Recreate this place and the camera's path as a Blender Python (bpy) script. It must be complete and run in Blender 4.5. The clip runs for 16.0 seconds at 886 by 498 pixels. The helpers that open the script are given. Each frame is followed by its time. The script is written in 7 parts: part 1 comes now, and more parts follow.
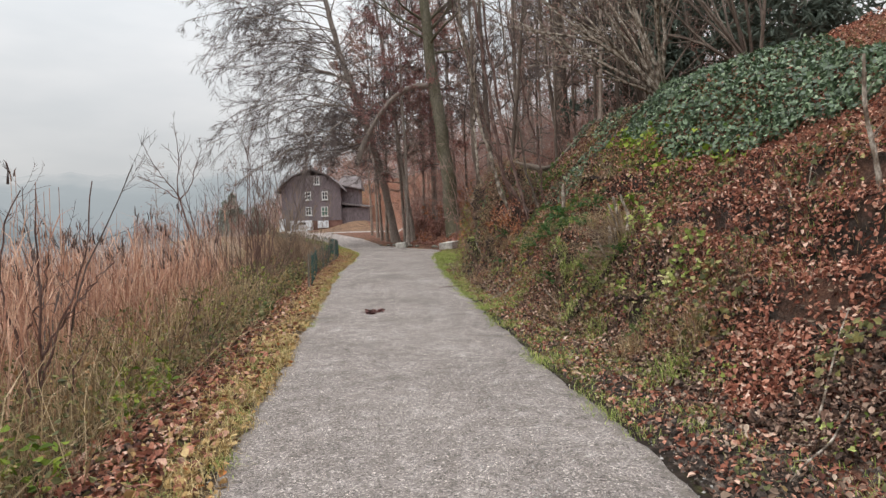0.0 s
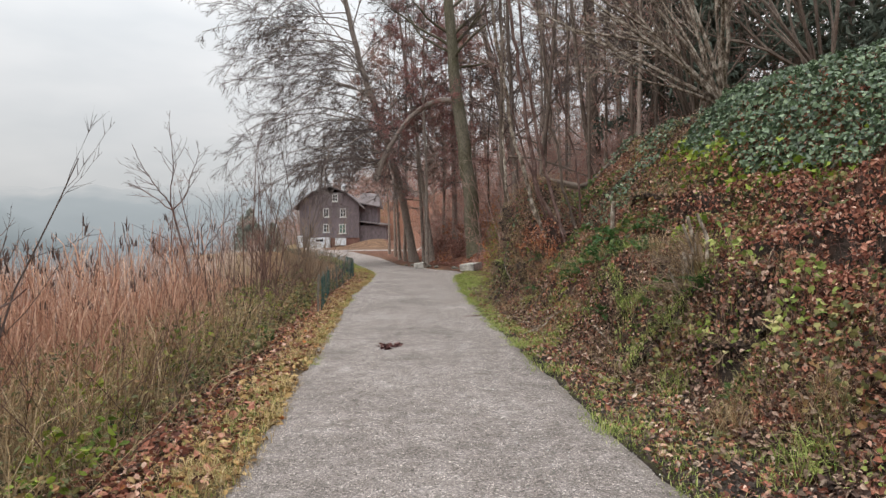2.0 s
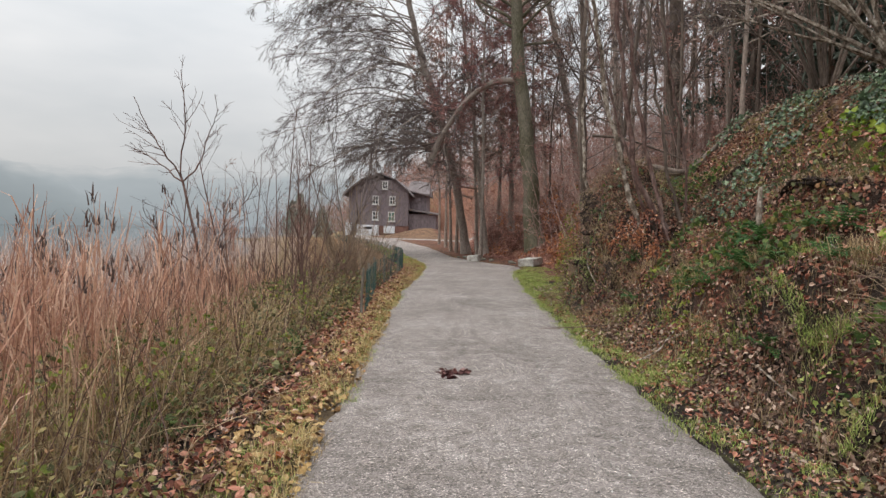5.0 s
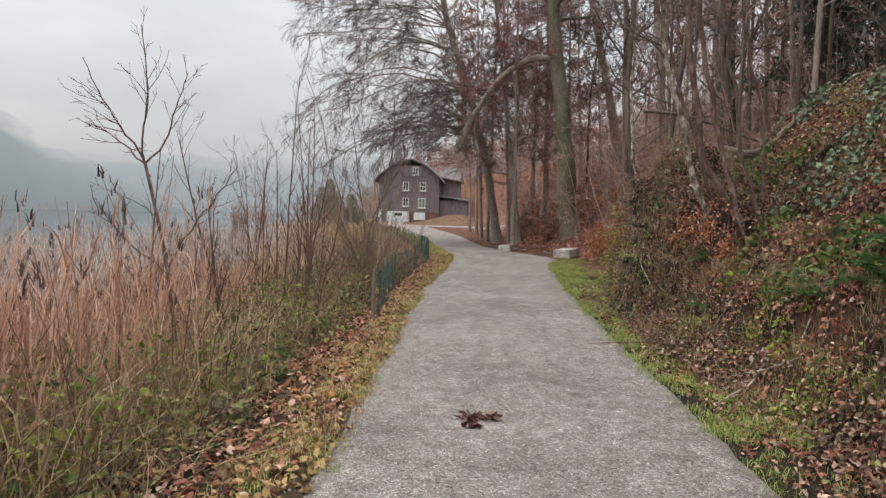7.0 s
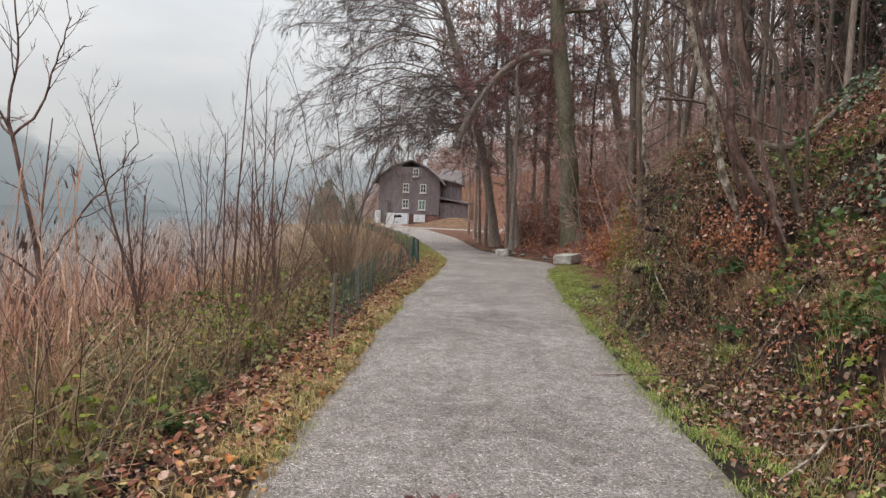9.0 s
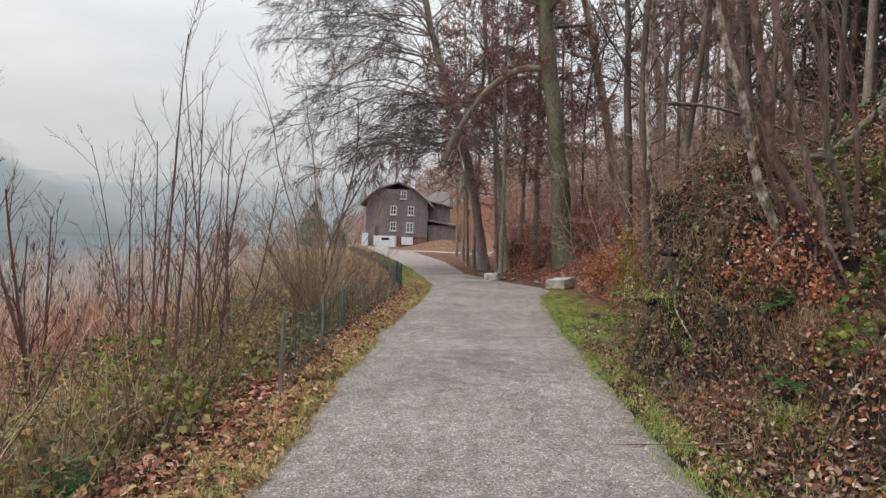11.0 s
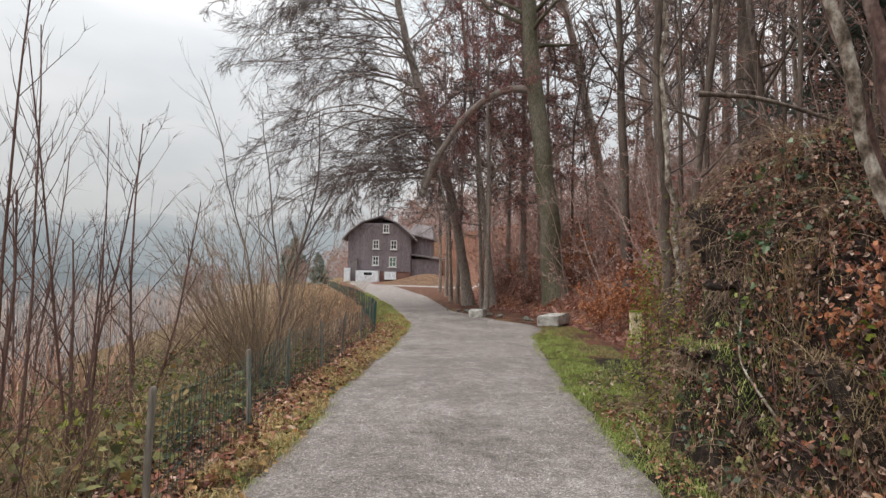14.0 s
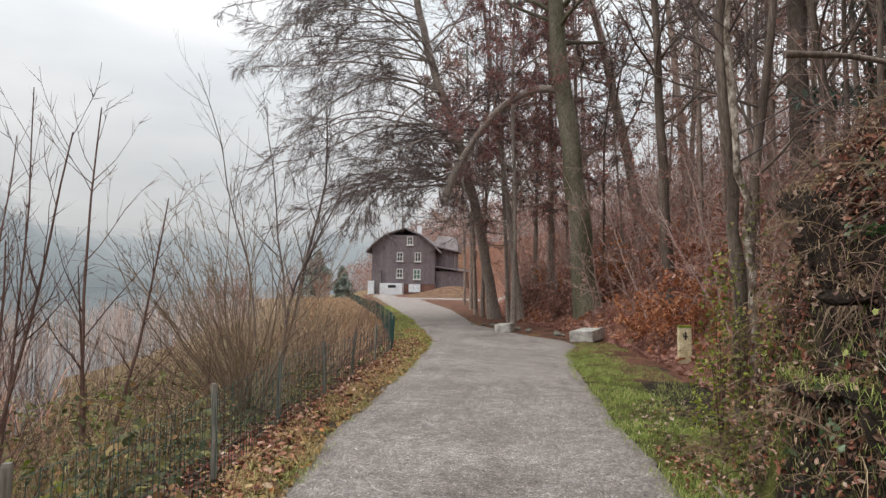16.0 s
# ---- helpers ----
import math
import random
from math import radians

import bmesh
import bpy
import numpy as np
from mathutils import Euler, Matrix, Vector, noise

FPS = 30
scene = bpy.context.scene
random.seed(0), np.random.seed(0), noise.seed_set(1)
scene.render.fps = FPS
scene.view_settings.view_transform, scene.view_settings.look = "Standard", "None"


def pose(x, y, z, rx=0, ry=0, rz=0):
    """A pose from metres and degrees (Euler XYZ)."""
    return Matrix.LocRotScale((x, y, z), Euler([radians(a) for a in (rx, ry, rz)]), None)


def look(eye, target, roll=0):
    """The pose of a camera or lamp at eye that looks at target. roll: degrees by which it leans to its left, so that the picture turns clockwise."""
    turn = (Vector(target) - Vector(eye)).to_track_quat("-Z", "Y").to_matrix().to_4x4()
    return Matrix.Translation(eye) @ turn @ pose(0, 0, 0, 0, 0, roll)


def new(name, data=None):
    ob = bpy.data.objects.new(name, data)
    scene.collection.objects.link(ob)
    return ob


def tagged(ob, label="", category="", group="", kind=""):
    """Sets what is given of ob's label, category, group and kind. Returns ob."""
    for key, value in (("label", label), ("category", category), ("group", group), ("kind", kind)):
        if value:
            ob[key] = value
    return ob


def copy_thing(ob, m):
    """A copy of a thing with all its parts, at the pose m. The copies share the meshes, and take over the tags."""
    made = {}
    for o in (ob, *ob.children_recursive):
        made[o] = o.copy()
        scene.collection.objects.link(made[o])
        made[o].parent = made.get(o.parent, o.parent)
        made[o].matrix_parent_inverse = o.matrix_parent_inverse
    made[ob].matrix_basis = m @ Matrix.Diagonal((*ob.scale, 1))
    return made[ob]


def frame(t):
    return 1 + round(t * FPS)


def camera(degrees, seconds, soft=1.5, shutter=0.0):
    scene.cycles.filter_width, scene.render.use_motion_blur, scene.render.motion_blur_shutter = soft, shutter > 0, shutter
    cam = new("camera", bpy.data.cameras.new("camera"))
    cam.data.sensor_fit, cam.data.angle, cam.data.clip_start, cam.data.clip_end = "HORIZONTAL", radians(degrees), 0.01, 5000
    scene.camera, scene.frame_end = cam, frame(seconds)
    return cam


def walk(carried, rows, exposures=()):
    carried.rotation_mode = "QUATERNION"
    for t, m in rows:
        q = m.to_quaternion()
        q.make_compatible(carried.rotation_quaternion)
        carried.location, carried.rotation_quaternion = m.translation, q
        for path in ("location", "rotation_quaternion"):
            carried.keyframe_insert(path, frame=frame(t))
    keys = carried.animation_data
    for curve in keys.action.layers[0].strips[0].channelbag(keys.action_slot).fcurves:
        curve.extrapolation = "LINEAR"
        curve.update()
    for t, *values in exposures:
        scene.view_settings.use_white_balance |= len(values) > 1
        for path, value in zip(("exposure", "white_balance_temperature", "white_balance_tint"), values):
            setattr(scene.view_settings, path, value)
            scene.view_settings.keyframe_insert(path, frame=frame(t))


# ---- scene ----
cam = camera(69.0, 16.0, 1.4)
PATH = [
    (0, (0.175, -2.68, 1.666), (0.259, -0.684, 1.568), -2.1),
    (0.5, (0.138, -2.236, 1.707), (0.22, -0.24, 1.62), -1.7),
    (1, (0.081, -1.808, 1.661), (0.152, 0.189, 1.59), -1.5),
    (1.5, (0.073, -1.429, 1.679), (0.128, 0.569, 1.627), -1.1),
    (2, (0.052, -0.994, 1.664), (0.085, 1.005, 1.629), -0.8),
    (2.5, (-0.035, -0.548, 1.636), (-0.025, 1.452, 1.619), -0.6),
    (3, (-0.103, -0.12, 1.652), (-0.112, 1.88, 1.644), -0.3),
    (3.5, (-0.141, 0.283, 1.6), (-0.171, 2.283, 1.592), -0.1),
    (4, (-0.205, 0.712, 1.661), (-0.262, 2.711, 1.641), 0.1),
    (4.5, (-0.309, 1.142, 1.623), (-0.39, 3.14, 1.582), 0.8),
    (5, (-0.351, 1.586, 1.645), (-0.464, 3.581, 1.581), 1.2),
    (7.3, (-0.378, 3.681, 1.734), (-0.599, 5.665, 1.624), 1.6),
    (7.5, (-0.355, 3.86, 1.737), (-0.579, 5.845, 1.63), 1.9),
    (8, (-0.316, 4.292, 1.707), (-0.54, 6.277, 1.605), 2.0),
    (8.5, (-0.291, 4.677, 1.734), (-0.511, 6.663, 1.632), 2.0),
    (9, (-0.225, 5.15, 1.668), (-0.438, 7.136, 1.568), 2.2),
    (9.2, (-0.233, 5.326, 1.676), (-0.442, 7.313, 1.576), 2.3),
    (11.3, (-0.257, 6.907, 1.692), (-0.43, 8.899, 1.673), 1.7),
    (11.5, (-0.289, 7.055, 1.699), (-0.453, 9.048, 1.686), 1.7),
    (12, (-0.303, 7.449, 1.718), (-0.456, 9.443, 1.734), 1.6),
    (12.5, (-0.31, 7.806, 1.668), (-0.451, 9.801, 1.705), 1.5),
    (13, (-0.303, 8.211, 1.688), (-0.438, 10.205, 1.744), 1.3),
    (13.5, (-0.31, 8.613, 1.69), (-0.441, 10.607, 1.76), 1.2),
    (14, (-0.283, 9.002, 1.671), (-0.42, 10.996, 1.748), 1.0),
    (14.5, (-0.263, 9.367, 1.702), (-0.412, 11.36, 1.784), 0.9),
    (15, (-0.27, 9.764, 1.664), (-0.44, 11.755, 1.754), 0.8),
    (15.5, (-0.296, 10.158, 1.696), (-0.487, 12.146, 1.799), 0.7),
    (16, (-0.34, 10.551, 1.663), (-0.554, 12.536, 1.777), 0.6),
]
walk(cam, [(t, look(eye, target, roll)) for t, eye, target, roll in PATH], [(0, 0.07), (4, 0.04), (8, 0.0), (16, 0.0)])

# ---- light ----
SUN_EL, SUN_ROT = radians(38), radians(-60)
world = bpy.data.worlds.new("overcast_sky")
scene.world = world
world.use_nodes = True
wn, wl = world.node_tree.nodes, world.node_tree.links
wn.clear()
w_out, w_bg = wn.new("ShaderNodeOutputWorld"), wn.new("ShaderNodeBackground")
w_sky = wn.new("ShaderNodeTexSky")
w_sky.sky_type, w_sky.sun_disc, w_sky.sun_elevation, w_sky.sun_rotation = "NISHITA", False, SUN_EL, SUN_ROT
w_sky.air_density, w_sky.dust_density = 1.0, 4.0
w_scale = wn.new("ShaderNodeMix"); w_scale.data_type, w_scale.blend_type = "RGBA", "MULTIPLY"
w_scale.inputs[0].default_value = 1.0
w_scale.inputs[7].default_value = (0.07, 0.07, 0.07, 1)
w_co = wn.new("ShaderNodeTexCoord")
w_xyz = wn.new("ShaderNodeSeparateXYZ")
w_map = wn.new("ShaderNodeMapping"); w_map.inputs["Scale"].default_value = (1.2, 1.2, 4.0)
w_noise = wn.new("ShaderNodeTexNoise")
w_noise.inputs["Scale"].default_value, w_noise.inputs["Detail"].default_value, w_noise.inputs["Roughness"].default_value = 1.3, 5.0, 0.5
w_cloud = wn.new("ShaderNodeValToRGB")
w_cloud.color_ramp.elements[0].position, w_cloud.color_ramp.elements[0].color = 0.30, (0.49, 0.54, 0.58, 1)
w_cloud.color_ramp.elements[1].position, w_cloud.color_ramp.elements[1].color = 0.66, (0.815, 0.82, 0.83, 1)
w_grad = wn.new("ShaderNodeMapRange")
w_grad.inputs["From Min"].default_value, w_grad.inputs["From Max"].default_value = 0.0, 1.0
w_grad.inputs["To Min"].default_value, w_grad.inputs["To Max"].default_value = 0.80, 4.2
w_mul = wn.new("ShaderNodeMix"); w_mul.data_type, w_mul.blend_type = "RGBA", "MULTIPLY"; w_mul.inputs[0].default_value = 1.0
w_mix = wn.new("ShaderNodeMix"); w_mix.data_type = "RGBA"; w_mix.inputs[0].default_value = 0.9
wl.new(w_co.outputs["Generated"], w_map.inputs["Vector"]); wl.new(w_map.outputs[0], w_noise.inputs["Vector"])
w_pow = wn.new("ShaderNodeMath"); w_pow.operation, w_pow.use_clamp = "POWER", True; w_pow.inputs[1].default_value = 1.7
wl.new(w_co.outputs["Generated"], w_xyz.inputs[0]); wl.new(w_xyz.outputs["Z"], w_pow.inputs[0]); wl.new(w_pow.outputs[0], w_grad.inputs["Value"])
wl.new(w_noise.outputs["Fac"], w_cloud.inputs[0])
wl.new(w_cloud.outputs[0], w_mul.inputs[6]); wl.new(w_grad.outputs[0], w_mul.inputs[7])
wl.new(w_sky.outputs[0], w_scale.inputs[6])
wl.new(w_scale.outputs[2], w_mix.inputs[6]); wl.new(w_mul.outputs[2], w_mix.inputs[7])
wl.new(w_mix.outputs[2], w_bg.inputs[0]); wl.new(w_bg.outputs[0], w_out.inputs[0])
w_bg.inputs[1].default_value = 1.0

sun_data = bpy.data.lights.new("sun", "SUN")
sun_data.energy, sun_data.angle, sun_data.color = 1.4, radians(40), (1.0, 0.93, 0.87)
sun = new("sun", sun_data)
sun.matrix_world = look((-30, 10, 40), (0, 22, 0))


# ---- materials ----
def material(name, rough=0.9):
    m = bpy.data.materials.new(name)
    m.use_nodes = True
    n = m.node_tree.nodes
    b = n["Principled BSDF"]
    b.inputs["Roughness"].default_value = rough
    b.inputs["Specular IOR Level"].default_value = 0.25
    return m, n, m.node_tree.links, b


def ramp(n, stops):
    r = n.new("ShaderNodeValToRGB")
    e = r.color_ramp.elements
    while len(e) < len(stops):
        e.new(0.5)
    for k, (p, c) in zip(e, stops):
        k.position, k.color = p, (*c, 1)
    return r


def noise_tex(n, l, scale, detail=4.0, rough=0.55, stretch=None):
    co = n.new("ShaderNodeTexCoord")
    t = n.new("ShaderNodeTexNoise")
    t.inputs["Scale"].default_value, t.inputs["Detail"].default_value, t.inputs["Roughness"].default_value = scale, detail, rough
    if stretch:
        mp = n.new("ShaderNodeMapping")
        mp.inputs["Scale"].default_value = stretch
        l.new(co.outputs["Object"], mp.inputs[0]); l.new(mp.outputs[0], t.inputs["Vector"])
    else:
        l.new(co.outputs["Object"], t.inputs["Vector"])
    return t


def mixed(n, l, fac, a, b, mode="MIX"):
    x = n.new("ShaderNodeMix")
    x.data_type, x.blend_type = "RGBA", mode
    for k, v in ((0, fac), (6, a), (7, b)):
        if isinstance(v, (int, float)):
            x.inputs[k].default_value = v
        elif isinstance(v, tuple):
            x.inputs[k].default_value = (*v, 1)
        else:
            l.new(v, x.inputs[k])
    return x.outputs[2]


def bump(n, l, b, height, strength, dist):
    k = n.new("ShaderNodeBump")
    k.inputs["Strength"].default_value, k.inputs["Distance"].default_value = strength, dist
    l.new(height, k.inputs["Height"]); l.new(k.outputs[0], b.inputs["Normal"])


def grainy(name, stops, scale, fine, stretch=None, rough=0.9, depth=0.02, strength=0.6):
    """Two scales of noise: blotches that pick the colour and a fine grain that varies it and gives relief."""
    m, n, l, b = material(name, rough)
    big = noise_tex(n, l, scale, 5, 0.6, stretch)
    small = noise_tex(n, l, fine, 3, 0.6, stretch)
    r = ramp(n, stops); l.new(big.outputs["Fac"], r.inputs[0])
    g = ramp(n, [(0.3, (0.55, 0.55, 0.55)), (0.7, (1.35, 1.35, 1.35))]); l.new(small.outputs["Fac"], g.inputs[0])
    l.new(mixed(n, l, 1.0, r.outputs[0], g.outputs[0], "MULTIPLY"), b.inputs["Base Color"])
    bump(n, l, b, small.outputs["Fac"], strength, depth)
    return m


def leafy(name, stops, rough=0.7, thin=0.25, spec=0.25):
    """Leaves, blades and stalks: each loose piece takes its own colour; light passes a little through."""
    m, n, l, b = material(name, rough)
    b.inputs["Specular IOR Level"].default_value = spec
    g = n.new("ShaderNodeNewGeometry")
    r = ramp(n, stops); l.new(g.outputs["Random Per Island"], r.inputs[0])
    nt = noise_tex(n, l, 60, 2)
    k = ramp(n, [(0.3, (0.75, 0.75, 0.75)), (0.7, (1.2, 1.2, 1.2))]); l.new(nt.outputs["Fac"], k.inputs[0])
    c = mixed(n, l, 1.0, r.outputs[0], k.outputs[0], "MULTIPLY")
    l.new(c, b.inputs["Base Color"])
    if thin:
        t = n.new("ShaderNodeBsdfTranslucent"); l.new(c, t.inputs[0])
        x = n.new("ShaderNodeMixShader"); x.inputs[0].default_value = thin
        l.new(b.outputs[0], x.inputs[1]); l.new(t.outputs[0], x.inputs[2])
        l.new(x.outputs[0], n["Material Output"].inputs[0])
    return m


def gravel_material():
    m, n, l, b = material("grey_gravel", 0.95)
    co = n.new("ShaderNodeTexCoord")
    v = n.new("ShaderNodeTexVoronoi"); v.inputs["Scale"].default_value = 150
    l.new(co.outputs["Object"], v.inputs["Vector"])
    v2 = n.new("ShaderNodeTexVoronoi"); v2.inputs["Scale"].default_value = 360
    l.new(co.outputs["Object"], v2.inputs["Vector"])
    big = noise_tex(n, l, 0.55, 6, 0.65)
    mid = noise_tex(n, l, 5, 5, 0.65)
    streak = noise_tex(n, l, 1.6, 4, 0.6, (1.6, 0.25, 1))
    r = ramp(n, [(0.32, (0.205, 0.18, 0.165)), (0.5, (0.278, 0.246, 0.229)), (0.72, (0.34, 0.304, 0.285))]); l.new(big.outputs["Fac"], r.inputs[0])
    stone = n.new("ShaderNodeSeparateColor"); l.new(v.outputs["Color"], stone.inputs[0])
    s = ramp(n, [(0.0, (0.5, 0.5, 0.5)), (0.6, (0.95, 0.95, 0.95)), (0.88, (1.3, 1.3, 1.3)), (1.0, (2.3, 2.27, 2.22))]); l.new(stone.outputs[0], s.inputs[0])
    s2c = n.new("ShaderNodeSeparateColor"); l.new(v2.outputs["Color"], s2c.inputs[0])
    s2 = ramp(n, [(0.0, (0.6, 0.6, 0.6)), (1.0, (1.4, 1.4, 1.4))]); l.new(s2c.outputs[0], s2.inputs[0])
    k = ramp(n, [(0.3, (0.72, 0.70, 0.68)), (0.7, (1.22, 1.22, 1.22))]); l.new(mid.outputs["Fac"], k.inputs[0])
    k2 = ramp(n, [(0.3, (0.9, 0.89, 0.88)), (0.7, (1.07, 1.07, 1.07))]); l.new(streak.outputs["Fac"], k2.inputs[0])
    v3 = n.new("ShaderNodeTexVoronoi"); v3.inputs["Scale"].default_value = 62
    l.new(co.outputs["Object"], v3.inputs["Vector"])
    s3c = n.new("ShaderNodeSeparateColor"); l.new(v3.outputs["Color"], s3c.inputs[0])
    s3 = ramp(n, [(0.0, (0.45, 0.44, 0.43)), (0.2, (0.88, 0.88, 0.88)), (0.78, (1.0, 1.0, 1.0)), (0.92, (1.25, 1.25, 1.24)), (1.0, (1.8, 1.78, 1.75))]); l.new(s3c.outputs[0], s3.inputs[0])
    c = mixed(n, l, 1.0, r.outputs[0], s.outputs[0], "MULTIPLY")
    c = mixed(n, l, 1.0, c, s2.outputs[0], "MULTIPLY")
    c = mixed(n, l, 1.0, c, s3.outputs[0], "MULTIPLY")
    c = mixed(n, l, 1.0, c, k.outputs[0], "MULTIPLY")
    c = mixed(n, l, 1.0, c, k2.outputs[0], "MULTIPLY")
    a = n.new("ShaderNodeAttribute"); a.attribute_name = "edge"
    rag = noise_tex(n, l, 7, 5, 0.7)
    s_ = n.new("ShaderNodeMath"); s_.operation = "MULTIPLY_ADD"; s_.inputs[1].default_value = 0.9
    l.new(rag.outputs["Fac"], s_.inputs[0]); l.new(a.outputs["Fac"], s_.inputs[2])
    e = n.new("ShaderNodeMapRange"); e.inputs["From Min"].default_value, e.inputs["From Max"].default_value = 0.95, 1.4
    l.new(s_.outputs[0], e.inputs["Value"])
    soil = ramp(n, [(0.3, (0.10, 0.083, 0.068)), (0.7, (0.20, 0.17, 0.14))]); l.new(mid.outputs["Fac"], soil.inputs[0])
    c = mixed(n, l, e.outputs[0], c, soil.outputs[0])
    l.new(c, b.inputs["Base Color"])
    bump(n, l, b, v.outputs["Distance"], 0.8, 0.01)
    return m


def ground_material():
    """Dark humus with a cover of moss and rotten leaves where the attributes say so."""
    m, n, l, b = material("humus_soil", 1.0)
    b.inputs["Specular IOR Level"].default_value = 0.08
    big, fine, mid = noise_tex(n, l, 1.4, 6, 0.65), noise_tex(n, l, 45, 4, 0.7), noise_tex(n, l, 9, 4, 0.6)
    soil = ramp(n, [(0.3, (0.02, 0.016, 0.013)), (0.55, (0.045, 0.034, 0.028)), (0.75, (0.09, 0.068, 0.054))]); l.new(mid.outputs["Fac"], soil.inputs[0])
    leaf = ramp(n, [(0.3, (0.085, 0.042, 0.03)), (0.5, (0.19, 0.09, 0.06)), (0.72, (0.32, 0.175, 0.118))]); l.new(fine.outputs["Fac"], leaf.inputs[0])
    moss = ramp(n, [(0.3, (0.05, 0.055, 0.018)), (0.55, (0.13, 0.14, 0.035)), (0.75, (0.21, 0.21, 0.06))]); l.new(fine.outputs["Fac"], moss.inputs[0])
    straw = ramp(n, [(0.3, (0.11, 0.075, 0.042)), (0.55, (0.22, 0.155, 0.088)), (0.75, (0.32, 0.24, 0.145))]); l.new(fine.outputs["Fac"], straw.inputs[0])
    c = soil.outputs[0]
    for name, layer in (("leafcover", leaf), ("moss", moss), ("straw", straw)):
        a = n.new("ShaderNodeAttribute"); a.attribute_name = name
        s = n.new("ShaderNodeMath"); s.operation = "ADD"; l.new(a.outputs["Fac"], s.inputs[0])
        k = n.new("ShaderNodeMath"); k.operation = "SUBTRACT"; k.inputs[1].default_value = 0.5; l.new(big.outputs["Fac"], k.inputs[0])
        l.new(k.outputs[0], s.inputs[1])
        e = n.new("ShaderNodeMapRange"); e.inputs["From Min"].default_value, e.inputs["From Max"].default_value = 0.35, 0.65
        l.new(s.outputs[0], e.inputs["Value"])
        c = mixed(n, l, e.outputs[0], c, layer.outputs[0])
    l.new(c, b.inputs["Base Color"])
    bump(n, l, b, fine.outputs["Fac"], 1.0, 0.05)
    return m


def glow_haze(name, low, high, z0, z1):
    """A far slope with painted mist: it glows in haze colours and fades into the sky towards its top."""
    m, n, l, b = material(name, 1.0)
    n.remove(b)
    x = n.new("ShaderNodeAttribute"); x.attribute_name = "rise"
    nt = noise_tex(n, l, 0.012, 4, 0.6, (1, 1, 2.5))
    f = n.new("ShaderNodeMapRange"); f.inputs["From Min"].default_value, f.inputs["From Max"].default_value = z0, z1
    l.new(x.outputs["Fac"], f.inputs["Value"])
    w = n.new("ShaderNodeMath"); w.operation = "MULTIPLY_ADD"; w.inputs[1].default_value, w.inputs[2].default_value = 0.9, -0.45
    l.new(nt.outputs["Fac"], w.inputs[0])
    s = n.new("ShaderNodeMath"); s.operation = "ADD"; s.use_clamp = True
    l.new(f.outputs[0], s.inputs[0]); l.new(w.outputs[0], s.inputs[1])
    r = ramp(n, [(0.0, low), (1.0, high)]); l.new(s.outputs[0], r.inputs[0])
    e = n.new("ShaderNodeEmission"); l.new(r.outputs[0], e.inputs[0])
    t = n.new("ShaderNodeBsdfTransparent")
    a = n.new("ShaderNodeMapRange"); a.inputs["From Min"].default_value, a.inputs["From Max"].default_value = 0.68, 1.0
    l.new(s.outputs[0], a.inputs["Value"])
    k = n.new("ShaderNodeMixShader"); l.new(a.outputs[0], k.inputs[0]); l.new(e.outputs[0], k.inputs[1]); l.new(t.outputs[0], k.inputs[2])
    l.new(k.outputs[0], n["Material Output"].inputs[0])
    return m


M_gravel = gravel_material()
M_ground = ground_material()
M_beech = grainy("mossy_beech_bark", [(0.3, (0.08, 0.077, 0.042)), (0.5, (0.14, 0.125, 0.085)), (0.72, (0.2, 0.175, 0.135))], 1.2, 22, (1, 1, 0.35), 0.9, 0.02, 0.5)
M_bark = grainy("grey_brown_bark", [(0.3, (0.06, 0.043, 0.034)), (0.5, (0.125, 0.095, 0.076)), (0.7, (0.21, 0.168, 0.138))], 2.0, 30, (1, 1, 0.25), 0.9, 0.02, 0.7)
M_hazel = grainy("pale_hazel_bark", [(0.36, (0.06, 0.045, 0.032)), (0.48, (0.19, 0.145, 0.11)), (0.62, (0.42, 0.37, 0.31))], 11.0, 40, (1, 1, 0.6), 0.85, 0.012, 0.8)
M_redbark = grainy("red_brown_bark", [(0.3, (0.07, 0.04, 0.034)), (0.5, (0.135, 0.08, 0.067)), (0.72, (0.25, 0.18, 0.155))], 8.0, 34, (1, 1, 0.5), 0.85, 0.015, 0.8)
# bark and twigs at middle distance, with thin mist painted in as paler tone
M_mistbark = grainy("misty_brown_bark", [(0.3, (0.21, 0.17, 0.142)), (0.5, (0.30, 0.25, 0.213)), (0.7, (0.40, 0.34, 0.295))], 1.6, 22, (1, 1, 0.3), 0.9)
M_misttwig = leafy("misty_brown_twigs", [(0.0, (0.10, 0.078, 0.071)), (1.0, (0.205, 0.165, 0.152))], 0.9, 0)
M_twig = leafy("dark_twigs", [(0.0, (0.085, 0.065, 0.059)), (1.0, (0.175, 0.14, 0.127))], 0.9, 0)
# distance haze is mixed into these paler twig and bark colours
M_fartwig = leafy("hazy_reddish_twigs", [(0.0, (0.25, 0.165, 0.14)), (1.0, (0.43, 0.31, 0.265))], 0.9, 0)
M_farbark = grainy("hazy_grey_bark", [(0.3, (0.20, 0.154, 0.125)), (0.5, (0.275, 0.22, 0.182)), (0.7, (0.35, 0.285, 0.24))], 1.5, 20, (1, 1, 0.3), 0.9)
M_litter = leafy("fallen_leaves", [(0.0, (0.05, 0.02, 0.016)), (0.22, (0.15, 0.056, 0.038)), (0.55, (0.33, 0.125, 0.08)), (0.82, (0.47, 0.23, 0.155)), (1.0, (0.66, 0.47, 0.37))], 0.75, 0.1)
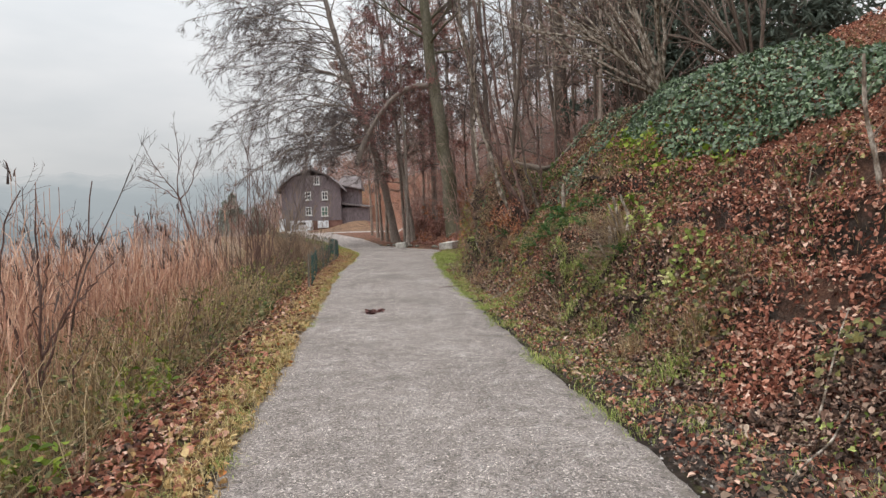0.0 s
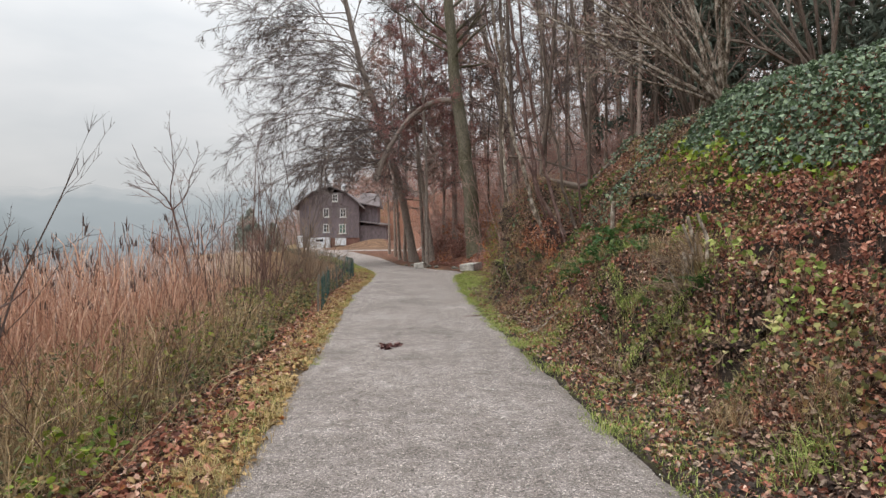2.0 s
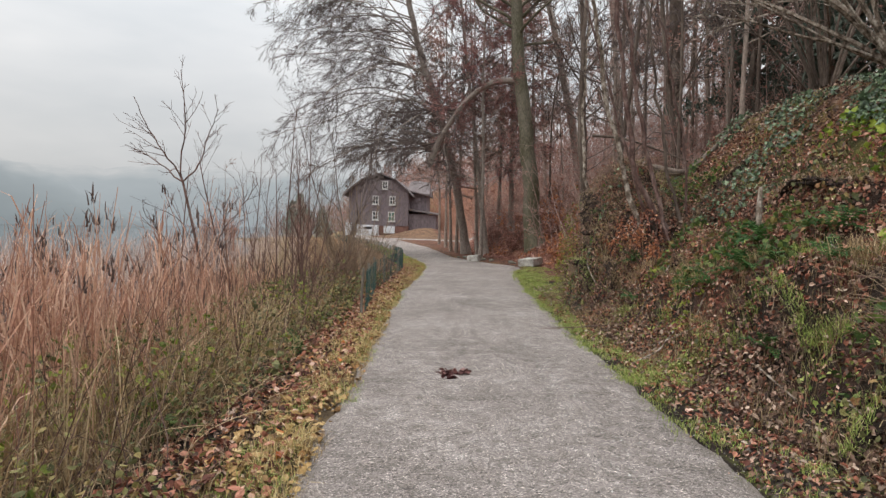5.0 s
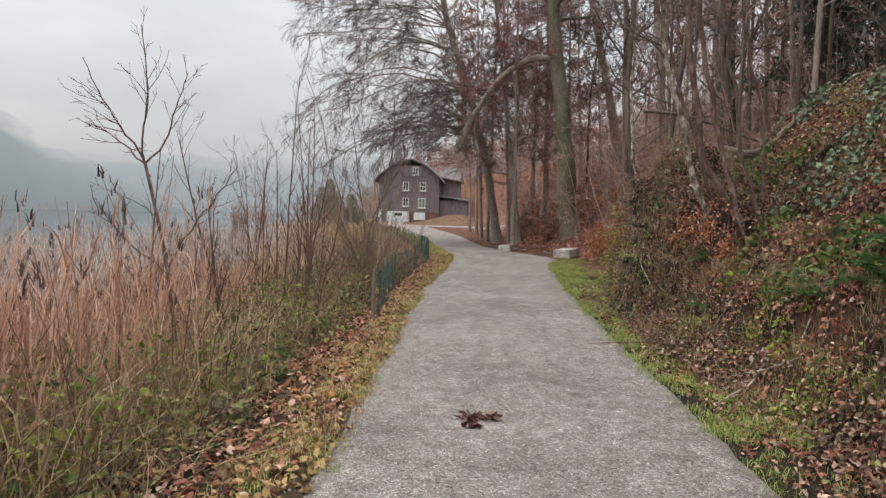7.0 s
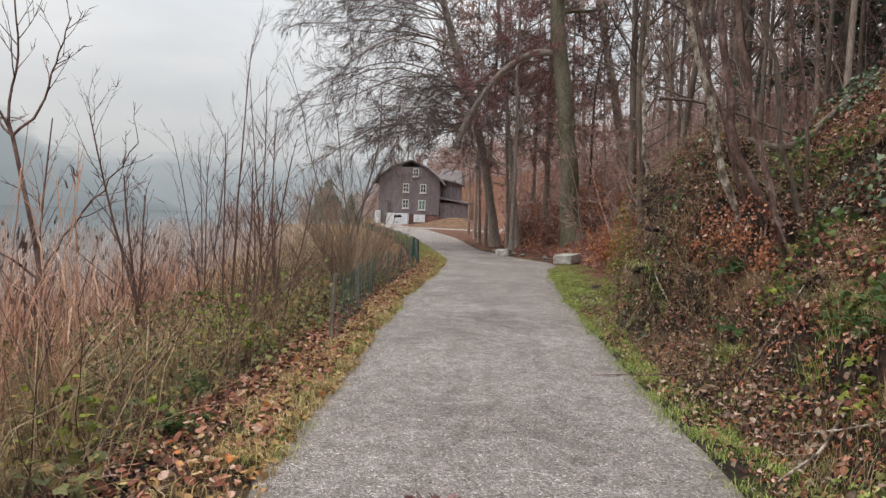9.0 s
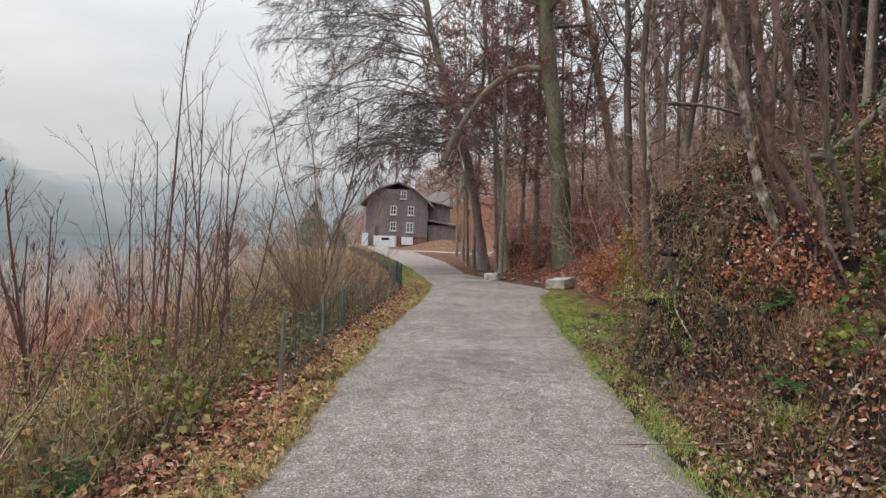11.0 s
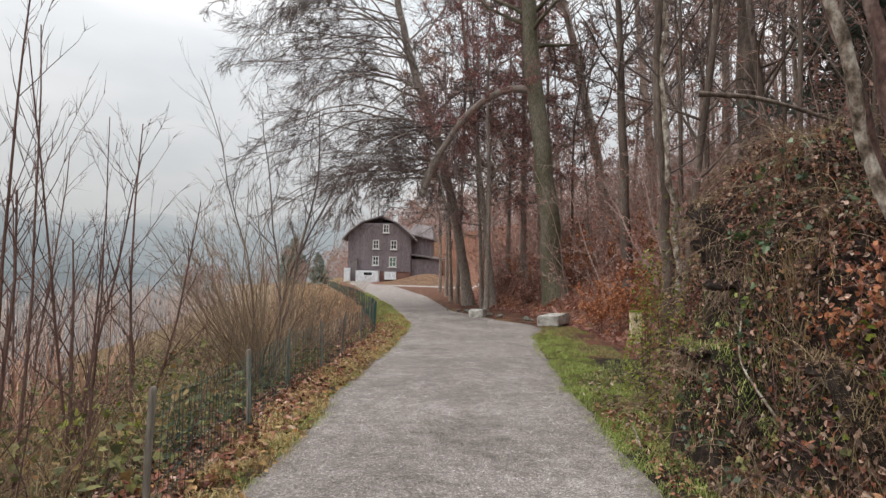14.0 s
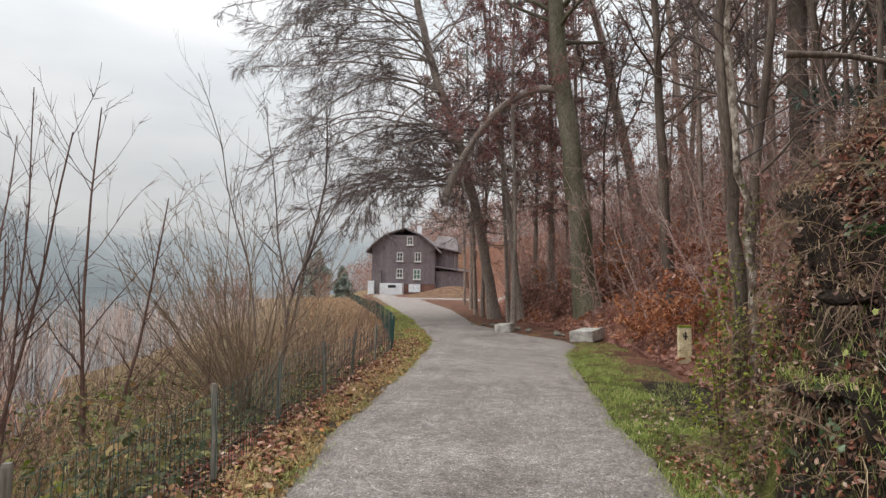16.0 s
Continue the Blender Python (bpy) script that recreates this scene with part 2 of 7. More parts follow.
M_litter_tan = leafy("tan_fallen_leaves", [(0.0, (0.11, 0.062, 0.032)), (0.4, (0.30, 0.18, 0.075)), (0.75, (0.44, 0.29, 0.12)), (0.93, (0.55, 0.40, 0.2)), (1.0, (0.50, 0.14, 0.03))], 0.75, 0.1)
M_rust = leafy("rust_beech_leaves", [(0.0, (0.22, 0.075, 0.038)), (0.5, (0.42, 0.165, 0.078)), (1.0, (0.62, 0.33, 0.18))], 0.75, 0.25)
M_pinkleaf = leafy("dusky_red_leaves", [(0.0, (0.22, 0.10, 0.082)), (0.5, (0.37, 0.188, 0.148)), (1.0, (0.49, 0.305, 0.245))], 0.8, 0.25)
M_copper = leafy("maroon_dead_leaves", [(0.0, (0.21, 0.088, 0.082)), (0.5, (0.37, 0.165, 0.15)), (1.0, (0.48, 0.26, 0.23))], 0.8, 0.25)
M_ivy = leafy("dark_ivy_leaves", [(0.0, (0.025, 0.042, 0.02)), (0.5, (0.075, 0.122, 0.06)), (0.85, (0.155, 0.22, 0.115)), (1.0, (0.28, 0.36, 0.21))], 0.38, 0.15, 0.5)
M_bright = leafy("yellow_green_leaves", [(0.0, (0.06, 0.11, 0.012)), (0.5, (0.15, 0.22, 0.025)), (1.0, (0.30, 0.36, 0.05))], 0.55, 0.3)
M_bramble = leafy("bramble_leaves", [(0.0, (0.06, 0.065, 0.028)), (0.45, (0.14, 0.14, 0.055)), (0.8, (0.26, 0.235, 0.085)), (1.0, (0.33, 0.17, 0.08))], 0.6, 0.25)
M_leafgreen = leafy("fresh_bramble_leaves", [(0.0, (0.035, 0.065, 0.02)), (0.5, (0.085, 0.13, 0.035)), (0.9, (0.17, 0.21, 0.05)), (1.0, (0.24, 0.12, 0.05))], 0.55, 0.3)
M_grass = leafy("verge_grass", [(0.0, (0.12, 0.17, 0.035)), (0.5, (0.285, 0.35, 0.085)), (0.85, (0.45, 0.48, 0.165)), (1.0, (0.56, 0.46, 0.25))], 0.7, 0.3)
M_dry = leafy("dry_grass", [(0.0, (0.18, 0.115, 0.058)), (0.5, (0.36, 0.25, 0.13)), (1.0, (0.55, 0.43, 0.27))], 0.8, 0.25)
M_oldgrass = leafy("olive_old_grass", [(0.0, (0.13, 0.095, 0.052)), (0.5, (0.27, 0.195, 0.108)), (1.0, (0.44, 0.335, 0.21))], 0.8, 0.25)
M_reed = leafy("russet_reeds", [(0.0, (0.30, 0.145, 0.10)), (0.5, (0.53, 0.30, 0.205)), (1.0, (0.72, 0.50, 0.37))], 0.8, 0.3)
M_palereed = leafy("pale_pinkish_reeds", [(0.0, (0.40, 0.275, 0.225)), (0.5, (0.60, 0.45, 0.385)), (1.0, (0.76, 0.64, 0.57))], 0.8, 0.3)
M_plume = leafy("reed_plumes", [(0.0, (0.07, 0.05, 0.045)), (1.0, (0.19, 0.13, 0.11))], 0.9, 0.2)
M_redstem = leafy("red_brown_stems", [(0.0, (0.07, 0.04, 0.034)), (1.0, (0.19, 0.112, 0.09))], 0.85, 0)
M_brownstem = leafy("tan_brown_stems", [(0.0, (0.13, 0.09, 0.062)), (1.0, (0.30, 0.22, 0.15))], 0.85, 0)
M_meadow = leafy("orange_meadow_grass", [(0.0, (0.25, 0.15, 0.09)), (0.5, (0.38, 0.245, 0.15)), (1.0, (0.50, 0.36, 0.235))], 0.8, 0.2)
M_fir = leafy("fir_needles", [(0.0, (0.06, 0.08, 0.06)), (1.0, (0.125, 0.15, 0.12))], 0.8, 0.1)
M_post = grainy("weathered_post_wood", [(0.3, (0.11, 0.092, 0.075)), (0.5, (0.19, 0.168, 0.14)), (0.7, (0.27, 0.25, 0.215))], 4, 40, (1, 1, 0.12), 0.9, 0.008)
M_wire = grainy("green_fence_wire", [(0.3, (0.022, 0.06, 0.052)), (0.7, (0.05, 0.11, 0.095))], 5, 50, None, 0.6, 0.002)
M_stone = grainy("pale_weathered_stone", [(0.3, (0.22, 0.205, 0.18)), (0.5, (0.42, 0.40, 0.36)), (0.7, (0.58, 0.56, 0.51))], 5, 40, None, 0.9, 0.01)
M_rock = grainy("mossy_grey_rock", [(0.3, (0.07, 0.07, 0.045)), (0.5, (0.15, 0.14, 0.115)), (0.7, (0.24, 0.225, 0.195))], 6, 40, None, 0.9, 0.01)
M_yellow = grainy("faded_cream_paint", [(0.3, (0.38, 0.30, 0.16)), (0.5, (0.60, 0.51, 0.32)), (0.7, (0.70, 0.64, 0.47))], 5, 60, None, 0.8, 0.004)
M_black = grainy("black_paint", [(0.3, (0.02, 0.02, 0.02)), (0.7, (0.05, 0.05, 0.05))], 8, 60)
# wall and roof colours are lifted towards purple-grey, with distance haze mixed in
M_housewall = grainy("hazy_brown_boards", [(0.3, (0.148, 0.118, 0.124)), (0.5, (0.182, 0.148, 0.156)), (0.7, (0.212, 0.174, 0.182))], 0.3, 4, (3, 3, 0.3), 0.85)
M_roof = grainy("grey_brown_roof_tiles", [(0.3, (0.15, 0.125, 0.122)), (0.7, (0.21, 0.18, 0.178))], 0.6, 6, None, 0.85)
M_frame = grainy("white_window_paint", [(0.3, (0.55, 0.54, 0.51)), (0.7, (0.66, 0.65, 0.62))], 3, 30, None, 0.6)
M_plaster = grainy("white_plaster", [(0.3, (0.64, 0.66, 0.68)), (0.7, (0.80, 0.82, 0.84))], 0.7, 9, None, 0.85)
M_shutter = grainy("green_shutter", [(0.3, (0.08, 0.15, 0.12)), (0.7, (0.13, 0.21, 0.17))], 2, 20, None, 0.7)
M_brickred = grainy("reddish_brick", [(0.3, (0.16, 0.08, 0.065)), (0.7, (0.26, 0.14, 0.11))], 1, 9, None, 0.9)


def glass_material():
    m, n, l, b = material("dark_window_glass", 0.08)
    b.inputs["Base Color"].default_value = (0.02, 0.023, 0.026, 1)
    b.inputs["Specular IOR Level"].default_value = 0.6
    return m


def water_material():
    m, n, l, b = material("still_lake_water", 0.06)
    b.inputs["Base Color"].default_value = (0.03, 0.04, 0.042, 1)
    b.inputs["Specular IOR Level"].default_value = 1.0
    t = noise_tex(n, l, 1.2, 3, 0.5, (1, 3, 1))
    bump(n, l, b, t.outputs["Fac"], 0.12, 0.03)
    return m


M_glass, M_water = glass_material(), water_material()
# self-lit hills: the mist lies in their emission colours and transparency
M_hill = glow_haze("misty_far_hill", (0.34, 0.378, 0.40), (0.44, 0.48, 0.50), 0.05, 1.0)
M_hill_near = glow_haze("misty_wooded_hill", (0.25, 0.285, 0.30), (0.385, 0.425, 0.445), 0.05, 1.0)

# ---- shape of the land ----
Y_L = [-40, -6, 1.25, 4.5, 8.75, 13.5, 17.9, 21.4, 24.8, 29.7, 40, 57, 82, 103, 125]
X_L = [-1.2, -1.0, -1.12, -1.36, -1.65, -1.98, -2.3, -2.35, -2.4, -2.7, -4.75, -8.9, -15.0, -20.5, -25]
Y_R = [-40, -6, 1, 3.3, 8, 13, 16, 19, 24.5, 27, 29.5, 31, 32.6, 38.5, 56, 88, 103, 125]
X_R = [1.9, 1.85, 1.72, 1.53, 1.27, 1.05, 0.97, 0.88, 0.9, 1.0, 1.45, 1.2, 0.2, -2.0, -4.7, -11.5, -15.5, -19]
Y_T = [-40, 1, 5, 8, 12, 14, 16, 17.2, 18.5, 21, 25, 30, 36, 41, 56, 80, 100, 125, 138, 150, 170, 400]
X_T = [3.0, 2.75, 2.35, 1.95, 1.62, 1.55, 1.6, 1.75, 2.3, 3.0, 3.0, 2.7, 1.4, -0.3, -1.5, -2, -3, -6, -9, -28, -40, -60]
Y_K = [-40, 3, 5, 7, 8.5, 10, 12, 13.5, 16.5, 18.5, 22, 400]
V_K = [1.0, 0.9, 0.84, 0.88, 1.08, 1.1, 0.96, 1.0, 1.1, 1.05, 0.6, 0.5]


def curve(y, ys, xs):
    return np.interp(y, ys, xs)


def wobble(x, y):
    return 0.5 * np.sin(1.7 * x + 0.6 * y) + 0.35 * np.sin(2.9 * y - 1.3 * x + 1.1) + 0.25 * np.sin(5.3 * x + 4.1 * y) + 0.2 * np.sin(7.7 * y - 5.1 * x + 0.4)


def edge_wave(y):
    near = np.clip(1.0 - np.abs(y) / 120.0, 0, 1)
    return near * (0.03 * np.sin(1.7 * y) + 0.015 * np.sin(5.3 * y + 1.0) + 0.008 * np.sin(13.0 * y + 2.0))


def left_edge(y):
    return curve(y, Y_L, X_L) + edge_wave(y)


def right_edge(y):
    return curve(y, Y_R, X_R) + edge_wave(y + 31.7)


def ledge(d, y):
    """Where the bank breaks into small overhanging steps."""
    return np.clip((d - 0.15) / 0.4, 0, 1) * np.clip((3.2 - d) / 0.6, 0, 1) * np.clip((y - 1.5) / 1.5, 0, 1) * np.clip((14 - y) / 1.5, 0, 1)


def ledge_phase(x, y, up):
    return up * 9.5 + 2.2 * wobble(x * 0.7 + 3.0, y * 0.8)


def land(x, y):
    """The height of the ground."""
    x, y = np.asarray(x, float), np.asarray(y, float)
    xl, xr, toe = curve(y, Y_L, X_L), curve(y, Y_R, X_R), curve(y, Y_T, X_T)
    k, top = curve(y, Y_K, V_K), curve(y, [-40, 3, 6, 8, 10, 11.4, 13.5, 16.5, 18.5, 22, 400], [6.0, 4.7, 4.0, 3.5, 3.5, 4.2, 4.2, 3.7, 4.2, 9.0, 30.0])
    d = x - toe
    up = np.where(d > 0, d * k * np.clip(0.45 + d * 0.9, 0, 1), 0)
    over = np.clip(d - top, 0, None)
    up = up - over * k * 0.70
    far = np.clip(x - 45, 0, None)
    up = up - far * 0.3 * k
    up = up + ledge(d, y) * 0.115 * np.sin(ledge_phase(x, y, up))
    rough = np.clip(d, 0, 1.5) / 1.5
    up = up + rough * (0.10 * wobble(x * 1.3, y * 1.3) + 0.06 * wobble(y * 3.1, x * 3.4))
    up = up + 0.42 * np.exp(-((d - 0.85) / 0.45) ** 2) * np.clip((y - 3.5) / 1.5, 0, 1) * np.clip((10 - y) / 2, 0, 1)
    rise = np.interp(x - curve(y, [12.5, 13.6, 15, 16.3, 17.6], [1.75, 1.8, 1.5, 1.6, 1.95]), [0, 0.18, 0.5, 0.85, 1.4, 2.6], [0, 0.25, 0.72, 0.97, 1.0, 0.7])
    mound = rise * np.interp(y, [12.3, 13.4, 14.3, 15.0, 16.6, 17.3, 18.1], [0, 1.9, 2.2, 2.85, 2.95, 2.0, 0]) + np.where(rise > 0.02, 0.22 * wobble(x * 2.2, y * 2.2) + 0.12 * wobble(y * 3.7, x * 4.3), 0) * np.interp(y, [12.3, 13.2, 17.4, 18.1], [0, 1, 1, 0])
    up = np.maximum(up, mound)
    up = up - 0.75 * np.exp(-((x - 2.1) / 0.28) ** 2 - ((y - 15.25) / 0.45) ** 2)
    up = up - 0.42 * np.exp(-((x - 3.0) / 0.34) ** 2 - ((y - 4.95) / 0.36) ** 2)
    up = up - 0.5 * np.exp(-((x - 3.15) / 0.3) ** 2 - ((y - 13.2) / 0.28) ** 2)
    up = up - 0.35 * np.exp(-((x - 4.05) / 0.45) ** 2 - ((y - 13.6) / 0.25) ** 2)
    low = xl - 0.75 - x
    down = np.clip(low, 0, 3.2) * -0.24 + np.where((low > 0) & (low < 8), 0.03 * wobble(x * 2, y * 2), 0) + np.where((x < xl - 0.1) & (x > xl - 1.2), 0.018 * wobble(x * 5, y * 5), 0)
    meadow = np.clip((y - 21) / 6, 0, 1) * np.clip((110 - y) / 20, 0, 1)
    down = down * (1 - 0.75 * meadow * np.clip((xl - x) / -1 + 16, 0, 1))
    shore = np.clip((np.interp(y, [0, 18, 26, 40, 70, 110], [-6.3, -7.2, -9, -12, -21, -42]) - x) / 3, 0, 1)
    down = down - 0.8 * shore
    bank = 1.6 * np.exp(-((x + 10.0) / 5.0) ** 2 - ((y - 118) / 12.0) ** 2)
    verge = 0.035 * np.clip(np.where(x > xr, (x - xr) / 0.4, (xl - x) / 0.4), 0, 1)
    return up + down + verge + bank + np.where((d < 0.6) & (x > xr), 0.012 * wobble(x * 4, y * 4), 0)


def normal_at(x, y):
    e = 0.05
    gx, gy = (land(x + e, y) - land(x - e, y)) / (2 * e), (land(x, y + e) - land(x, y - e)) / (2 * e)
    n = np.stack([-gx, -gy, np.ones_like(gx)], -1)
    return n / np.linalg.norm(n, axis=-1, keepdims=True)


# ---- mesh helpers ----
class Geo:
    """Gathers vertices and faces of one mesh."""

    def __init__(self):
        self.v, self.f, self.s, self.n = [], [], [], 0

    def add(self, v, f):
        v, f = np.asarray(v, np.float32).reshape(-1, 3), np.asarray(f, np.int64)
        self.v.append(v)
        self.f.append((f + self.n).ravel())
        self.s.append(np.full(len(f), f.shape[1], np.int32))
        self.n += len(v)
        return self

    def mesh(self, name, mat, smooth=False):
        me = bpy.data.meshes.new(name)
        v, idx, size = np.concatenate(self.v), np.concatenate(self.f).astype(np.int32), np.concatenate(self.s)
        me.vertices.add(len(v)); me.vertices.foreach_set("co", v.ravel())
        me.loops.add(len(idx)); me.loops.foreach_set("vertex_index", idx)
        me.polygons.add(len(size))
        me.polygons.foreach_set("loop_start", np.concatenate([[0], np.cumsum(size)[:-1]]).astype(np.int32))
        me.polygons.foreach_set("loop_total", size)
        me.polygons.foreach_set("use_smooth", np.full(len(size), smooth))
        me.update(calc_edges=True)
        me.materials.append(mat)
        return me


def part(name, geo, mat, parent=None, label="", smooth=False):
    ob = new(name, geo.mesh(name, mat, smooth) if isinstance(geo, Geo) else geo)
    ob.parent = parent
    if label:
        ob["label"] = label
    return ob


def thing(name, at, label, category, group="", kind=""):
    e = new(name)
    e.location = at
    e.empty_display_size = 0.2
    return tagged(e, label, category, group, kind)


def unit(a):
    return a / np.maximum(np.linalg.norm(a, axis=-1, keepdims=True), 1e-9)


def tubes(geo, P, R, sides=5, cap=False):
    """M polylines of N points each, with radii, as tubes."""
    P, R = np.asarray(P, float), np.asarray(R, float)
    if P.ndim == 2:
        P, R = P[None], R[None]
    M, N = P.shape[:2]
    T = unit(np.gradient(P, axis=1))
    mean = unit(P[:, -1] - P[:, 0])
    ref = np.where(np.abs(mean[:, 2:3]) > 0.8, np.array([[1.0, 0.13, 0]]), np.array([[0, 0.07, 1.0]]))[:, None, :]
    U = unit(np.cross(T, np.broadcast_to(ref, T.shape)))
    W = np.cross(T, U)
    a = np.linspace(0, 2 * np.pi, sides, endpoint=False)
    ring = P[:, :, None] + R[:, :, None, None] * (np.cos(a)[:, None] * U[:, :, None] + np.sin(a)[:, None] * W[:, :, None])
    i = np.arange(M)[:, None, None] * N * sides + np.arange(N - 1)[None, :, None] * sides
    j = np.arange(sides)[None, None, :]
    k = (j + 1) % sides
    f = np.stack([i + j, i + k, i + sides + k, i + sides + j], -1).reshape(-1, 4)
    geo.add(ring.reshape(-1, 3), f)
    if cap:
        geo.add(ring[:, -1].reshape(-1, 3), np.arange(M * sides).reshape(M, sides))
        geo.add(ring[:, 0].reshape(-1, 3), np.arange(M * sides).reshape(M, sides)[:, ::-1])
    return geo


def spline(pts, n):
    """A smooth line through the points."""
    p = np.asarray(pts, float)
    s = np.concatenate([[0], np.cumsum(np.linalg.norm(np.diff(p, axis=0), axis=1))])
    q = np.linspace(0, s[-1], n)
    out = np.stack([np.interp(q, s, p[:, c]) for c in range(3)], -1)
    for _ in range(2):
        out[1:-1] = 0.25 * out[:-2] + 0.5 * out[1:-1] + 0.25 * out[2:]
    return out


def sprout(rng, P, R, count, t0, t1, length, angle, trop, N=6, wob=0.12, rr=0.5, rmin=0.004, bias=None, short=0.5):
    """count side branches on each of the polylines P."""
    M, K = P.shape[:2]
    t = rng.uniform(t0, t1, (M, count)) * (K - 1)
    i = np.clip(t.astype(int), 0, K - 2)
    fr = (t - i)[..., None]
    m = np.arange(M)[:, None]
    base = P[m, i] * (1 - fr) + P[m, i + 1] * fr
    rad = R[m, i] * (1 - fr[..., 0]) + R[m, i + 1] * fr[..., 0]
    tan = unit(P[m, i + 1] - P[m, i])
    side = rng.normal(size=tan.shape)
    if bias is not None:
        side = side + np.asarray(bias)
    side = unit(side - (side * tan).sum(-1, keepdims=True) * tan)
    ang = np.radians(rng.normal(angle, angle * 0.2, (M, count)))[..., None]
    d = unit(np.cos(ang) * tan + np.sin(ang) * side)
    plen = np.linalg.norm(np.diff(P, axis=1), axis=-1).sum(1)[:, None]
    size = plen * length if length < 1 else np.full_like(plen, length)
    ln = size * rng.uniform(0.6, 1.25, (M, count)) * (1 - short * (t / (K - 1)))
    step = (ln / (N - 1))[..., None]
    pts = [base]
    for _ in range(N - 1):
        d = unit(d + np.array([0, 0, trop]) + rng.normal(0, wob, d.shape))
        pts.append(pts[-1] + d * step)
    Q = np.stack(pts, 2).reshape(-1, N, 3)
    r0 = np.maximum(rad * rr, rmin).reshape(-1, 1)
    Rq = np.maximum(r0 * np.linspace(1, 0.25, N)[None], rmin * 0.6)
    return Q, Rq


def spikes(geo, P, r):
    """The finest twigs: three-sided, running out to a point."""
    a, b = P[:, 0], P[:, -1]
    t = unit(b - a)
    u = unit(np.cross(t, np.array([0.31, 0.52, 0.79])))
    w = np.cross(t, u)
    r = np.broadcast_to(np.asarray(r, float), (len(a),))[:, None]
    v = np.stack([a + u * r, a - u * r * 0.5 + w * r * 0.87, a - u * r * 0.5 - w * r * 0.87, b], 1).reshape(-1, 3)
    i = np.arange(len(a))[:, None] * 4
    geo.add(v, np.concatenate([i + np.array([[0, 1, 3]]), i + np.array([[1, 2, 3]]), i + np.array([[2, 0, 3]])]))


def rhombs(geo, C, A, B, L, W, fold, rng=None):
    """Oval leaves folded along the rib and curled at the tip: centre C, along A, across B, length L, width W."""
    up = unit(np.cross(A, B))
    wave = np.sin(np.arange(len(C)) * 2.399)
    b, t = C - A * (L / 2)[:, None], C + A * (L / 2)[:, None] + up * (0.34 * wave * L)[:, None]
    side = []
    for sg in (-1, 1):
        for at, w in ((-0.24, 0.43), (0.16, 0.46)):
            side.append(C + A * (L * at)[:, None] + B * (sg * W * w)[:, None] + up * (fold * W * (1 + 0.35 * sg * wave))[:, None])
    v = np.stack([b, side[0], side[1], t, side[3], side[2]], 1).reshape(-1, 3)
    i = np.arange(len(C))[:, None] * 6
    geo.add(v, np.concatenate([i + np.array([[0, 1, 2, 3]]), i + np.array([[0, 3, 4, 5]])]))


def lobed(geo, C, A, B, L, fold):
    """Five-cornered ivy-like leaves."""
    up = unit(np.cross(A, B))
    Lc = L[:, None]
    o = [(-0.45, 0, 0), (-0.5, -0.34, 1), (0.02, -0.5, 1), (0.1, -0.24, .6), (0.6, 0, 0.2), (0.1, 0.24, .6), (0.02, 0.5, 1), (-0.5, 0.34, 1)]
    v = np.stack([C + A * Lc * a + B * Lc * b + up * Lc * (fold * c)[:, None] for a, b, c in o], 1).reshape(-1, 3)
    i = np.arange(len(C))[:, None] * 8
    tri = np.array([[0, 1, 2], [0, 2, 3], [0, 3, 4], [0, 4, 5], [0, 5, 6], [0, 6, 7]])
    geo.add(v, np.concatenate([i + t[None] for t in tri]))


def lying(rng, x, y, tilt=0.35):
    """Axes of leaves that lie on the land."""
    n = normal_at(x, y)
    n = unit(n + rng.normal(0, tilt, n.shape))
    a = unit(np.cross(n, rng.normal(size=n.shape)))
    return n, a, np.cross(n, a)


def blades(geo, base, height, width, lean, rng, droop=0.5):
    """Grass blades of three joints."""
    n = len(base)
    az = rng.uniform(0, 2 * np.pi, n)
    o = np.stack([np.cos(az), np.sin(az), np.zeros(n)], -1)
    s = np.stack([-np.sin(az), np.cos(az), np.zeros(n)], -1)
    up = np.array([0, 0, 1.0])
    h, w, ln = height[:, None], width[:, None], lean[:, None]
    m = base + up * h * 0.55 + o * h * ln * 0.35
    t = base + up * h * (1 - droop * ln * 0.5) + o * h * ln
    v = np.stack([base - s * w, base + s * w, m + s * w * 0.7, m - s * w * 0.7, t], 1).reshape(-1, 3)
    i = np.arange(n)[:, None] * 5
    geo.add(v, i + np.array([[0, 1, 2, 3]]))
    k = geo.n - len(v)
    geo.f.append((i + np.array([[3, 2, 4]]) + k).ravel()); geo.s.append(np.full(n, 3, np.int32))


def slab(geo, x0, x1, y0, y1, z0, z1, m=None):
    v = np.array([(x, y, z) for z in (z0, z1) for x, y in ((x0, y0), (x1, y0), (x1, y1), (x0, y1))], float)
    if m is not None:
        v = np.array([m @ Vector(p) for p in v])
    geo.add(v, [(3, 2, 1, 0), (4, 5, 6, 7), (0, 1, 5, 4), (1, 2, 6, 5), (2, 3, 7, 6), (3, 0, 4, 7)])
    return geo


def rounded_box(x, y, z, bevel, rng=None, rough=0.0):
    bm = bmesh.new()
    bmesh.ops.create_cube(bm, size=1.0, matrix=Matrix.Diagonal((x, y, z, 1)))
    bmesh.ops.bevel(bm, geom=list(bm.edges), offset=bevel, segments=2, affect="EDGES")
    if rough:
        bmesh.ops.subdivide_edges(bm, edges=list(bm.edges), cuts=1)
        for v in bm.verts:
            v.co += Vector(rng.normal(0, rough, 3))
    bmesh.ops.translate(bm, verts=list(bm.verts), vec=(0, 0, z / 2))
    return bm


def bm_mesh(name, bm, mat):
    me = bpy.data.meshes.new(name)
    bm.to_mesh(me); bm.free()
    me.materials.append(mat)
    return me


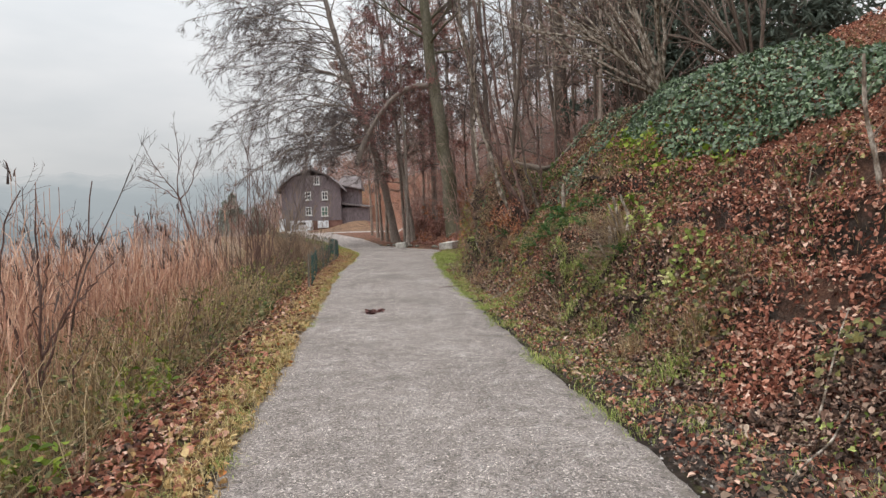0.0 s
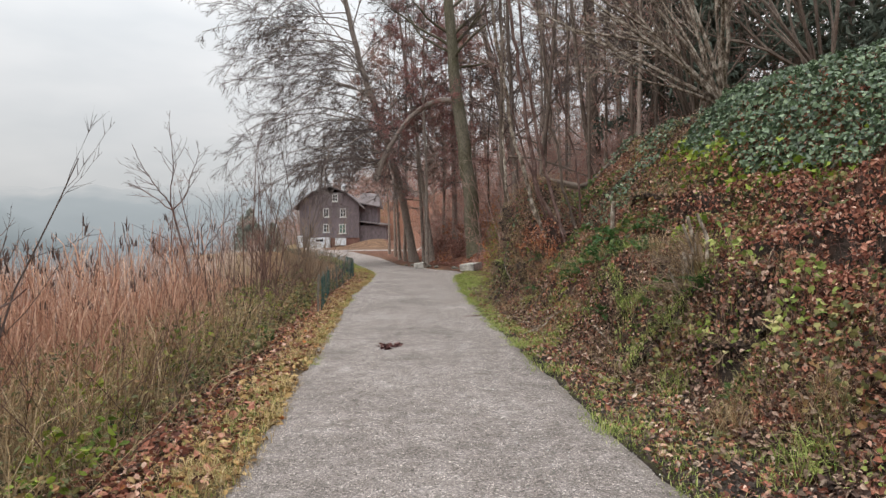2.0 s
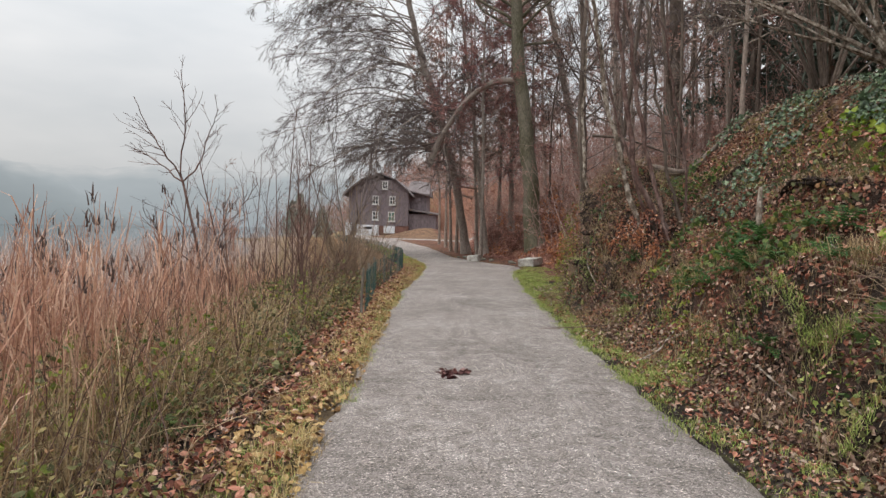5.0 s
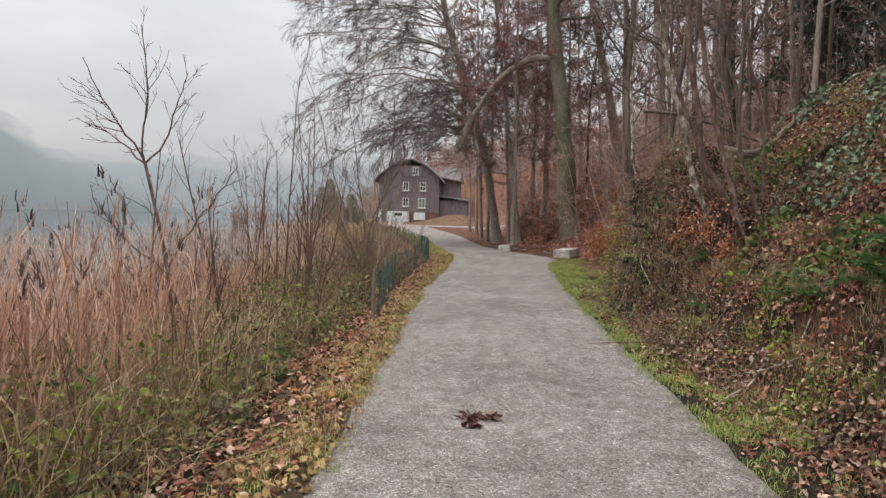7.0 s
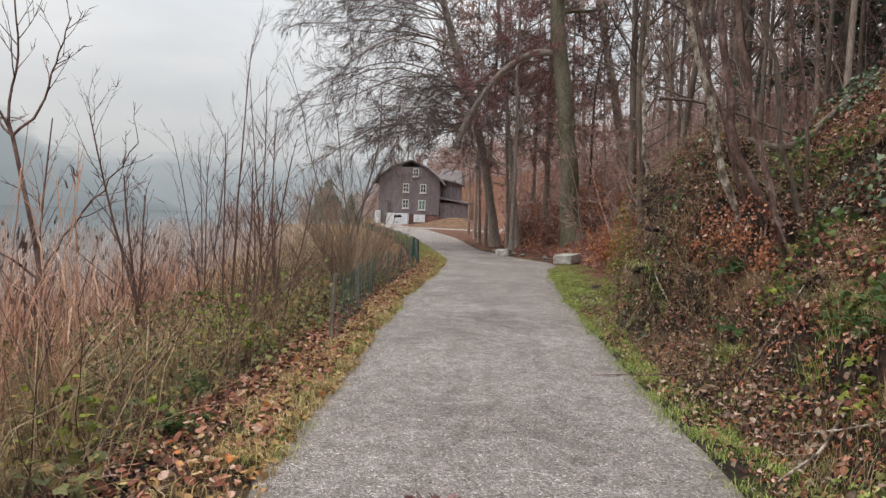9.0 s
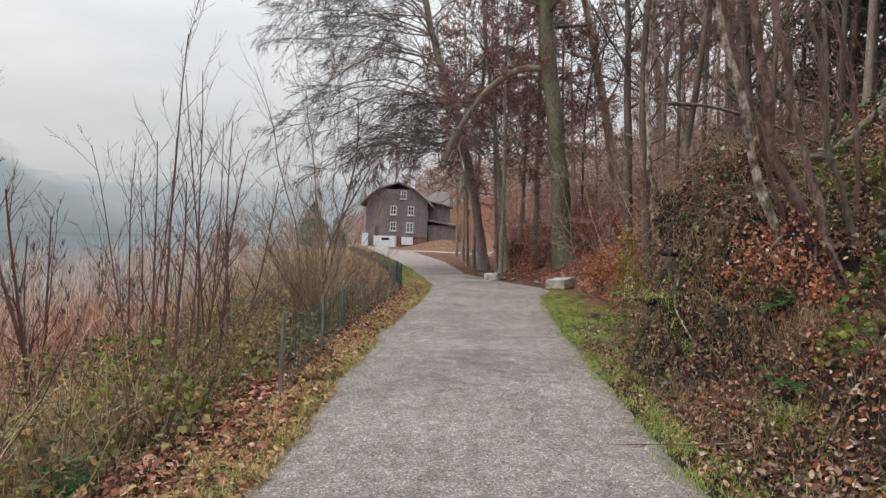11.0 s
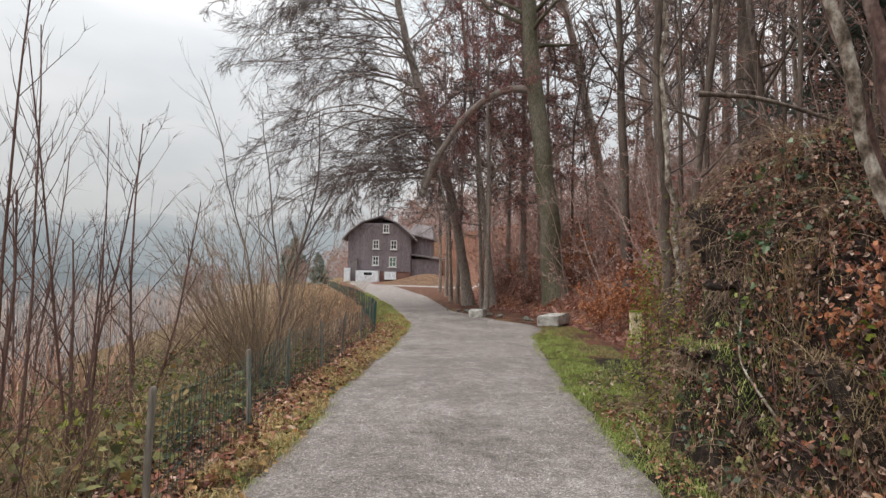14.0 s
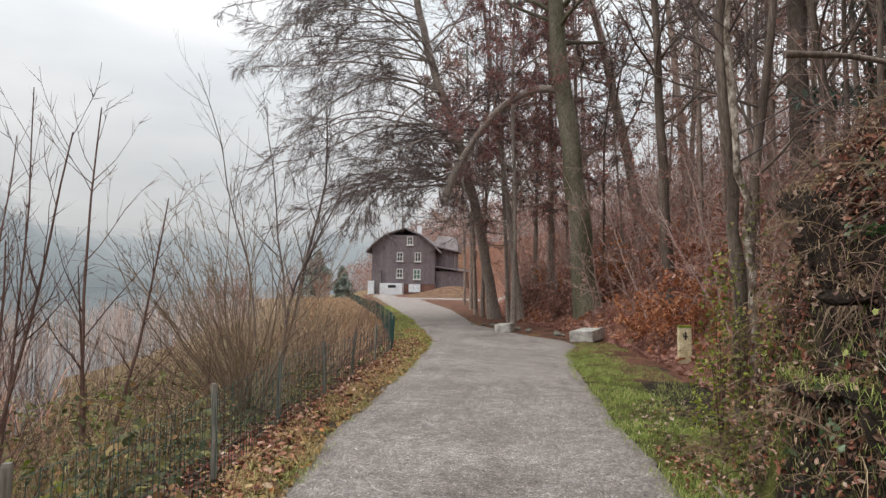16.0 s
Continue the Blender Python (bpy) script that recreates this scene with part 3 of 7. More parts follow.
# ---- ground and path ----
ys = np.concatenate([[-60, -35, -20, -12], np.arange(-8, 18, 0.13), np.arange(18, 30, 0.25), np.arange(30, 45, 0.5), np.arange(45, 135, 1.5), [140, 150, 165, 190, 230, 300, 450, 800, 1500]])
left_d = np.concatenate([[1500, 700, 350, 180, 120, 90, 70, 55, 42, 34, 28, 24, 20, 17, 14, 12, 10, 8.5, 7], np.arange(6, 2, -0.3), np.arange(2, 0.05, -0.1)])
right_d = np.concatenate([np.concatenate([np.arange(0.1, 3.2, 0.11), np.arange(3.2, 7, 0.2)]), np.arange(7, 14, 0.35), [14.6, 15.5, 17, 19, 22, 26, 31, 37, 45, 55, 70, 100, 180, 400, 900, 1500]])
Yg = ys[:, None]
Xg = np.concatenate([left_edge(Yg) - left_d[None], left_edge(Yg), left_edge(Yg) + 0.5 * (right_edge(Yg) - left_edge(Yg)), right_edge(Yg), right_edge(Yg) + right_d[None]], 1)
Yf = np.broadcast_to(Yg, Xg.shape)
Zg = land(Xg, Yf)
c0 = len(left_d)
Zg[:, c0 + 1] -= 0.05
Zg[:, c0] -= 0.006
Zg[:, c0 + 2] -= 0.006
g = Geo()
nr, nc = Xg.shape
gi = (np.arange(nr - 1)[:, None] * nc + np.arange(nc - 1)[None]).ravel()
g.add(np.stack([Xg, Yf, Zg], -1), np.stack([gi, gi + 1, gi + 1 + nc, gi + nc], -1))
ground = tagged(part("ground", g, M_ground, smooth=True), "dark humus bank and shore with moss, dead leaves and straw", "ground", kind="structure")
xf, yf = Xg.ravel(), Yf.ravel()
d_right, d_left, d_toe = xf - right_edge(yf), left_edge(yf) - xf, xf - curve(yf, Y_T, X_T)
moss = np.where((d_right > 0) & (d_right < 0.9), 0.40 - d_right * 0.2, 0.0) + np.where((d_toe > 2.0) & (d_toe < 7) & (yf > 7) & (yf < 18), 0.45, 0)
moss = moss + np.where((yf > 15.5) & (yf < 27) & (d_right > 0) & (d_right < 1.3), 0.3, 0)
leafcover = np.where(d_toe > -0.2, np.where((d_toe < 2.8) & (yf > 1) & (yf < 19), 0.36, 0.72), 0.15) + np.where(yf > 22, 0.4, 0)
leafcover = np.where((xf > 1.4) & (xf < 3.2) & (yf > 13.4) & (yf < 18), 0.1, leafcover)
leafcover = leafcover * np.clip(np.minimum(np.hypot((xf - 2.95) / 0.6, (yf - 4.95) / 0.6), np.hypot((xf - 2.0) / 0.6, (yf - 15.2) / 0.8)) - 0.35, 0, 1)
straw = np.where((d_left > -0.02) & (d_left < 0.75), 0.5, 0.0) + np.where(d_left > 3.0, 0.7, 0) + np.where((d_right > 0.0) & (yf > 84) & (d_right < 9), 0.45, 0)
for name, val in (("moss", moss), ("leafcover", leafcover), ("straw", straw)):
    at = ground.data.attributes.new(name, "FLOAT", "POINT")
    at.data.foreach_set("value", val.astype(np.float32))

yp = np.concatenate([np.arange(-8, 40, 0.1), np.arange(40, 125, 0.8)])
u = np.concatenate([[0, 0.035], np.linspace(0.08, 0.92, 13), [0.965, 1.0]])
Xp = left_edge(yp)[:, None] - 0.14 + (right_edge(yp) - left_edge(yp) + 0.28)[:, None] * u[None]
Yp = np.broadcast_to(yp[:, None], Xp.shape)
Zp = 0.03 * (1 - (2 * u[None] - 1) ** 4) + 0.004 * wobble(Xp * 3, Yp * 3) - 0.012 * np.exp(-((u[None] - 0.72) / 0.08) ** 2) + 0.004 - 0.02 * (np.abs(2 * u[None] - 1) > 0.98)
g = Geo()
nr, nc = Xp.shape
gi = (np.arange(nr - 1)[:, None] * nc + np.arange(nc - 1)[None]).ravel()
g.add(np.stack([Xp, Yp, Zp], -1), np.stack([gi, gi + 1, gi + 1 + nc, gi + nc], -1))
path = tagged(part("path", g, M_gravel, smooth=True), "grey fine gravel footpath with worn wheel track", "path", kind="structure")

path.data.attributes.new("edge", "FLOAT", "POINT").data.foreach_set("value", np.broadcast_to(np.abs(2 * u[None] - 1) ** 5, Xp.shape).ravel().astype(np.float32))

# side track that forks off in front of the house
g = Geo()
q = spline([(-13.5, 92, 0.02), (-7, 90, 0.02), (-2.5, 84, 0.05), (0.5, 76, 0.2)], 30)
side = np.array([0.0, 1.0, 0.0])
rows = []
for o in (-6.5, -3, 0, 3.0, 5.0):
    e = q + side * o * (1.0 - 0.25 * np.abs(np.linspace(-1, 1, 30)))[:, None]
    e[:, 2] = land(e[:, 0], e[:, 1]) + (0.03 if abs(o) < 4.5 else -0.04)
    rows.append(e)
gi = (np.arange(4)[:, None] * 30 + np.arange(29)[None]).ravel()
g.add(np.concatenate(rows), np.stack([gi, gi + 30, gi + 31, gi + 1], -1)[:, ::-1])
tagged(part("side_track", g, M_gravel, smooth=True), "bare gravel turning place before the house", "path", kind="structure")

# lake
g = Geo()
g.add([(-1400, -300, -0.92), (-6, -300, -0.92), (-6, 1400, -0.92), (-1400, 1400, -0.92)], [(0, 1, 2, 3)])
tagged(part("water", g, M_water), "still grey lake water under mist", "lake", kind="structure")


def hill(name, r, a0, a1, heights, mat, label):
    """A misty ridge round the lake, between two bearings."""
    g = Geo()
    n = 90
    a = np.radians(np.linspace(a0, a1, n))
    h = np.interp(np.linspace(0, 1, n), np.linspace(0, 1, len(heights)), heights)
    h = h + 1.6 * np.sin(np.arange(n) * 0.9) + 1.2 * np.sin(np.arange(n) * 2.3 + 1)
    rows = []
    for f, back in ((0.0, 0.0), (0.4, 0.03), (0.75, 0.08), (1.0, 0.14)):
        rr = r * (1 + back)
        rows.append(np.stack([-np.sin(a) * rr, np.cos(a) * rr, -2 + h * f], -1))
    gi = (np.arange(3)[:, None] * n + np.arange(n - 1)[None]).ravel()
    g.add(np.concatenate(rows), np.stack([gi, gi + 1, gi + n + 1, gi + n], -1))
    ob = tagged(part(name, g, mat, smooth=True), label, "hill", kind="structure")
    ob.data.attributes.new("rise", "FLOAT", "POINT").data.foreach_set("value", np.repeat([0.0, 0.4, 0.75, 1.0], n).astype(np.float32))
    return ob


# backdrop ridges that glow by themselves, with the mist painted in
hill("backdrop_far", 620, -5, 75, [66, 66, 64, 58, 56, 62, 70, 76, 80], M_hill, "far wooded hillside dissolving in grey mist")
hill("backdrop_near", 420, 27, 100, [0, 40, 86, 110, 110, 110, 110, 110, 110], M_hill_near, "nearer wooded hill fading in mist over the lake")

# ---- house ----
def house():
    h = thing("house", (-21.0, 131.5, 0.0), "dark brown boarded lakeside farmhouse with white-framed windows and a half-hipped roof", "house")
    x0, x1, eave, apex = -6.0, 6.1, 9.0, 12.1
    g = Geo()
    out = [(x0, 1.9), (x1, 1.9), (x1, eave), (x1 - 2.8, apex - 0.9), (x0 + 2.8, apex - 0.9), (x0, eave)]
    n = len(out)
    v = [(x, y, z) for y in (0.0, 13.0) for x, z in out]
    g.add(v, [list(range(n)), list(range(2 * n - 1, n - 1, -1))])
    g.add(v, [(i + n, (i + 1) % n + n, (i + 1) % n, i) for i in range(n)])
    part("wall", g, M_housewall, h)
    g = Geo()
    prof = [(x0 - 1.0, eave - 0.9), (x0 + 0.3, eave + 0.5), (x0 + 2.6, apex - 0.75), (0.05, apex + 0.1), (x1 - 2.6, apex - 0.75), (x1 - 0.3, eave + 0.5), (x1 + 1.0, eave - 0.9)]
    for y0, y1, lift in ((-1.1, 14.0, 0.0),):
        a = [(x, y0 if 1 < i < 5 else y0, z) for i, (x, z) in enumerate(prof)]
        a[3] = (0.05, 1.6, apex + 0.75)
        b = [(x, y1, z) for x, z in prof]
        c = [(x, y, z - 0.28) for x, y, z in a]
        d = [(x, y, z - 0.28) for x, y, z in b]
        v = a + b + c + d
        f = []
        for i in range(6):
            f += [(i, i + 1, i + 8, i + 7), (i + 21, i + 22, i + 15, i + 14), (i + 14, i + 15, i + 1, i)]
        g.add(v, f)
        g.add(v, [(0, 7, 21, 14), (6, 20, 27, 13)])
    part("roof", g, M_roof, h)
    g = Geo()
    slab(g, 1.9, 2.7, 5.0, 5.8, apex - 1.5, apex + 1.3)
    part("chimney", g, M_plaster, h, "pale plastered chimney")
    g = Geo()
    slab(g, -4.0, 0.2, -2.2, -0.05, -0.3, 2.05)
    slab(g, -6.3, -5.2, -2.0, 0.4, -0.3, 2.5)
    part("garage_wall", g, M_plaster, h, "white plastered garage in the basement")
    g = Geo()
    slab(g, -2.4, -0.9, -2.24, -2.204, 1.2, 1.7)
    part("garage_window", g, M_glass, h, "dark small garage window")
    g = Geo()
    slab(g, -5.2, -4.0, -1.2, 0.3, -0.3, 4.4)
    part("stair_tower", g, M_roof, h, "dark recessed entrance")
    g = Geo()
    slab(g, 1.2, 3.4, -0.4, 0.0, 0.4, 1.9)
    part("cellar_wall", g, M_plaster, h, "white cellar wall")
    g = Geo()
    slab(g, 0.2, 6.1, 0.1, 13, -0.5, 1.9)
    part("base_wall", g, M_brickred, h, "reddish base wall")
    g = Geo()
    slab(g, 6.1, 9.6, 3.2, 11, 0, 8.6)
    part("side_wing", g, M_housewall, h)
    g = Geo()
    v = [(5.4, 2.2, 9.4), (10.2, 2.2, 8.4), (10.2, 12, 8.4), (5.4, 12, 9.4), (6.0, 6.5, 11.6), (9.8, 6.5, 11.3)]
    v += [(x, y, z - 0.25) for x, y, z in v]
    g.add(v, [(0, 1, 5, 4), (2, 3, 4, 5), (6, 7, 1, 0), (7, 8, 2, 1), (10, 11, 7, 6), (8, 9, 10, 11)])
    g.add(v, [(1, 2, 5), (3, 0, 4), (11, 8, 7), (10, 6, 9)])
    part("wing_roof", g, M_roof, h)
    g = Geo()
    slab(g, 6.15, 11.6, 1.0, 8, -0.5, 4.4)
    part("shed", g, M_housewall, h, "low dark boarded lean-to")
    g = Geo()
    v = [(5.9, 0.4, 5.4), (12.2, 0.4, 4.5), (12.2, 8.4, 4.8), (5.9, 8.4, 5.8)]
    v += [(x, y, z - 0.22) for x, y, z in v]
    g.add(v, [(0, 1, 2, 3), (4, 5, 1, 0), (5, 6, 2, 1), (7, 6, 5, 4), (6, 7, 3, 2), (7, 4, 0, 3)])
    part("shed_roof", g, M_roof, h)

    def window(x, z, w, t, shut=False):
        g = Geo()
        for a in ((x - w / 2, x - w / 2 + 0.16), (x + w / 2 - 0.16, x + w / 2), (x - 0.07, x + 0.07)):
            slab(g, a[0], a[1], -0.12, -0.004, z - t / 2, z + t / 2)
        for b in ((z - t / 2, z - t / 2 + 0.16), (z + t / 2 - 0.16, z + t / 2), (z - 0.06, z + 0.05)):
            slab(g, x - w / 2 + 0.16, x - 0.07, -0.118, -0.006, *b)
            slab(g, x + 0.07, x + w / 2 - 0.16, -0.118, -0.006, *b)
        f = part("window", g, M_frame, h, "white-painted cross-barred window")
        g = Geo()
        slab(g, x - w / 2 + 0.05, x + w / 2 - 0.05, -0.06, -0.02, z - t / 2 + 0.05, z + t / 2 - 0.05)
        part("pane", g, M_shutter if shut else M_glass, f)
        g = Geo()
        slab(g, x - w / 2 - 0.15, x + w / 2 + 0.15, -0.25, -0.005, z - t / 2 - 0.14, z - t / 2 - 0.004)
        part("sill", g, M_frame, f)
        if not shut:
            for s in (-1, 1):
                g = Geo()
                slab(g, x + s * (w / 2 + 0.32) - 0.26, x + s * (w / 2 + 0.32) + 0.26, -0.09, -0.006, z - t / 2, z + t / 2)
                part("shutter", g, M_roof, f)

    window(-0.6, 7.1, 1.2, 1.75)
    window(2.85, 7.05, 1.2, 1.75)
    window(-0.6, 3.95, 1.2, 1.75)
    window(2.7, 3.8, 1.4, 1.95, True)
    window(1.3, 10.15, 1.15, 1.6)
    return h


house()


# ---- trees ----
def tree(name, rng, at, trunk, r0, r1, plan, label, group="", bark=None, twig=None, leaf=None, sides=9, leaves=0, leaf_size=0.06, leaf_from=1, flare=1.35):
    """A trunk along the points and generations of side branches: rows of sprout() options."""
    t = thing(name, at, label, "tree", group)
    n = max(10, int(len(trunk) * 4))
    P = spline(trunk, n)
    P[1:-1, :2] += rng.normal(0, r0 * 0.10, (n - 2, 2))
    s = np.linspace(0, 1, n)
    R = r0 + (r1 - r0) * s ** 0.9
    R[0] *= flare
    R[1] *= 1 + (flare - 1) * 0.3
    g = Geo()
    tubes(g, P, R, sides)
    part("trunk", g, bark or M_bark, t, smooth=True)
    P, R = P[None], R[None]
    sets = []
    for gen, o in enumerate(plan):
        P, R = sprout(rng, P, R, **o)
        sets.append((P, R))
    if plan:
        g = Geo()
        tubes(g, *sets[0], 6)
        part("branchwork", g, bark or M_bark, t, smooth=True)["kind"] = "stuff"
    if len(sets) > 1:
        g = Geo()
        for gen, (Q, q) in enumerate(sets[1:]):
            if gen == len(sets) - 2:
                spikes(g, Q, q[:, 0])
            else:
                tubes(g, Q, q, 4 if gen == 0 else 3)
        part("crown", g, twig or M_twig, t)["kind"] = "stuff"
    if leaves and leaf:
        Q = np.concatenate([s[0][:, -4:].reshape(-1, 3) for s in sets[leaf_from:]])
        c = Q[rng.integers(0, len(Q), leaves)] + rng.normal(0, leaf_size, (leaves, 3))
        a = unit(rng.normal(size=(leaves, 3)) + np.array([0, 0, -0.5]))
        b = unit(np.cross(a, rng.normal(size=(leaves, 3))))
        L = leaf_size * rng.uniform(0.7, 1.4, leaves)
        g = Geo()
        rhombs(g, c, a, b, L, L * 0.6, rng.uniform(0, 0.3, leaves))
        part("foliage", g, leaf, t)["kind"] = "stuff"
    return t


def at_land(x, y, sink=0.06):
    return (x, y, float(land(x, y)) - sink)


rng = np.random.default_rng(11)

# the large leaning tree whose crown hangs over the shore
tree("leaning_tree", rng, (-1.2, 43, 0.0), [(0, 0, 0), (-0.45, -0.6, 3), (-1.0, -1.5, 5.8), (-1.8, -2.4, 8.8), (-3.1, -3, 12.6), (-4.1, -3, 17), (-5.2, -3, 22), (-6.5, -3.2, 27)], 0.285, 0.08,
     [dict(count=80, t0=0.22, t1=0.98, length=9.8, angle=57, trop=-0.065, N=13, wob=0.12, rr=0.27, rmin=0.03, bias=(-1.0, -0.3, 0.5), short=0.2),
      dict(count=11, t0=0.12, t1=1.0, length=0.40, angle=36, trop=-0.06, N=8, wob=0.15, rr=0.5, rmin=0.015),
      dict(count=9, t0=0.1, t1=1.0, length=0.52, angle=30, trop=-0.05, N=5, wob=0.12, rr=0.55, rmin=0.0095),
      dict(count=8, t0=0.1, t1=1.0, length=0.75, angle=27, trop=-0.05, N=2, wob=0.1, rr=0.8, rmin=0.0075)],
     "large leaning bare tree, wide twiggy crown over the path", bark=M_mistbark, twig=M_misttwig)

# straight beech with the long broken limb
beech = tree("beech_tree", rng, (2.7, 36, 0.4), [(0, 0, 0), (-0.4, 0, 3.6), (-1.0, 0, 8.1), (-1.4, 0, 12.6), (-1.8, 0.3, 19), (-2.0, 0.5, 25)], 0.47, 0.16,
     [dict(count=26, t0=0.38, t1=0.98, length=7.0, angle=62, trop=0.03, N=8, wob=0.12, rr=0.3, rmin=0.03),
      dict(count=8, t0=0.2, t1=1.0, length=0.45, angle=45, trop=0.0, N=5, wob=0.14, rr=0.5, rmin=0.018),
      dict(count=12, t0=0.2, t1=1.0, length=0.6, angle=42, trop=0.0, N=2, wob=0.1, rr=0.7, rmin=0.015)],
     "tall straight mossy beech with a long drooping broken limb", bark=M_beech, sides=14, flare=1.5)
L0 = spline([(-1.1, 0, 9.0), (-2.2, 0.2, 9.3), (-3.9, 0.5, 8.3), (-5.0, 0.8, 6.7), (-5.6, 1.0, 5.7), (-5.9, 1.0, 4.6)], 16)
g = Geo()
tubes(g, L0, np.concatenate([np.linspace(0.17, 0.13, 11), np.linspace(0.17, 0.19, 3), [0.18, 0.15]]), 8, cap=True)
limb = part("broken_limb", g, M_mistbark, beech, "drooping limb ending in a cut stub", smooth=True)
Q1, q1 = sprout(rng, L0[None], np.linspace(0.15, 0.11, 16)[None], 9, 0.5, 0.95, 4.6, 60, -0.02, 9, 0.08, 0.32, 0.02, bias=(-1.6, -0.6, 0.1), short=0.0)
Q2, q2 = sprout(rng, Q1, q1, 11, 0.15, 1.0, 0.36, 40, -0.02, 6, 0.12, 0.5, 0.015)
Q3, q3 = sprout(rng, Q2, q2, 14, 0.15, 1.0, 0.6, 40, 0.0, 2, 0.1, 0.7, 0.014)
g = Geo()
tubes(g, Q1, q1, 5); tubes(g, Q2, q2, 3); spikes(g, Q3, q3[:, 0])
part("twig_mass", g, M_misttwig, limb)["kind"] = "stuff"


def slope_tree(x, y, r, lean, h, bark, label):
    """A single trunk on the slope that leans by so much at its top."""
    return tree("forest_tree", rng, at_land(x, y, 0.2), [(0, 0, 0), (lean * 0.22, 0, h * 0.25), (lean * 0.55, 0, h * 0.55), (lean, 0.3, h)], r, r * 0.3,
                [dict(count=24, t0=0.2, t1=0.98, length=5.0, angle=62, trop=0.02, N=8, wob=0.13, rr=0.3, rmin=0.022),
                 dict(count=7, t0=0.2, t1=1.0, length=0.45, angle=45, trop=0.0, N=5, wob=0.14, rr=0.5, rmin=0.014),
                 dict(count=12, t0=0.15, t1=1.0, length=0.6, angle=42, trop=0.0, N=2, wob=0.1, rr=0.7, rmin=0.014)],
                label, "bare forest trees", bark, sides=12)


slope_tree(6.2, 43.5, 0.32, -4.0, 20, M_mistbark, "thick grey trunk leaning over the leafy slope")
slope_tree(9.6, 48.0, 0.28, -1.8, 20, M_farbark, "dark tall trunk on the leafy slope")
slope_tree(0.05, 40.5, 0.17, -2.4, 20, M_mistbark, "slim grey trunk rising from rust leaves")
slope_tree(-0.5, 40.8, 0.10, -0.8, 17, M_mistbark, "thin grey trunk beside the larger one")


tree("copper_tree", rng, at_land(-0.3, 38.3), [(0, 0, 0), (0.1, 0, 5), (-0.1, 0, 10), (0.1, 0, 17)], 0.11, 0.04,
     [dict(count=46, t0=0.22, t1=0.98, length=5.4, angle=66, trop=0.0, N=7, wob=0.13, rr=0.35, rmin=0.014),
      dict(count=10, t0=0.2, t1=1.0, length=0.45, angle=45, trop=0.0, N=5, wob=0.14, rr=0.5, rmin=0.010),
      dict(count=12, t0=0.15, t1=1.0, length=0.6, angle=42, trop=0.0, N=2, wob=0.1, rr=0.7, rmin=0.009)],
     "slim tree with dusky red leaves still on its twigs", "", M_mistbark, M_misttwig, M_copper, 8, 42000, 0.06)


def forest_tree(rng, h, r, lean, twig, bark, label, leaves=0, leaf=None, thin=False, group="bare forest trees", far=False):
    top = (lean * h, rng.normal(0, 0.03) * h, h)
    mid = (lean * h * 0.45 + rng.normal(0, 0.15), rng.normal(0, 0.15), h * 0.5)
    plan = [dict(count=14 if thin else 20, t0=0.2, t1=0.98, length=0.27, angle=55, trop=0.05, N=7, wob=0.13, rr=0.36, rmin=0.016),
            dict(count=5 if far else 6, t0=0.2, t1=1.0, length=0.45, angle=45, trop=0.03, N=4, wob=0.14, rr=0.5, rmin=0.022 if far else 0.014),
            dict(count=9 if far else 13, t0=0.15, t1=1.0, length=0.6, angle=42, trop=0.0, N=2, wob=0.1, rr=0.7, rmin=0.022 if far else 0.013)]
    return tree("forest_tree", rng, (0, 0, 0), [(0, 0, 0), (lean * h * 0.15, 0, h * 0.2), mid, top], r, r * 0.2, plan, label, group, bark, twig, leaf, 8, leaves, 0.09, 1, 1.3)


def put(ob, x, y, turn=0, size=1.0, tall=1.0, sink=0.1):
    """Sets a built thing down on the land."""
    ob.matrix_basis = Matrix.LocRotScale((x, y, float(land(x, y)) - sink), Euler((0, 0, radians(turn))), (size, size, size * tall))
    return ob


def again(ob, x, y, turn=0, size=1.0, tall=1.0, sink=0.1):
    c = copy_thing(ob, Matrix.Identity(4))
    return put(c, x, y, turn, size, tall, sink)


grey = "tall bare forest tree with grey-brown bark on the leafy slope"
kinds = [forest_tree(rng, 19, 0.26, -0.05, M_twig, M_bark, grey),
         forest_tree(rng, 17, 0.15, -0.09, M_twig, M_bark, grey),
         forest_tree(rng, 15, 0.085, 0.04, M_twig, M_bark, "slender bare young forest tree", thin=True),
         # the last three kinds take the bark and twigs paled for haze
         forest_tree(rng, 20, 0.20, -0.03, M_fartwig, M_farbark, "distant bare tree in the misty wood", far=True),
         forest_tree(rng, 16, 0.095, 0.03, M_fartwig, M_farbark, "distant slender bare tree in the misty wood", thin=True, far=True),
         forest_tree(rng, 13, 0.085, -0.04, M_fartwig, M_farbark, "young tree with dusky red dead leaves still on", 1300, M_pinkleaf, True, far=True)]
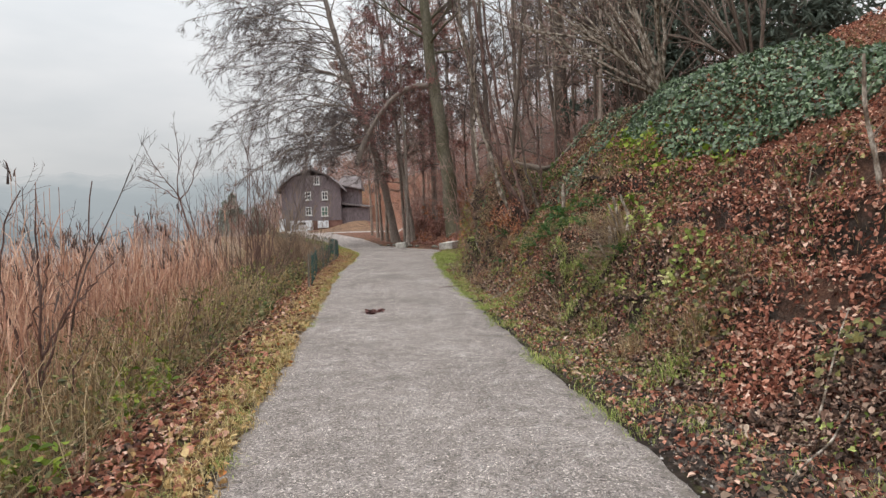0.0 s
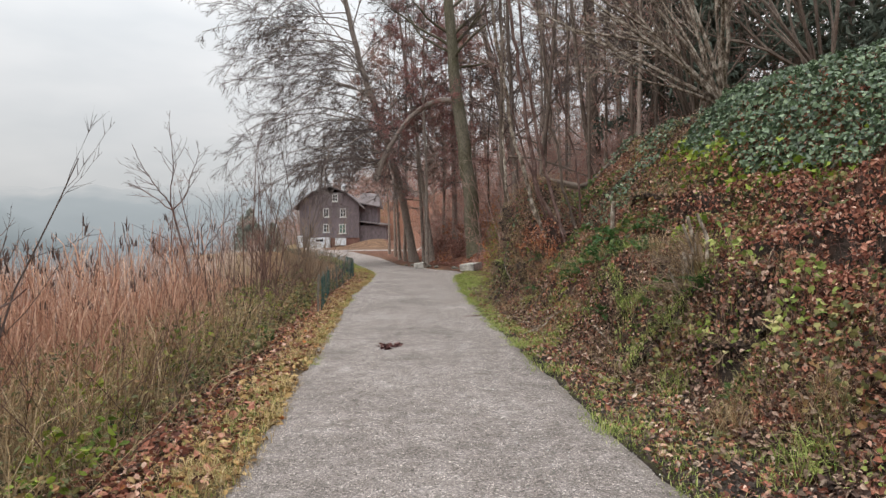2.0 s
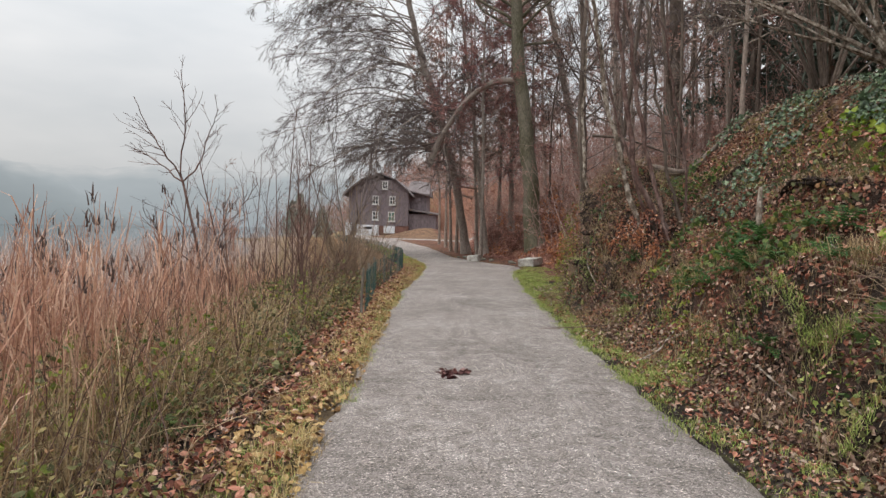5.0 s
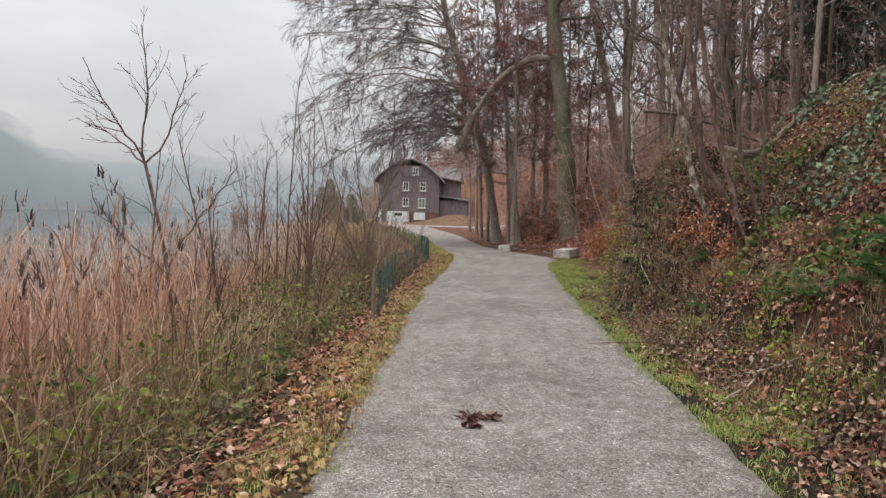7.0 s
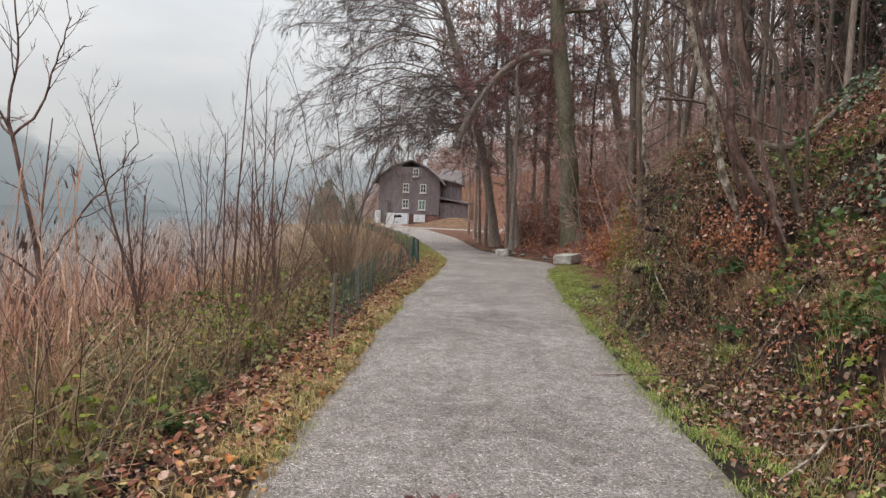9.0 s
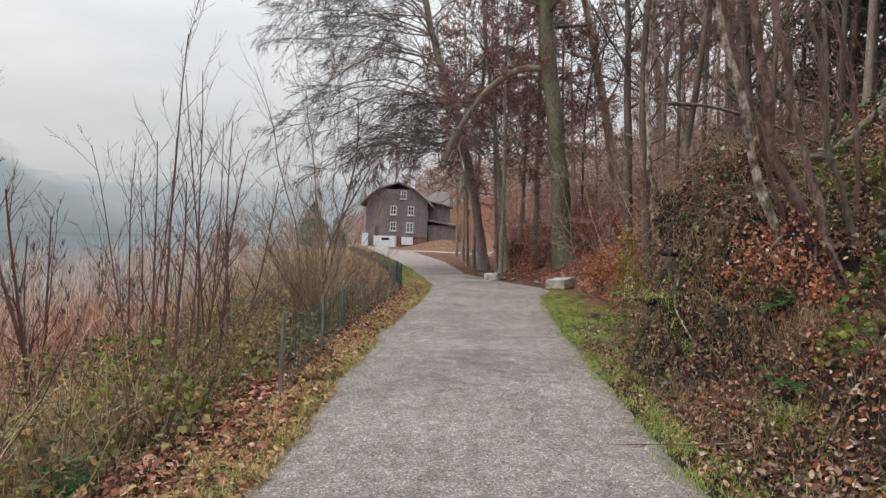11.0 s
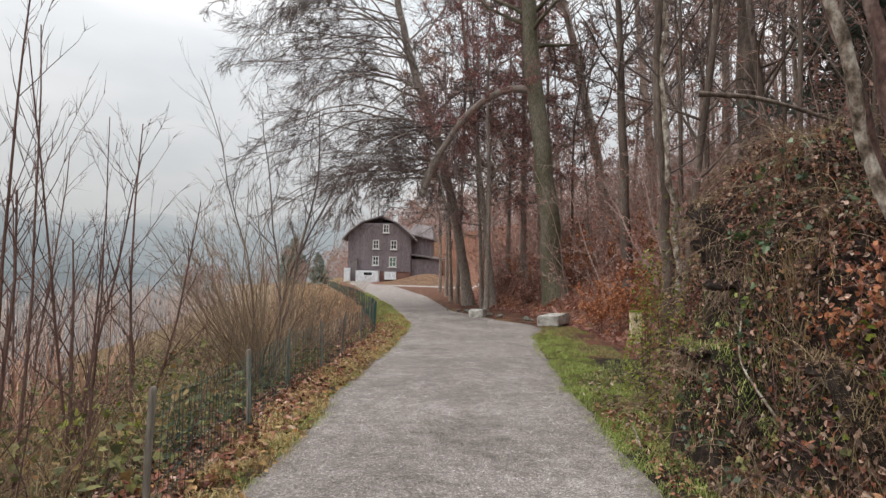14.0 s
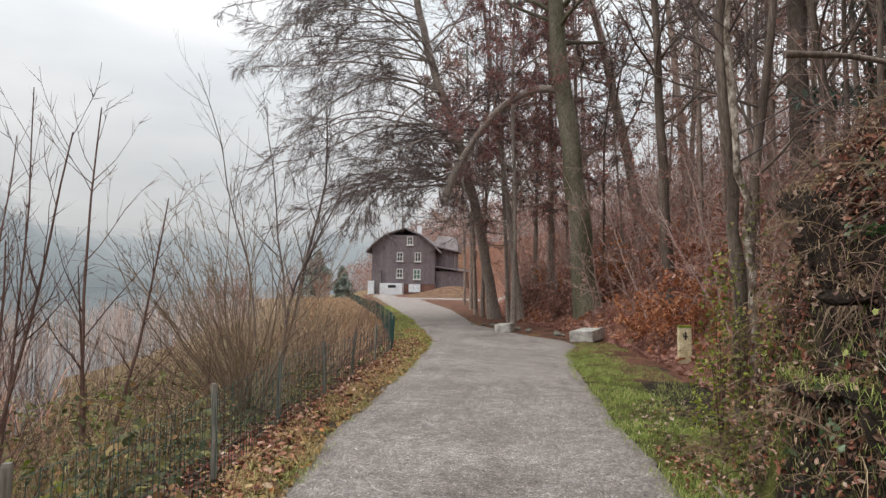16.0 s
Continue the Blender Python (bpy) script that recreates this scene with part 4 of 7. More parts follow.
# the trunks that stand out: kind, place, turn, size, height
near_list = [(0, 4.2, 30.0, 20, 0.72, 1.2), (1, 3.9, 23.0, 160, 0.72, 1.2), (0, 7.84, 29.7, 70, 1.3, 1.0),
             (2, 7.2, 22.0, 30, 0.9, 1.1), (4, -1.9, 45.0, 50, 1.2, 1.1), (4, -0.6, 46, 200, 1.1, 1.1),
             (2, 5.2, 27.5, 140, 0.9, 1.2), (1, 9.2, 20.8, 310, 0.9, 1.1),
             (4, 6.0, 33.0, 250, 1.0, 1.1), (3, 9.5, 36.0, 280, 1.0, 1.1), (4, 7.5, 40.0, 340, 1.1, 1.0), (4, 2.6, 41.0, 80, 1.0, 1.0),
             (4, 3.4, 46.0, 180, 1.1, 1.0), (4, 8.6, 33.5, 130, 1.0, 1.1), (4, 10.6, 29.2, 20, 0.9, 1.1), (4, 12.6, 35.0, 220, 1.0, 1.1), (3, 14.6, 31.0, 170, 0.9, 1.0), (4, 7.0, 31.2, 100, 0.9, 1.2), (4, 11.6, 38.5, 140, 1.0, 1.1), (3, 11.5, 31.0, 130, 0.9, 1.0), (4, 0.9, 49.0, 15, 1.1, 1.0), (2, 10.5, 24.5, 66, 1.0, 1.1)]
used = set()
for k, x, y, turn, size, tall in near_list:
    if k in used:
        again(kinds[k], x, y, turn, size, tall)
    else:
        put(kinds[k], x, y, turn, size, tall); used.add(k)
for x, y, turn, size in ((-2.4, 47.5, 0, 1.35), (0.9, 45.5, 120, 1.3), (-0.6, 52, 240, 1.5), (3.0, 50, 60, 1.4), (-3.2, 56, 300, 1.5), (2.2, 58, 200, 1.4), (5.0, 55, 20, 1.4), (-4.4, 66, 90, 1.5), (6.5, 36.5, 200, 0.8), (4.4, 39, 30, 0.8), (8.8, 31.5, 140, 0.9), (11.0, 34.5, 250, 1.0), (13.4, 29.5, 10, 0.9), (10.0, 39.0, 300, 1.0), (14.5, 36.5, 60, 1.1), (7.6, 44.5, 160, 1.0)):
    if 5 in used:
        again(kinds[5], x, y, turn, size)
    else:
        put(kinds[5], x, y, turn, size); used.add(5)
for k, x, y, turn, size in ((1, 6.6, 25.0, 10, 0.8), (2, 7.6, 26.6, 90, 0.9), (1, 9.2, 26.0, 200, 0.9), (2, 8.5, 23.2, 280, 0.9), (2, 11.2, 22.6, 150, 1.0),
                            (1, 13.5, 22.0, 250, 0.9), (2, 9.8, 30.0, 310, 1.0), (1, 14.5, 26.0, 75, 1.0), (2, 12.4, 24.4, 190, 1.0), (2, 6.3, 29.0, 20, 0.9), (5, 8.2, 24.6, 30, 1.0), (5, 9.9, 22.4, 100, 1.1), (4, 7.0, 20.5, 45, 0.9), (5, 11.8, 27.2, 210, 1.1), (4, 8.9, 28.6, 170, 1.0), (5, 7.2, 34.2, 330, 1.1), (2, 5.6, 21.6, 260, 0.8), (4, 13.0, 26.2, 120, 1.1), (5, 13.9, 23.6, 60, 1.0)):
    again(kinds[k], x, y, turn, size, 1.1)
pr = np.random.default_rng(5)
count = 0
spots = []
while count < 30:
    y = pr.uniform(38, 125)
    toe = float(curve(y, Y_T, X_T))
    x = toe + pr.uniform(2.0, 10 + y * 0.45)
    if 96 < y < 140 and x < 4:
        continue
    if any((x - a) ** 2 + (y - b) ** 2 < 3.5 for a, b in spots):
        continue
    spots.append((x, y))
    k = int(pr.choice([0, 1, 2]) if y < 40 else pr.choice([3, 4, 5, 5]))
    if k in used:
        again(kinds[k], x, y, pr.uniform(0, 360), pr.uniform(0.8, 1.25), pr.uniform(0.9, 1.15))
    else:
        put(kinds[k], x, y, pr.uniform(0, 360)); used.add(k)
    count += 1


def stuff(name, geo, mat, label, category, smooth=False):
    return tagged(part(name, geo, mat, smooth=smooth), label, category, kind="stuff")


def patchy(x, y, scale, seed=0.0):
    """A slow random field between about 0 and 1."""
    return np.array([0.5 + 0.5 * noise.noise(Vector((a * scale + seed, b * scale - seed, seed))) * 1.6 for a, b in zip(x, y)])


def spread(rng, n, y0, y1, d0, d1, edge, sign, power=1.0):
    """Places at distances d0 to d1 from an edge line."""
    y = rng.uniform(y0, y1, n)
    d = d0 + (d1 - d0) * rng.uniform(0, 1, n) ** power
    return edge(y) + sign * d, y, d


def toe_line(y):
    return curve(y, Y_T, X_T)


def open_ground(x, y):
    """False in the bare earth hollows and on the bare faces of the ledges."""
    d = x - toe_line(y)
    up = d * np.interp(y, Y_K, V_K) * np.clip(0.45 + d * 0.9, 0, 1)
    face = (ledge(d, y) > 0.5) & (np.cos(ledge_phase(x, y, up)) > 0.85) & (wobble(x * 2.0, y * 2.0) > 0.65)
    return ~face & (((x - 2.98) / 0.24) ** 2 + ((y - 4.95) / 0.26) ** 2 > 1) & (((x - 2.05) / 0.26) ** 2 + ((y - 15.25) / 0.42) ** 2 > 1) & (((x - 3.15) / 0.24) ** 2 + ((y - 13.2) / 0.22) ** 2 > 1)


def low_bank(rng, n, y0, y1):
    """The grassy lower part of the bank."""
    y = rng.uniform(y0, y1, n)
    return toe_line(y) + rng.uniform(-0.05, 1, n) * np.interp(y, [2, 5, 8, 10], [0.7, 1.2, 1.9, 2.4]), y


# ---- fence ----
def fence():
    f = thing("fence", (-2.46, 13.08, 0.0), "low green wire fence on weathered wooden posts beside the path", "fence")
    o = np.array([-2.46, 13.08, 0.0])
    line = [(-2.46, 13.08), (-2.76, 15.69), (-3.03, 17.87), (-3.02, 19.7), (-3.15, 21.8), (-3.2, 24.0), (-3.35, 26.3), (-3.75, 28.8), (-4.4, 31.6), (-5.2, 35.0), (-6.2, 39), (-7.5, 44), (-9.2, 50), (-11.2, 57), (-13.5, 65), (-16, 74), (-19, 84)]
    tops = []
    for i, (x, y) in enumerate(line):
        g = Geo()
        z = float(land(x, y))
        h = 0.84 + rng.normal(0, 0.03)
        lean = rng.normal(0, 0.03, 2)
        r = 0.025 if i < 4 else 0.022
        p = np.array([(x, y, z - 0.25), (x + lean[0] * 0.3, y + lean[1] * 0.3, z + h * 0.5), (x + lean[0], y + lean[1], z + h - 0.015), (x + lean[0], y + lean[1], z + h)])
        tubes(g, p - o, np.array([r * 1.05, r, r * 0.97, r * 0.8]), 9, cap=True)
        part("post", g, M_post, f, smooth=False)
        tops.append((p[0] + (0.055, 0, 0.25), p[3] + (0.055, 0, 0)))
    g = Geo()
    for (b0, t0), (b1, t1) in zip(tops[:-1], tops[1:]):
        span = np.linalg.norm(b1 - b0)
        rows = 8 if b0[1] < 30 else 4
        for k in range(rows):
            s = (k + 0.4) / rows
            sag = rng.uniform(0.0, 0.04)
            a, c = b0 + (t0 - b0) * s, b1 + (t1 - b1) * s
            m = (a + c) / 2 - (0, 0, sag)
            tubes(g, np.array([a, m, c]) - o, np.full(3, 0.0022 if b0[1] < 25 else 0.004), 3)
        n = int(span / (0.085 if b0[1] < 30 else 0.3))
        w = (np.arange(n) + 0.5) / n
        lo = b0[None] * (1 - w[:, None]) + b1[None] * w[:, None]
        hi = t0[None] * (1 - w[:, None]) + t1[None] * w[:, None] - np.array([0, 0, 0.04])
        lo[:, 2] += 0.03
        hi[:, 2] -= rng.uniform(0, 0.05, n)
        hi[:, :2] += rng.normal(0, 0.012, (n, 2))
        tubes(g, np.stack([lo, (lo + hi) / 2 + rng.normal(0, 0.008, lo.shape), hi], 1) - o, np.full((n, 3), 0.0026 if b0[1] < 25 else 0.008), 3)
    ob = part("wire_mesh", g, M_wire, f, "dark green woven wire mesh")
    ob["kind"] = "stuff"


fence()


# ---- stones and marker ----
def stone_block(x, y, turn, a, b, c, label):
    s = new("stone_block", bm_mesh("stone_block", rounded_box(a, b, c, 0.03, rng, 0.006), M_stone))
    s.matrix_basis = pose(x, y, float(land(x, y)) + 0.02, 2, -3, turn)
    return tagged(s, label, "stone", "stones at the bend")


stone_block(1.95, 30.6, -24, 0.72, 1.25, 0.34, "pale weathered stone block lying at the path bend")
stone_block(-0.6, 34.2, -15, 0.55, 0.7, 0.30, "smaller pale stone block lying at the path bend")
for i in range(11):
    k = i / 10
    x, y = 1.5 - 3.4 * k + rng.normal(0, 0.15), 31.6 + 7 * k + rng.normal(0, 0.2)
    bm = bmesh.new()
    bmesh.ops.create_icosphere(bm, subdivisions=2, radius=rng.uniform(0.07, 0.15))
    for v in bm.verts:
        v.co *= 1 + 0.25 * noise.noise(v.co * 9 + Vector((i * 3.1, 0, 0)))
        v.co.z *= 0.65
    b = new("boulder", bm_mesh("boulder", bm, M_rock))
    b.location = (x, y, float(land(x, y)) + 0.05)
    tagged(b, "rough mossy boulder in the row beside the bend", "stone", "boulders at the bend")


def marker_post():
    x, y = 3.2, 24.4
    m = thing("marker_post", (x, y, float(land(x, y))), "faded cream waymark post with a dark painted sign", "post")
    part("post", bm_mesh("post", rounded_box(0.25, 0.18, 0.76, 0.015), M_yellow), None, m)
    p = part("cap", bm_mesh("cap", rounded_box(0.265, 0.195, 0.05, 0.012), M_bright), None, m, "mossy top")
    p.location = (0, 0, 0.735)
    g = Geo()
    slab(g, -0.018, 0.018, -0.096, -0.0905, 0.5, 0.66)
    slab(g, -0.05, 0.05, -0.0965, -0.091, 0.55, 0.575)
    slab(g, -0.05, -0.03, -0.096, -0.0905, 0.575, 0.62)
    part("painted_sign", g, M_black, m, "worn black symbol")


marker_post()


# ---- shrubs and saplings ----
def shrub(name, at, n, height, fan, rng, mat, label, twigs=5, r=0.012, group="", category="shrub", trop=0.03, curl=0.09, bias=(0, 0, 0), leaf=None, leaves=0, leaf_size=0.07, fine=True):
    """Many stems from one root, each with side twigs."""
    s = thing(name, at, label, category, group)
    az = rng.uniform(0, 2 * np.pi, n)
    tilt = np.abs(rng.normal(0, fan, n))
    d = np.stack([np.cos(az) * np.sin(tilt), np.sin(az) * np.sin(tilt), np.cos(tilt)], -1) + np.asarray(bias)
    d = unit(d)
    N = 9
    step = (height * rng.uniform(0.6, 1.1, n) / (N - 1))[:, None]
    p = [np.stack([rng.normal(0, 0.07, n), rng.normal(0, 0.07, n), np.full(n, -0.05)], -1)]
    for _ in range(N - 1):
        d = unit(d + np.array([0, 0, trop]) + rng.normal(0, curl, d.shape))
        p.append(p[-1] + d * step)
    P = np.stack(p, 1)
    R = (r * rng.uniform(0.6, 1.2, n))[:, None] * np.linspace(1, 0.28, N)[None]
    for i in range(n):
        part("stem", tubes(Geo(), P[i], R[i], 5), mat, s)
    Q, q = sprout(rng, P, R, twigs, 0.3, 1.0, 0.33, 32, trop, 6, 0.09, 0.55, 0.0028)
    g = Geo()
    tubes(g, Q, q, 3)
    if fine:
        Q2, q2 = sprout(rng, Q, q, 5, 0.2, 1.0, 0.45, 32, trop, 2, 0.1, 0.7, 0.003)
        spikes(g, Q2, q2[:, 0])
    part("twig_mass", g, mat, s)["kind"] = "stuff"
    if leaves:
        src = np.concatenate([Q[:, 2:].reshape(-1, 3), P[:, 5:].reshape(-1, 3)])
        c = src[rng.integers(0, len(src), leaves)] + rng.normal(0, 0.03, (leaves, 3))
        a = unit(rng.normal(size=(leaves, 3)) + np.array([0, 0, -0.6]))
        b = unit(np.cross(a, rng.normal(size=(leaves, 3))))
        L = leaf_size * rng.uniform(0.7, 1.3, leaves)
        g = Geo()
        rhombs(g, c, a, b, L, L * 0.6, rng.uniform(0, 0.3, leaves))
        part("foliage", g, leaf, s)["kind"] = "stuff"
    return s


bare = "bare red-brown sapling with thin upright twigs in the reeds"
for x, y, n, h in ((-4.75, 10.8, 2, 3.0), (-4.35, 12.3, 2, 3.4), (-3.75, 13.5, 2, 3.4), (-4.35, 13.9, 4, 4.0), (-3.8, 14.4, 2, 3.5), (-4.25, 15.0, 3, 3.9), (-5.3, 13.2, 3, 3.8), (-4.6, 16.6, 3, 3.8), (-5.6, 16.2, 3, 3.8)):
    shrub("sapling", at_land(x, y), n, h, 0.17, rng, M_redstem, bare, 12, 0.021, "bare saplings by the reeds", curl=0.03, trop=0.05)


def forked_tree(x, y):
    """A small tree with a leaning stem that forks at head height."""
    r3 = np.random.default_rng(8)
    t = thing("forked_tree", (x, y, 0.0), "small bare dark tree with a forked crown among dead reeds", "tree")
    z = float(land(x, y)) - 0.08
    stem = spline([(0, 0, z), (-0.11, 0, 0.6), (-0.18, 0, 1.2), (-0.42, 0, 2.2)], 14)
    part("trunk", tubes(Geo(), stem, np.linspace(0.026, 0.016, 14), 7), M_redbark, t, smooth=True)
    limbs = [[(-0.42, 0, 2.2), (-0.47, 0.05, 2.7), (-0.40, 0.05, 3.1), (-0.46, 0, 3.7)], [(-0.42, 0, 2.2), (-0.62, -0.1, 2.55), (-0.85, -0.1, 2.9), (-1.0, -0.2, 3.3)],
             [(-0.42, 0, 2.2), (-0.7, 0.2, 2.35), (-1.0, 0.3, 2.55), (-1.35, 0.4, 2.7)], [(-0.42, 0, 2.2), (-0.22, 0.1, 2.45), (-0.14, 0.1, 2.8), (0.02, 0.1, 3.2)],
             [(-0.16, 0, 1.05), (-0.02, 0.1, 1.4), (0.2, 0.2, 1.75), (0.5, 0.3, 2.2)], [(-0.15, 0, 1.0), (-0.4, -0.15, 1.25), (-0.6, -0.3, 1.5), (-0.75, -0.4, 1.8)]]
    for pts in limbs:
        P = spline(pts, 12)
        P[1:-1] += r3.normal(0, 0.012, (10, 3))
        R = np.linspace(0.012, 0.004, 12)
        b = part("limb", tubes(Geo(), P, R, 6), M_redbark, t, smooth=True)
        Q, q = sprout(r3, P[None], R[None], 9, 0.25, 1.0, 0.42, 38, 0.05, 6, 0.1, 0.6, 0.004)
        Q2, q2 = sprout(r3, Q, q, 3, 0.3, 1.0, 0.45, 38, 0.04, 3, 0.1, 0.7, 0.0035)
        g = Geo()
        tubes(g, Q, q, 4); tubes(g, Q2, q2, 3)
        part("twig_mass", g, M_redstem, b)["kind"] = "stuff"


forked_tree(-3.95, 10.1)


def leaning_twigs(x, y):
    """A thin dark shrub of a few crooked stems in front of the reeds."""
    r5 = np.random.default_rng(51)
    z = float(land(x, y))
    t = thing("dark_shrub", (x, y, z), "thin crooked dark shrub before the reeds", "shrub", "bare saplings by the reeds")
    rows = [[(0.0, 0, -0.05), (-0.02, 0, 0.5), (0.03, 0, 1.1), (0.04, 0, 1.6), (0.06, 0, 2.25)], [(0.0, 0, 0.6), (0.12, 0, 1.0), (0.35, 0.05, 1.45), (0.46, 0, 1.85), (0.52, 0, 2.3)],
            [(0.02, 0, 0.85), (0.2, 0.05, 1.15), (0.42, 0.05, 1.4), (0.62, 0.1, 1.62)], [(-0.02, 0, 0.3), (-0.2, 0.05, 0.9), (-0.36, 0.1, 1.5), (-0.28, 0.1, 2.0), (-0.12, 0.1, 2.25)],
            [(0.0, 0.05, 0.0), (0.16, 0.1, 0.35), (0.24, 0.1, 0.75), (0.4, 0.1, 1.0)], [(-0.2, 0.05, 0.95), (-0.02, 0.1, 1.3), (0.08, 0.1, 1.75)]]
    for k, pts in enumerate(rows):
        P = spline(pts, 14)
        P[1:-1] += r5.normal(0, 0.012, (12, 3))
        R = np.linspace(0.017 if k in (0, 3) else 0.012, 0.0045, 14)
        b = part("stem", tubes(Geo(), P, R, 6), M_redbark, t, smooth=True)
        Q, q = sprout(r5, P[None], R[None], 6, 0.3, 1.0, 0.26, 42, 0.03, 5, 0.12, 0.6, 0.0025)
        part("twig_mass", tubes(Geo(), Q, q, 3), M_redstem, b)["kind"] = "stuff"


leaning_twigs(-3.0, 2.8)
shrub("sapling", at_land(-3.9, 4.4), 4, 3.1, 0.28, rng, M_twig, "dark bare twigs leaning out of the dead grass", 8, 0.015, "bare saplings by the reeds")
shrub("sapling", at_land(-4.6, 5.2), 3, 2.2, 0.3, rng, M_redstem, "dark bare twigs leaning out of the dead grass", 6, 0.010, "bare saplings by the reeds")
shrub("fence_shrub", at_land(-3.5, 18.2), 90, 2.9, 0.72, rng, M_brownstem, "broad bare brown shrub of arching stems behind the fence", 6, 0.012, bias=(-0.4, 0.1, 0.1), trop=0.015)
shrub("fence_shrub", at_land(-3.75, 21.0), 40, 2.0, 0.45, rng, M_brownstem, "bare brown shrub of arching stems behind the fence", 6, 0.010)
shrub("young_tree", at_land(-5.0, 23.0), 4, 6.4, 0.10, rng, M_twig, "slim bare young tree with upright forks behind the fence", 12, 0.038, category="tree", trop=0.05)
for k in range(14):
    x, y = -6.5 - rng.uniform(0, 9), rng.uniform(13, 34)
    shrub("reed_shrub", at_land(x, y), 8, rng.uniform(1.8, 2.8), 0.35, rng, M_redstem, "thin bare shrub standing in the reed bed", 5, 0.010, "shrubs in the reed bed")

# hazel clumps on the bank
shrub("hazel_clump", at_land(5.85, 11.6), 17, 5.2, 0.38, rng, M_hazel, "old hazel clump of many leaning grey stems", 8, 0.042, category="shrub", trop=0.0, curl=0.10, bias=(-0.55, 0.0, 0))
shrub("hazel_clump", at_land(8.6, 13.0), 12, 5.5, 0.4, rng, M_bark, "dark many-stemmed clump on the upper bank", 8, 0.045, category="shrub", trop=0.0, curl=0.09, bias=(-0.2, 0.0, 0))
shrub("hazel_clump", at_land(7.2, 16.5), 18, 5.0, 0.35, rng, M_bark, "dark many-stemmed clump on the upper bank", 6, 0.04, category="shrub", trop=0.0, curl=0.06, bias=(-0.2, 0.0, 0))


def coppice(x, y, stems, label, rng):
    """A stool with a few strong stems and bare roots."""
    z = float(land(x, y))
    t = thing("coppice_tree", (x, y, z), label, "tree")
    for pts, r, mat in stems:
        g = Geo()
        P = spline(pts, 22)
        P[2:-1] += rng.normal(0, 0.025, (19, 3))
        R = r * np.linspace(1.15, 0.5, 22) * (1 + 0.10 * rng.normal(size=22))
        R[0] *= 1.4
        tubes(g, P, R, 9)
        s = part("stem", g, mat, t, smooth=True)
        Q, q = sprout(rng, P[None], R[None], 12, 0.35, 1.0, 1.8, 50, 0.04, 7, 0.12, 0.3, 0.006)
        Q2, q2 = sprout(rng, Q, q, 5, 0.2, 1.0, 0.45, 42, 0.02, 5, 0.13, 0.5, 0.004)
        g = Geo()
        tubes(g, Q, q, 4); tubes(g, Q2, q2, 3)
        part("twig_mass", g, M_twig, s)["kind"] = "stuff"
    g = Geo()
    for k in range(9):
        a = rng.uniform(2.0, 5.2)
        e = np.array([np.cos(a) * 0.45, np.sin(a) * 0.7, 0])
        pts = [(0, 0, 0.2), e * 0.35 + (0, 0, 0.1), e * 0.8 + (0, 0, -0.35), e * 1.1 + (-0.05, 0, -0.8)]
        tubes(g, spline(pts, 9), np.linspace(0.028, 0.006, 9) * rng.uniform(0.4, 1.2), 5)
    part("root_mass", g, M_redbark, t, "exposed reddish roots")["kind"] = "stuff"
    return t


def bent(base, rows):
    """A line in the plane across the path, given from the stool's base."""
    return [(x - base[0], (y - base[1]), z - base[2]) for x, y, z in rows]


STOOL = (2.9, 13.55, float(land(2.9, 13.55)))
coppice(STOOL[0], STOOL[1],
        [(bent(STOOL, [(2.70, 13.55, 1.15), (2.62, 13.5, 1.6), (2.36, 13.5, 2.36), (2.19, 13.5, 2.84), (2.0, 13.5, 3.55), (1.85, 13.5, 4.15), (1.66, 13.5, 5.4), (1.45, 13.5, 7.1), (1.2, 13.5, 9)]), 0.044, M_hazel),
         (bent(STOOL, [(3.05, 13.55, 1.7), (2.62, 13.52, 2.2), (2.37, 13.5, 2.7), (2.39, 13.5, 3.23), (2.26, 13.5, 3.71), (2.2, 13.5, 4.3), (2.02, 13.5, 5.6), (1.8, 13.5, 7.1), (1.6, 13.5, 9)]), 0.05, M_redbark),
         (bent(STOOL, [(3.0, 13.4, 1.5), (2.94, 13.45, 2.0), (2.72, 13.5, 2.58), (2.57, 13.5, 3.07), (2.53, 13.5, 3.61), (2.38, 13.5, 4.2), (2.22, 13.5, 5.6), (2.0, 13.5, 7.1), (1.9, 13.5, 9)]), 0.038, M_redbark),
         (bent(STOOL, [(3.35, 13.6, 1.7), (3.14, 13.6, 2.35), (3.01, 13.6, 3.02), (2.94, 13.6, 3.61), (2.79, 13.6, 4.2), (2.62, 13.6, 5.6), (2.5, 13.6, 7.1), (2.3, 13.6, 9)]), 0.027, M_bark),
         (bent(STOOL, [(2.85, 13.8, 1.6), (2.55, 13.8, 2.5), (2.2, 13.8, 3.6), (1.8, 13.8, 4.9), (1.45, 13.8, 6.2), (1.1, 13.8, 8.5)]), 0.024, M_redbark),
         (bent(STOOL, [(3.5, 13.9, 1.9), (3.4, 13.9, 3.3), (3.1, 13.9, 4.8), (2.75, 13.9, 6.3), (2.6, 13.9, 8.5)]), 0.022, M_redbark)],
        "coppice of twisted reddish stems on an undercut root stool", rng)
coppice(2.38, 18.6, [([(0, 0, -0.1), (-0.02, 0, 1.2), (-0.06, 0, 2.9), (-0.16, 0, 3.7), (-0.14, 0, 5.0), (-0.2, 0, 6), (-0.1, 0, 10)], 0.075, M_bark),
                     ([(0.14, -0.1, -0.1), (0.1, -0.1, 1.5), (-0.02, -0.15, 3.0), (-0.16, -0.1, 4), (-0.05, 0, 8)], 0.045, M_hazel)],
        "pair of crossing slim trunks behind the ivy mound", rng)


